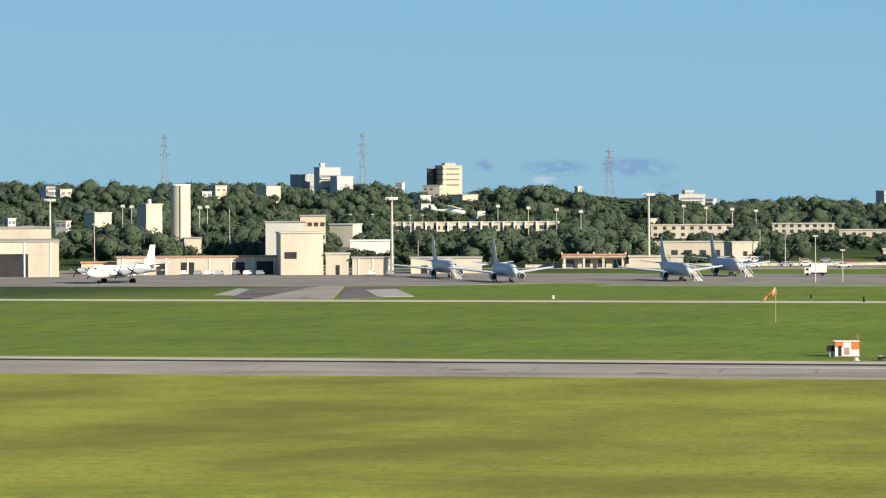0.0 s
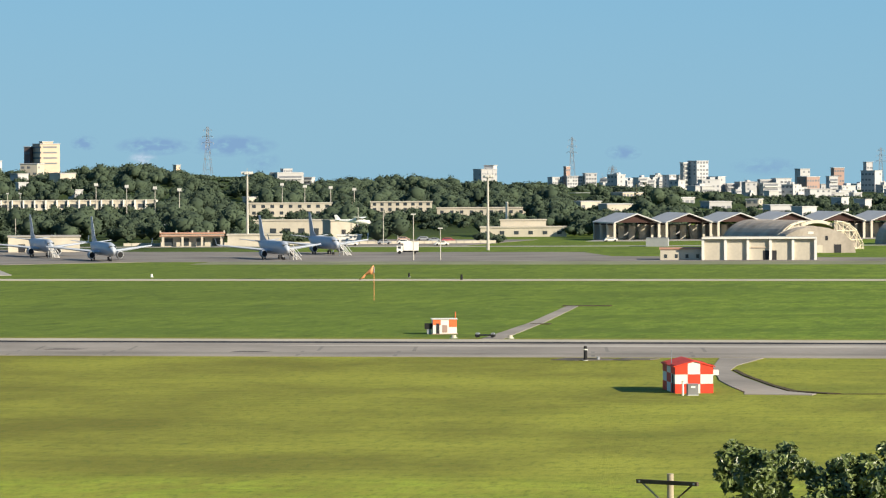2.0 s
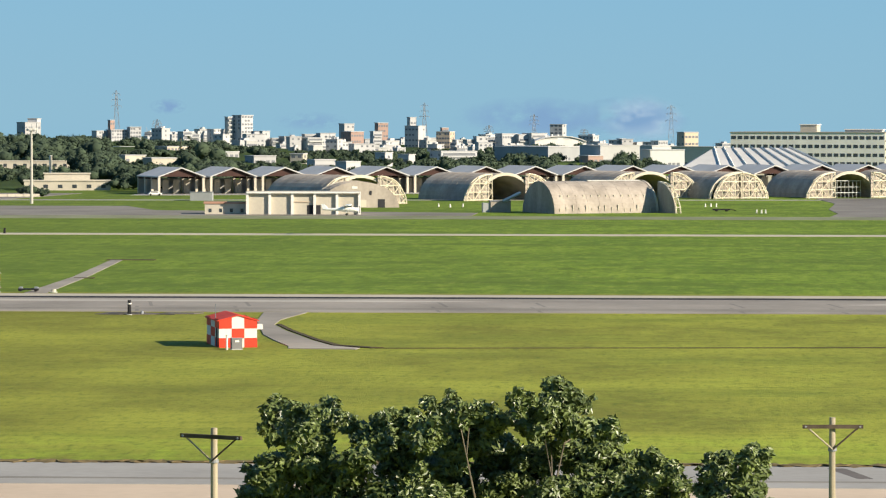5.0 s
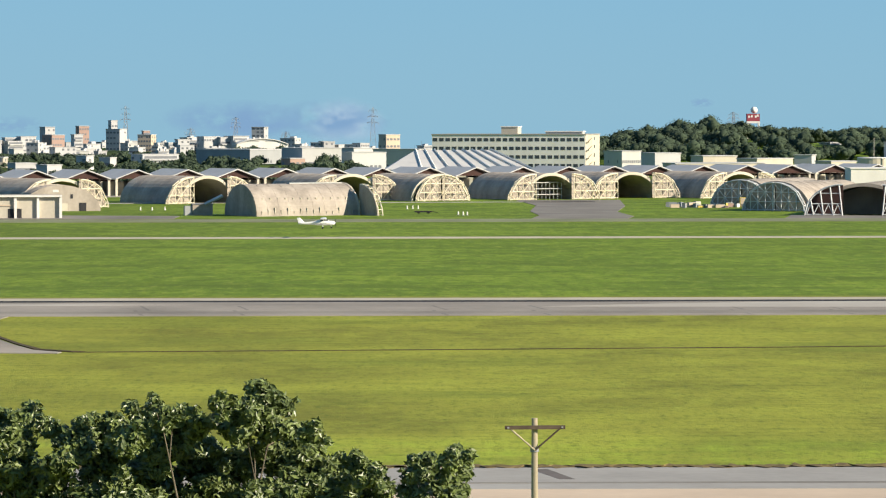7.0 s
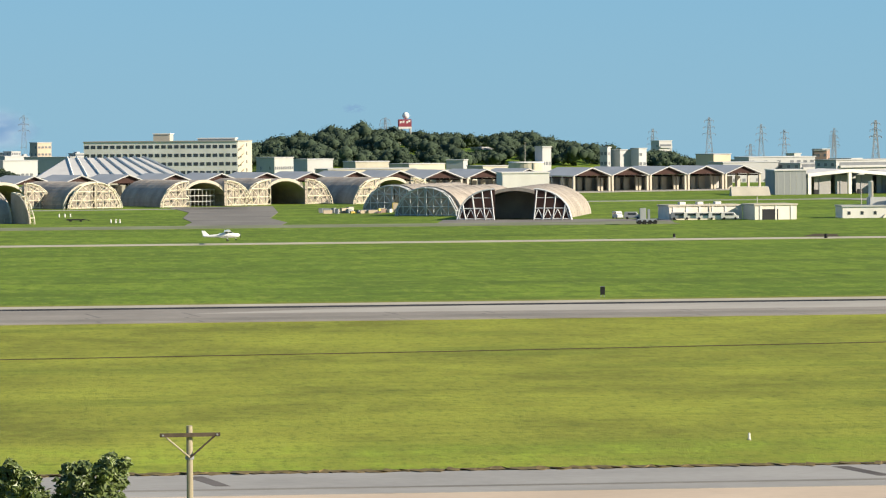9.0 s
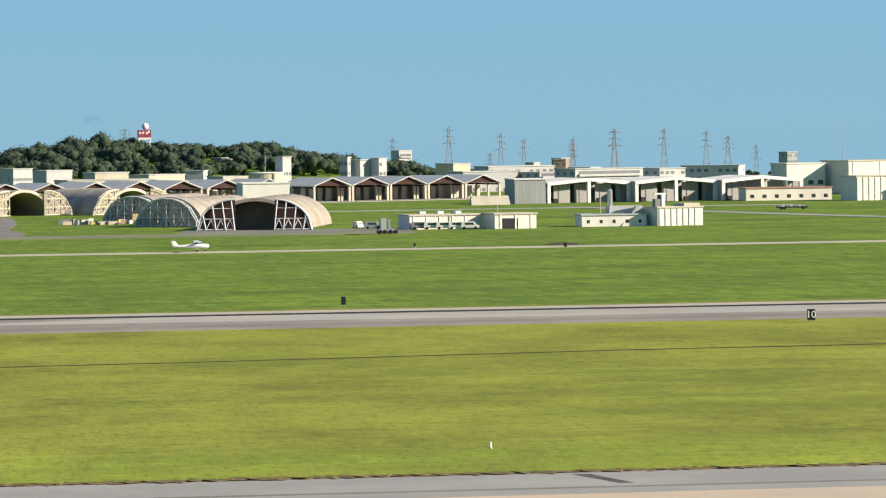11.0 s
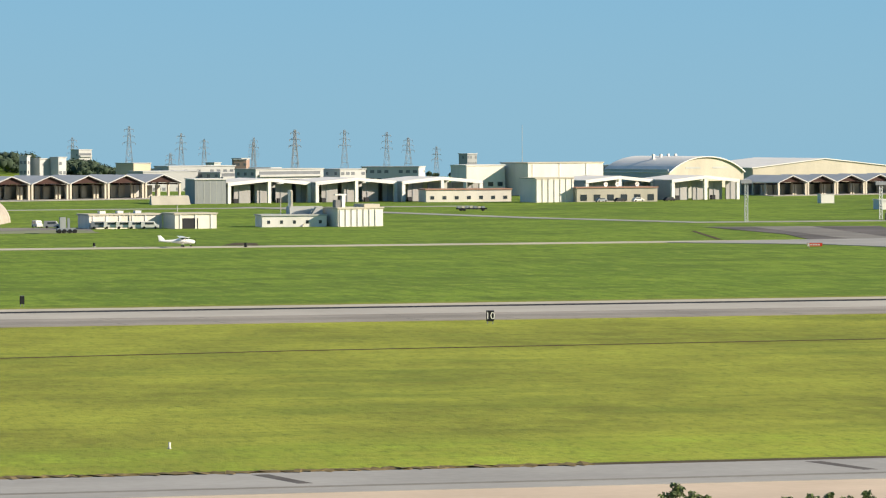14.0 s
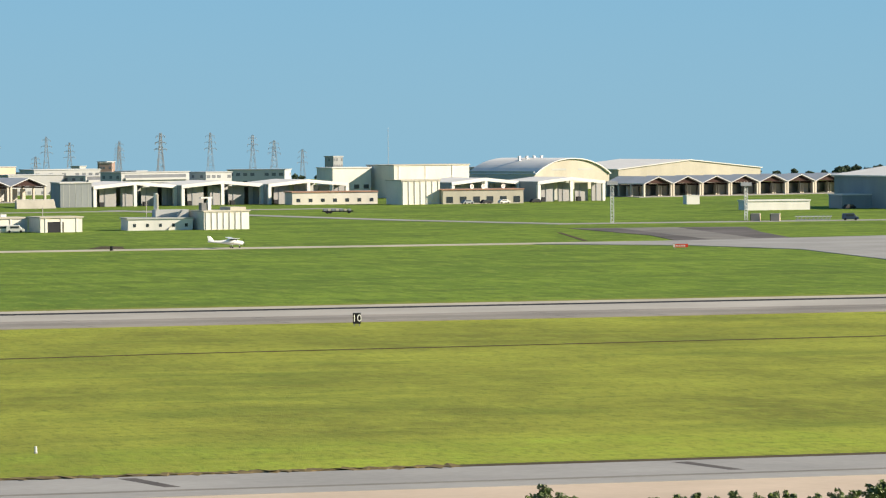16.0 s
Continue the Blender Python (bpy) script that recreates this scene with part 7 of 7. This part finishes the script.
car(151.5, 1122, -80, "white", "white van parked beside a shelter", van=True)
car(154.6, 1115, -12, "bluegrey", "blue-grey van parked beside a shelter", van=True)
car(414, 1101, -15, "navy", "dark blue van driving on the far road", van=True)
for x, y, m in ((-261, 1290, "white"), (-256, 1292, "white"), (-251, 1290, "white"), (-244, 1310, "trim_grey"), (-238, 1312, "white"), (-233, 1340, "trim_grey"), (-229, 1342, "red_far"), (-222, 1290, "white"), (-247, 1360, "brick"), (-241, 1365, "trim_grey"), (392, 1400, "dark"), (385, 1399, "trim_grey"), (399, 1402, "white"), (411, 1404, "dark"), (467, 1243, "dark"), (-176, 1345, "white")):
    car(x, y, 20, m, "small car parked at the far lot")


def tractor(x, y):
    ob = thing("aircraft_tug", x, y, 0.12, 0, "tall dark blue-grey maintenance lift on the taxiway", "vehicle")
    part("chassis", block(-2.5, 2.3, -1.1, 1.1, 0.6, 1.3), M["trim_grey"], ob)
    part("mast", block(-1.8, -0.3, -0.9, 0.9, 1.304, 4.1), M["bluegrey"], ob)
    part("arm", block(0.2, 0.8, -0.5, 0.5, 1.304, 3.8), M["trim_grey"], ob)
    for u in (-2.0, -0.7, 0.7, 2.0):
        for q in (-1.2, 0.9):
            part("wheel", bar(bmesh.new(), (u, q, 0.55), (u, q + 0.3, 0.55), 0.55, 14), M["black"], ob)


tractor(150.9, 1062)
bus = thing("flatbed_trailer", 310, 1279, 0.1, -4, "long low dark trailer on the grass road", "trailer")
part("deck", block(-5, 4.6, -1.1, 1.1, 0.5, 0.9), M["black"], bus)
for k in range(7):
    part("load", block(-4.8 + k * 1.3, -3.9 + k * 1.3, -0.9, 0.9, 0.904, 1.45), M["cream"] if k % 2 else M["trim_grey"], bus)
for u in (-3.6, -2.6, 3.4):
    part("wheel", bar(bmesh.new(), (u, -1.15, 0.4), (u, 1.15, 0.4), 0.4, 12), M["black"], bus)
for x, y in ((388.6, 1109), (393.4, 1106)):
    crate = thing("tan_crate", x, y, 0, -25, "tan equipment crate with a dark plate on one side", "crate", "tan crates")
    part("body", block(-1.1, 1.4, 0, 2.2, 0, 2.1), M["tan_wall"], crate)
    # dark plate over the whole left side
    part("dark_side", block(-1.3, -1.104, 0.1, 2.1, 0.1, 2.0), M["dark"], crate)
    part("lid", block(-1.15, 1.45, -0.05, 2.25, 2.104, 2.2), M["cream"], crate)
rack = thing("pipe_rack", 405, 1106, 0, -10, "row of grey frames on the grass", "rack")
for k in range(9):
    part("frame", bar(bmesh.new(), (-5 + k * 1.15, 0, 0), (-4.2 + k * 1.15, 0, 1.5), 0.14), M["trim_grey"], rack)
part("rail", block(-5.2, 5.2, -0.1, 0.1, 1.1, 1.3), M["truss_grey"], rack)
part("rail", block(-5.2, 4.2, -0.1, 0.1, 0.3, 0.5), M["trim_grey"], rack)
hut = thing("white_hut", 451, 1350, 0, 0, "small plain white hut on the grass", "hut")
part("wall", block(-2.3, 2.3, 0, 4, 0, 2.9), M["white"], hut)
part("roof", block(-2.45, 2.45, -0.15, 4.15, 2.904, 3.1), M["white"], hut)
ramp = thing("blast_wall", 238.6, 1424, 0, 0, "sloping cream concrete blast wall", "wall")
bm = bmesh.new()
loft(bm, [[(x, 0, 0), (x, 5, 0), (x * 0.96, 4.6, 3.0), (x * 0.96, 2.4, 3.0)] for x in (-6.8, 6.8)])
bmesh.ops.recalc_face_normals(bm, faces=bm.faces)
part("slope", bm, M["cream"], ramp)
part("coping", block(-6.4, 6.4, 2.3, 4.7, 3.004, 3.12), M["white"], ramp)

def dish(x, y, z, r):
    """A white satellite dish on a short post."""
    ob = thing("satellite_dish", x, y, z, 20, "white satellite dish on a low roof", "dish", "roof dishes")
    part("post", bar(bmesh.new(), (0, 0, 0), (0, 0, r), 0.12, 8), M["steel"], ob)
    bm = bmesh.new()
    rings = [[(q * r * math.cos(a), -0.5 * r + 0.5 * r * (1 - q * q), r + q * r * math.sin(a)) for a in (2 * math.pi * k / 14 for k in range(14))] for q in (0.05, 0.4, 0.75, 1.0)]
    rings += [[(p[0], p[1] + 0.08, p[2]) for p in ring] for ring in rings[::-1]]
    loft(bm, rings)
    bmesh.ops.recalc_face_normals(bm, faces=bm.faces)
    part("bowl", bm, M["white"], ob, smooth=True)
    part("feed", bar(bmesh.new(), (0, 0.1, r), (0, -0.9 * r, r), 0.06, 6), M["steel"], ob)


for x, y in ((389.5, 1410), (393.4, 1409), (401.2, 1411)):
    dish(x, y, 5.2, 0.85)

barrier = thing("road_barrier", -268, 1308, 0, 18.4, "long low pale concrete barrier along the apron road", "barrier")
for k in range(46):
    part("barrier_block", block(-59 + k * 2.6, -56.55 + k * 2.6, -0.3, 0.3, 0, 0.95), M["cream"], barrier)
ditch = slab("drain_cut", [(305.4, 1024), (306.6, 1024), (290.6, 948), (289.2, 948)], 0.05, M["dirt"], "dark drain cut in the grass", "ground")
slab("wet_patch", [(170, 945), (178, 942), (181, 960), (177, 966)], 0.04, M["dirt"], "dark rough wet patch in the grass", "ground")

# loose ground equipment before the shelters
rng = random.Random(8)
for i in range(26):
    x, y = rng.uniform(78, 103), rng.uniform(1215, 1240)
    ob = thing("equipment_crate", x, y, 0, rng.uniform(0, 90), "small equipment crate lying on the grass", "crate", "loose ground equipment")
    w, h = rng.uniform(0.5, 1.4), rng.uniform(0.5, 1.5)
    part("body", block(-w, w, -0.5, 0.5, 0, h), M[rng.choice(("cream", "tan_wall", "trim_grey", "white", "steel", "yellow", "brick"))], ob)
    part("lid", block(-w - 0.05, w + 0.05, -0.55, 0.55, h + 0.004, h + 0.1), M["trim_grey"], ob)
M_Y = thing("yellow_container", 100.7, 1236, 0, 0, "yellow container standing before a shelter", "container")
part("body", block(-1.0, 1.0, 0, 1.6, 0, 2.7), M["yellow"], M_Y)
part("door", block(-0.8, 0.8, -0.03, -0.001, 0.1, 2.5), M["tan_wall"], M_Y)
for x, y in ((1.4, 1208), (3.0, 1209), (4.6, 1209), (15.2, 1137), (16.5, 1136), (17.6, 1136), (-75, 1200), (-71.5, 1197), (-68, 1200)):
    marker("concrete_marker", x, y, 0.45, 1.0, "white", "small white concrete marker on the grass")
dark_cart = thing("low_trailer", 6.0, 1156, 0, 8, "low dark trailer lying on the grass", "trailer")
part("bed", block(-2.6, 2.2, -0.8, 0.8, 0.35, 0.7), M["black"], dark_cart)
part("drawbar", bar(bmesh.new(), (2.2, 0, 0.5), (3.8, 0, 0.3), 0.1), M["black"], dark_cart)
for s in (-1.6, 1.2):
    part("wheel", bar(bmesh.new(), (s, -0.9, 0.35), (s, 0.9, 0.35), 0.35, 12), M["black"], dark_cart)

# boarding platform machine at the hangar's left end
ml = thing("service_stand", -52.5, 1139, 0, 10, "grey aircraft service stand with sloping conveyor", "stand")
part("body", block(-4.5, 1.0, 0, 4, 0, 3.0), M["shell"], ml)
part("roof_plate", block(-4.7, 1.2, -0.2, 4.2, 3.004, 3.2), M["steel"], ml)
part("conveyor", bar(bmesh.new(), (-1.2, -0.6, 3.0), (3.6, -0.6, 5.4), 0.5), M["truss_grey"], ml)
part("side_box", block(-6.6, -4.504, 0.4, 3, 0, 2.6), M["bluegrey"], ml)
gb = thing("grey_shelter_box", -152.6, 1276, 0, 0, "grey-green container beside the sunshades", "container")
part("body", block(-3.4, 3.4, 0, 3, 0, 2.6), M["bluegrey"], gb)
part("roof", block(-3.5, 3.5, -0.1, 3.1, 2.604, 2.72), M["steel"], gb)

# ---- the near tree, bushes and poles ----


def leafy(lobes, per_area, size, seed):
    """Leaf blades spread over overlapping lobes of a crown; returns vertices and faces."""
    g = np.random.default_rng(seed)
    V = []
    clumps = []
    for x, y, z, r in lobes:
        clumps.append((x, y, z, r * 0.62))
        for k in range(11):
            d = g.normal(0, 1, 3)
            d /= np.linalg.norm(d)
            far = g.uniform(0.55, 1.05) * r
            clumps.append((x + d[0] * far, y + d[1] * far, z + d[2] * far * 0.9, r * g.uniform(0.2, 0.42)))
    for x, y, z, r in clumps:
        cnt = int(per_area * r * r)
        d = g.normal(0, 1, (cnt, 3))
        d /= np.linalg.norm(d, axis=1)[:, None]
        rad = r * g.uniform(0.25, 1.0, (cnt, 1)) ** 0.45
        p = np.array([x, y, z]) + d * rad * np.array([1, 1, 0.85]) + g.normal(0, r * 0.08, (cnt, 3))
        nrm = d * 0.6 + np.array([0.2, -0.3, 0.7]) + g.normal(0, 0.8, (cnt, 3))
        nrm /= np.linalg.norm(nrm, axis=1)[:, None]
        u = np.cross(nrm, g.normal(0, 1, (cnt, 3)))
        u /= np.linalg.norm(u, axis=1)[:, None]
        w = np.cross(nrm, u)
        s = size * g.uniform(0.6, 1.3, (cnt, 1))
        V.append(np.stack([p - u * s, p - w * s * 0.42 + nrm * s * 0.12, p + u * s, p + w * s * 0.42 + nrm * s * 0.12], 1).reshape(-1, 3))
    V = np.concatenate(V)
    return V, np.arange(len(V)).reshape(-1, 4)


M["leaf_near"] = mat("broad_tree_leaves", (0.130, 0.165, 0.044), 0.42, 0.4, 1.1, 8.0, island=0.7, dark=(0.024, 0.040, 0.016))


def tree(name, x, y, lobes, label, per_area, size, seed, trunk_r=0.22, category="tree"):
    z0 = ground_z(x, y)
    ob = thing(name, x, y, z0 - 0.2, 0, label, category)
    g = random.Random(seed)
    zmin = min(l[2] for l in lobes)
    fork = (zmin - z0) * 0.45
    bm = bar(bmesh.new(), (0, 0, 0), (0.2, 0, fork), trunk_r * 1.3, 10, trunk_r)
    part("trunk", bm, M["bark"], ob)
    for lx, ly, lz, r in lobes[::12]:
        a = Vector((0.2, 0, fork * g.uniform(0.8, 1.0)))
        b = Vector((lx - x, ly - y, lz - z0))
        mid = a.lerp(b, 0.5) + Vector((g.uniform(-0.4, 0.4), g.uniform(-0.4, 0.4), -0.1))
        bm = bar(bmesh.new(), a, mid, trunk_r * 0.3, 7, trunk_r * 0.2)
        bar(bm, mid, b, trunk_r * 0.2, 6, trunk_r * 0.06)
        for k in range(3):
            t = mid.lerp(b, g.uniform(0.5, 1.0))
            bar(bm, t, b + Vector((g.uniform(-1, 1), g.uniform(-1, 1), g.uniform(-0.3, 1))) * r * 0.8, trunk_r * 0.09, 5, 0.01)
        part("limb", bm, M["bark"], ob)
    V, F = leafy([(a - x, b - y, c - z0 + 0.2, r) for a, b, c, r in lobes], per_area, size, seed)
    me = bpy.data.meshes.new("crown")
    me.from_pydata(V.tolist(), [], F.tolist())
    me.materials.append(M["leaf_near"])
    part("crown", me, None, ob)
    # dark balls inside the crown carry the shade between leaves as colour
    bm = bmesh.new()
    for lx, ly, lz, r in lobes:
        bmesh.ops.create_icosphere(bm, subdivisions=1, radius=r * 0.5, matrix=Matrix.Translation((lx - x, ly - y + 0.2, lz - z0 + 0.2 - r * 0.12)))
    inner = part("shade_core", bm, M["core"], ob, "dark mass inside the crown, shade put into its colour")
    inner["kind"] = "stuff"
    return ob


# lobes: across, away, height, radius
tree("broadleaf_tree", -9.5, 110, [
    (-11.2, 112.3, 19.8, 0.59), (-11.4, 112.2, 19.2, 0.52), (-10.3, 107.8, 19.7, 0.64), (-10.0, 107.9, 20.1, 0.37), (-9.9, 111.7, 19.8, 0.45),
    (-10.1, 111.2, 19.2, 0.62), (-9.3, 110.8, 19.6, 0.41), (-8.5, 109.0, 19.5, 0.61), (-8.3, 110.5, 19.4, 0.58), (-7.7, 110.5, 19.4, 0.62),
    (-8.0, 110.4, 18.8, 0.79), (-8.9, 108.3, 18.9, 0.71), (-10.2, 109.7, 18.7, 0.78), (-11.2, 109.5, 18.6, 0.71), (-11.7, 111.1, 18.3, 0.52),
    (-6.9, 112.5, 19.7, 0.63), (-11.5, 112.2, 17.6, 0.87), (-10.3, 110.2, 17.8, 0.85), (-9.2, 109.7, 17.9, 0.85), (-8.1, 108.8, 17.9, 0.84)],
    "dark green broadleaf tree on the slope before the airfield", 1900, 0.105, 31)
tree("broadleaf_tree", -4.5, 110.5, [
    (-6.2, 107.7, 20.2, 0.57), (-6.9, 107.6, 19.7, 0.57), (-5.9, 109.8, 19.7, 0.68), (-5.3, 109.1, 19.9, 0.54), (-6.2, 109.4, 19.2, 0.78),
    (-5.6, 112.0, 18.8, 0.8), (-4.4, 110.1, 19.7, 0.75), (-3.8, 110.3, 20.4, 0.58), (-3.6, 108.7, 20.6, 0.47), (-4.6, 107.6, 20.5, 0.37),
    (-3.1, 109.1, 20.4, 0.34), (-4.1, 108.2, 20.1, 0.67), (-3.5, 110.1, 19.7, 0.72), (-2.9, 112.5, 19.2, 0.66), (-3.1, 110.9, 18.8, 0.86),
    (-2.3, 108.4, 19.7, 0.37), (-2.3, 112.0, 19.0, 0.38), (-4.3, 111.5, 18.7, 0.9), (-2.2, 111.2, 18.4, 0.62), (-1.6, 112.0, 18.3, 0.56),
    (-1.3, 111.3, 18.6, 0.45), (-1.0, 111.4, 18.5, 0.38), (-0.8, 109.3, 18.4, 0.41), (-5.0, 112.4, 18.3, 0.87), (-7.1, 112.3, 18.3, 0.87),
    (-7.0, 108.3, 17.9, 0.87), (-6.1, 111.3, 17.7, 0.9), (-5.1, 111.1, 17.7, 0.9), (-4.0, 109.8, 17.8, 0.89), (-2.9, 110.2, 17.8, 0.89),
    (-1.9, 110.0, 17.8, 0.89), (-1.0, 112.1, 17.6, 0.9)],
    "tall dark green broadleaf tree with pale bare limbs", 1900, 0.105, 32)
tree("broadleaf_tree", 1.2, 111, [
    (0.2, 110.0, 18.4, 0.44), (0.6, 111.7, 18.4, 0.52), (1.3, 109.3, 18.7, 0.44), (1.6, 111.9, 18.6, 0.49), (1.1, 112.0, 18.1, 0.52),
    (0.4, 109.8, 17.9, 0.61), (1.3, 110.3, 17.8, 0.62)],
    "small dark green broadleaf tree beside a utility pole", 1900, 0.105, 33)
tree("shrub", 38.5, 128, [
    (37.7, 128.0, 16.2, 0.28), (37.4, 128.0, 16.0, 0.24), (38.1, 128.0, 15.9, 0.28), (38.6, 128.0, 15.9, 0.24)],
    "green shrub tip on the slope", 2200, 0.08, 34)
tree("hedge", 46, 128, [
    (41.5, 128.0, 15.7, 0.31), (42.2, 128.0, 15.8, 0.31), (42.8, 128.0, 15.8, 0.28), (43.4, 128.0, 15.7, 0.31), (44.1, 128.0, 15.8, 0.28),
    (44.9, 128.0, 15.7, 0.35), (45.5, 128.0, 15.8, 0.24), (46.0, 128.0, 15.7, 0.31), (46.8, 128.0, 15.6, 0.31), (47.6, 128.0, 15.7, 0.31),
    (48.2, 128.0, 15.7, 0.28), (48.9, 128.0, 15.9, 0.35), (49.3, 128.0, 15.9, 0.38), (49.8, 128.0, 15.8, 0.41)],
    "ragged green hedge tops on the slope", 2200, 0.08, 35)

# utility poles


def utility_pole(x, y, top, arm_z, arm, turn, label):
    z0 = ground_z(x, y)
    ob = thing("utility_pole", x, y, z0 - 0.3, turn, label, "pole", "utility poles")
    h = top - z0 + 0.3
    za = arm_z - z0 + 0.3
    part("pole", bar(bmesh.new(), (0, 0, 0), (0, 0, h), 0.17, 14, 0.115), M["pole_wood"], ob)
    part("crossarm", block(-arm, arm, -0.25, -0.13, za - 0.07, za + 0.07), M["pole_arm"], ob, "dark weathered wooden crossarm")
    for s in (-1, 1):
        part("brace", bar(bmesh.new(), (s * arm * 0.82, -0.2, za - 0.05), (0, -0.16, za - 0.85), 0.035, 6), M["pole_wood"] if s < 0 else M["pole_arm"], ob)
        part("bolt", bar(bmesh.new(), (s * arm * 0.9, -0.28, za), (s * arm * 0.9, -0.1, za), 0.04, 8), M["steel"], ob)
    part("collar", bar(bmesh.new(), (0, 0, za - 0.92), (0, 0, za - 0.80), 0.165, 12), M["steel"], ob)
    return ob


M["pole_wood"] = mat("sunlit_grey_wood_pole", (0.42, 0.36, 0.26), 0.9, 0.2, 1.5, 12.0, streak=0.2)
M["pole_arm"] = mat("dark_crossarm_wood", (0.10, 0.075, 0.055), 0.9, 0.25, 2.0, 14.0)
utility_pole(-16.9, 145, 16.9, 16.6, 1.28, -28, "grey wooden utility pole with a pale crossarm")
utility_pole(4.89, 155, 16.65, 16.32, 1.12, 4, "grey wooden utility pole with dark crossarm and braces")


def conifer(x, y, z, h, r, seed, label="dark columnar pine among the houses"):
    ob = thing("columnar_pine", x, y, z, 0, label, "tree", "columnar pines")
    part("trunk", bar(bmesh.new(), (0, 0, 0), (0, 0, h * 0.95), 0.3, 8, 0.08), M["bark"], ob)
    lobes = [(random.Random(seed + k).uniform(-0.3, 0.3), 0, h * (0.12 + 0.8 * k / 9), r * (1.05 - 0.8 * k / 9) + 0.25) for k in range(10)]
    V, F = leafy(lobes, 26, 0.55, seed)
    me = bpy.data.meshes.new("crown")
    me.from_pydata(V.tolist(), [], F.tolist())
    me.materials.append(M["leaf"])
    part("crown", me, None, ob)


conifer(-205.4, 1650, 0, 17.6, 1.6, 21)
conifer(-201.8, 1650, 0, 18.2, 1.7, 22)
conifer(-290.5, 1480, 1, 13.6, 1.8, 23)
conifer(-287.5, 1482, 1, 12.2, 1.7, 24)



def motions():
    """All that moves: the landing light aircraft and the box truck that rolls to a halt."""
    walk(light_aircraft, [
        (0, pose(-250.7, 932, 19.40, 2.0, 4.0, 90)),
        (0.5, pose(-232.6, 932, 17.65, 1.8, 3.5, 90)),
        (1, pose(-214.5, 932, 15.90, 1.5, 3.0, 90)),
        (1.5, pose(-196.7, 932, 13.95, 1.2, 2.0, 90)),
        (2, pose(-179.0, 932, 12.00, 1.0, 1.0, 90)),
        (2.5, pose(-161.5, 932, 10.47, 0.0, 0.7, 90)),
        (3, pose(-144.3, 932, 8.93, -1.0, 0.3, 90)),
        (3.5, pose(-127.4, 932, 7.40, -2.0, 0.0, 90)),
        (4.2, pose(-104.1, 932, 6.00, -2.3, 0.0, 90)),
        (5, pose(-78.3, 932, 4.40, -2.6, 0.0, 90)),
        (6, pose(-47.1, 932, 2.90, -3.0, 0.0, 90)),
        (6.5, pose(-32.0, 932, 2.50, -3.2, 0.0, 90)),
        (7, pose(-17.2, 932, 2.10, -3.3, 0.0, 90)),
        (7.5, pose(-2.8, 932, 1.75, -3.5, 0.0, 90)),
        (8, pose(11.4, 932, 1.40, -3.7, 0.0, 90)),
        (8.5, pose(25.2, 932, 1.07, -3.8, 0.0, 90)),
        (9, pose(38.8, 932, 0.75, -4.0, 0.0, 90)),
        (9.5, pose(52.0, 932, 0.60, -3.7, 0.0, 90)),
        (10.2, pose(70.0, 932, 0.39, -3.2, 0.0, 90)),
        (11, pose(90.0, 932, 0.25, -2.7, 0.0, 90)),
        (12, pose(114.0, 932, 0.16, -2.0, 0.0, 90)),
        (12.5, pose(125.6, 932, 0.16, -1.8, 0.0, 90)),
        (13, pose(137.0, 932, 0.15, -1.5, 0.0, 90)),
        (13.5, pose(148.2, 932, 0.15, -1.2, 0.0, 90)),
        (14, pose(159.2, 932, 0.15, -1.0, 0.0, 90)),
        (14.5, pose(170.0, 932, 0.15, -0.8, 0.0, 90)),
        (15, pose(180.6, 932, 0.15, -0.5, 0.0, 90)),
        (15.5, pose(191.0, 932, 0.14, -0.2, 0.0, 90)),
        (16, pose(201.3, 932, 0.14, 0.0, 0.0, 90)),
    ])
    walk(box_truck, [
        (0.0, pose(-211.2, 1180, 0.12, 0, 0, 10)),
        (0.5, pose(-211.8, 1180, 0.12, 0, 0, 10)),
        (1.0, pose(-212.3, 1180, 0.12, 0, 0, 10)),
        (2.0, pose(-212.9, 1180, 0.12, 0, 0, 10)),
        (3.5, pose(-213.0, 1180, 0.12, 0, 0, 10)),
        (16.0, pose(-213.0, 1180, 0.12, 0, 0, 10)),
    ])


motions()
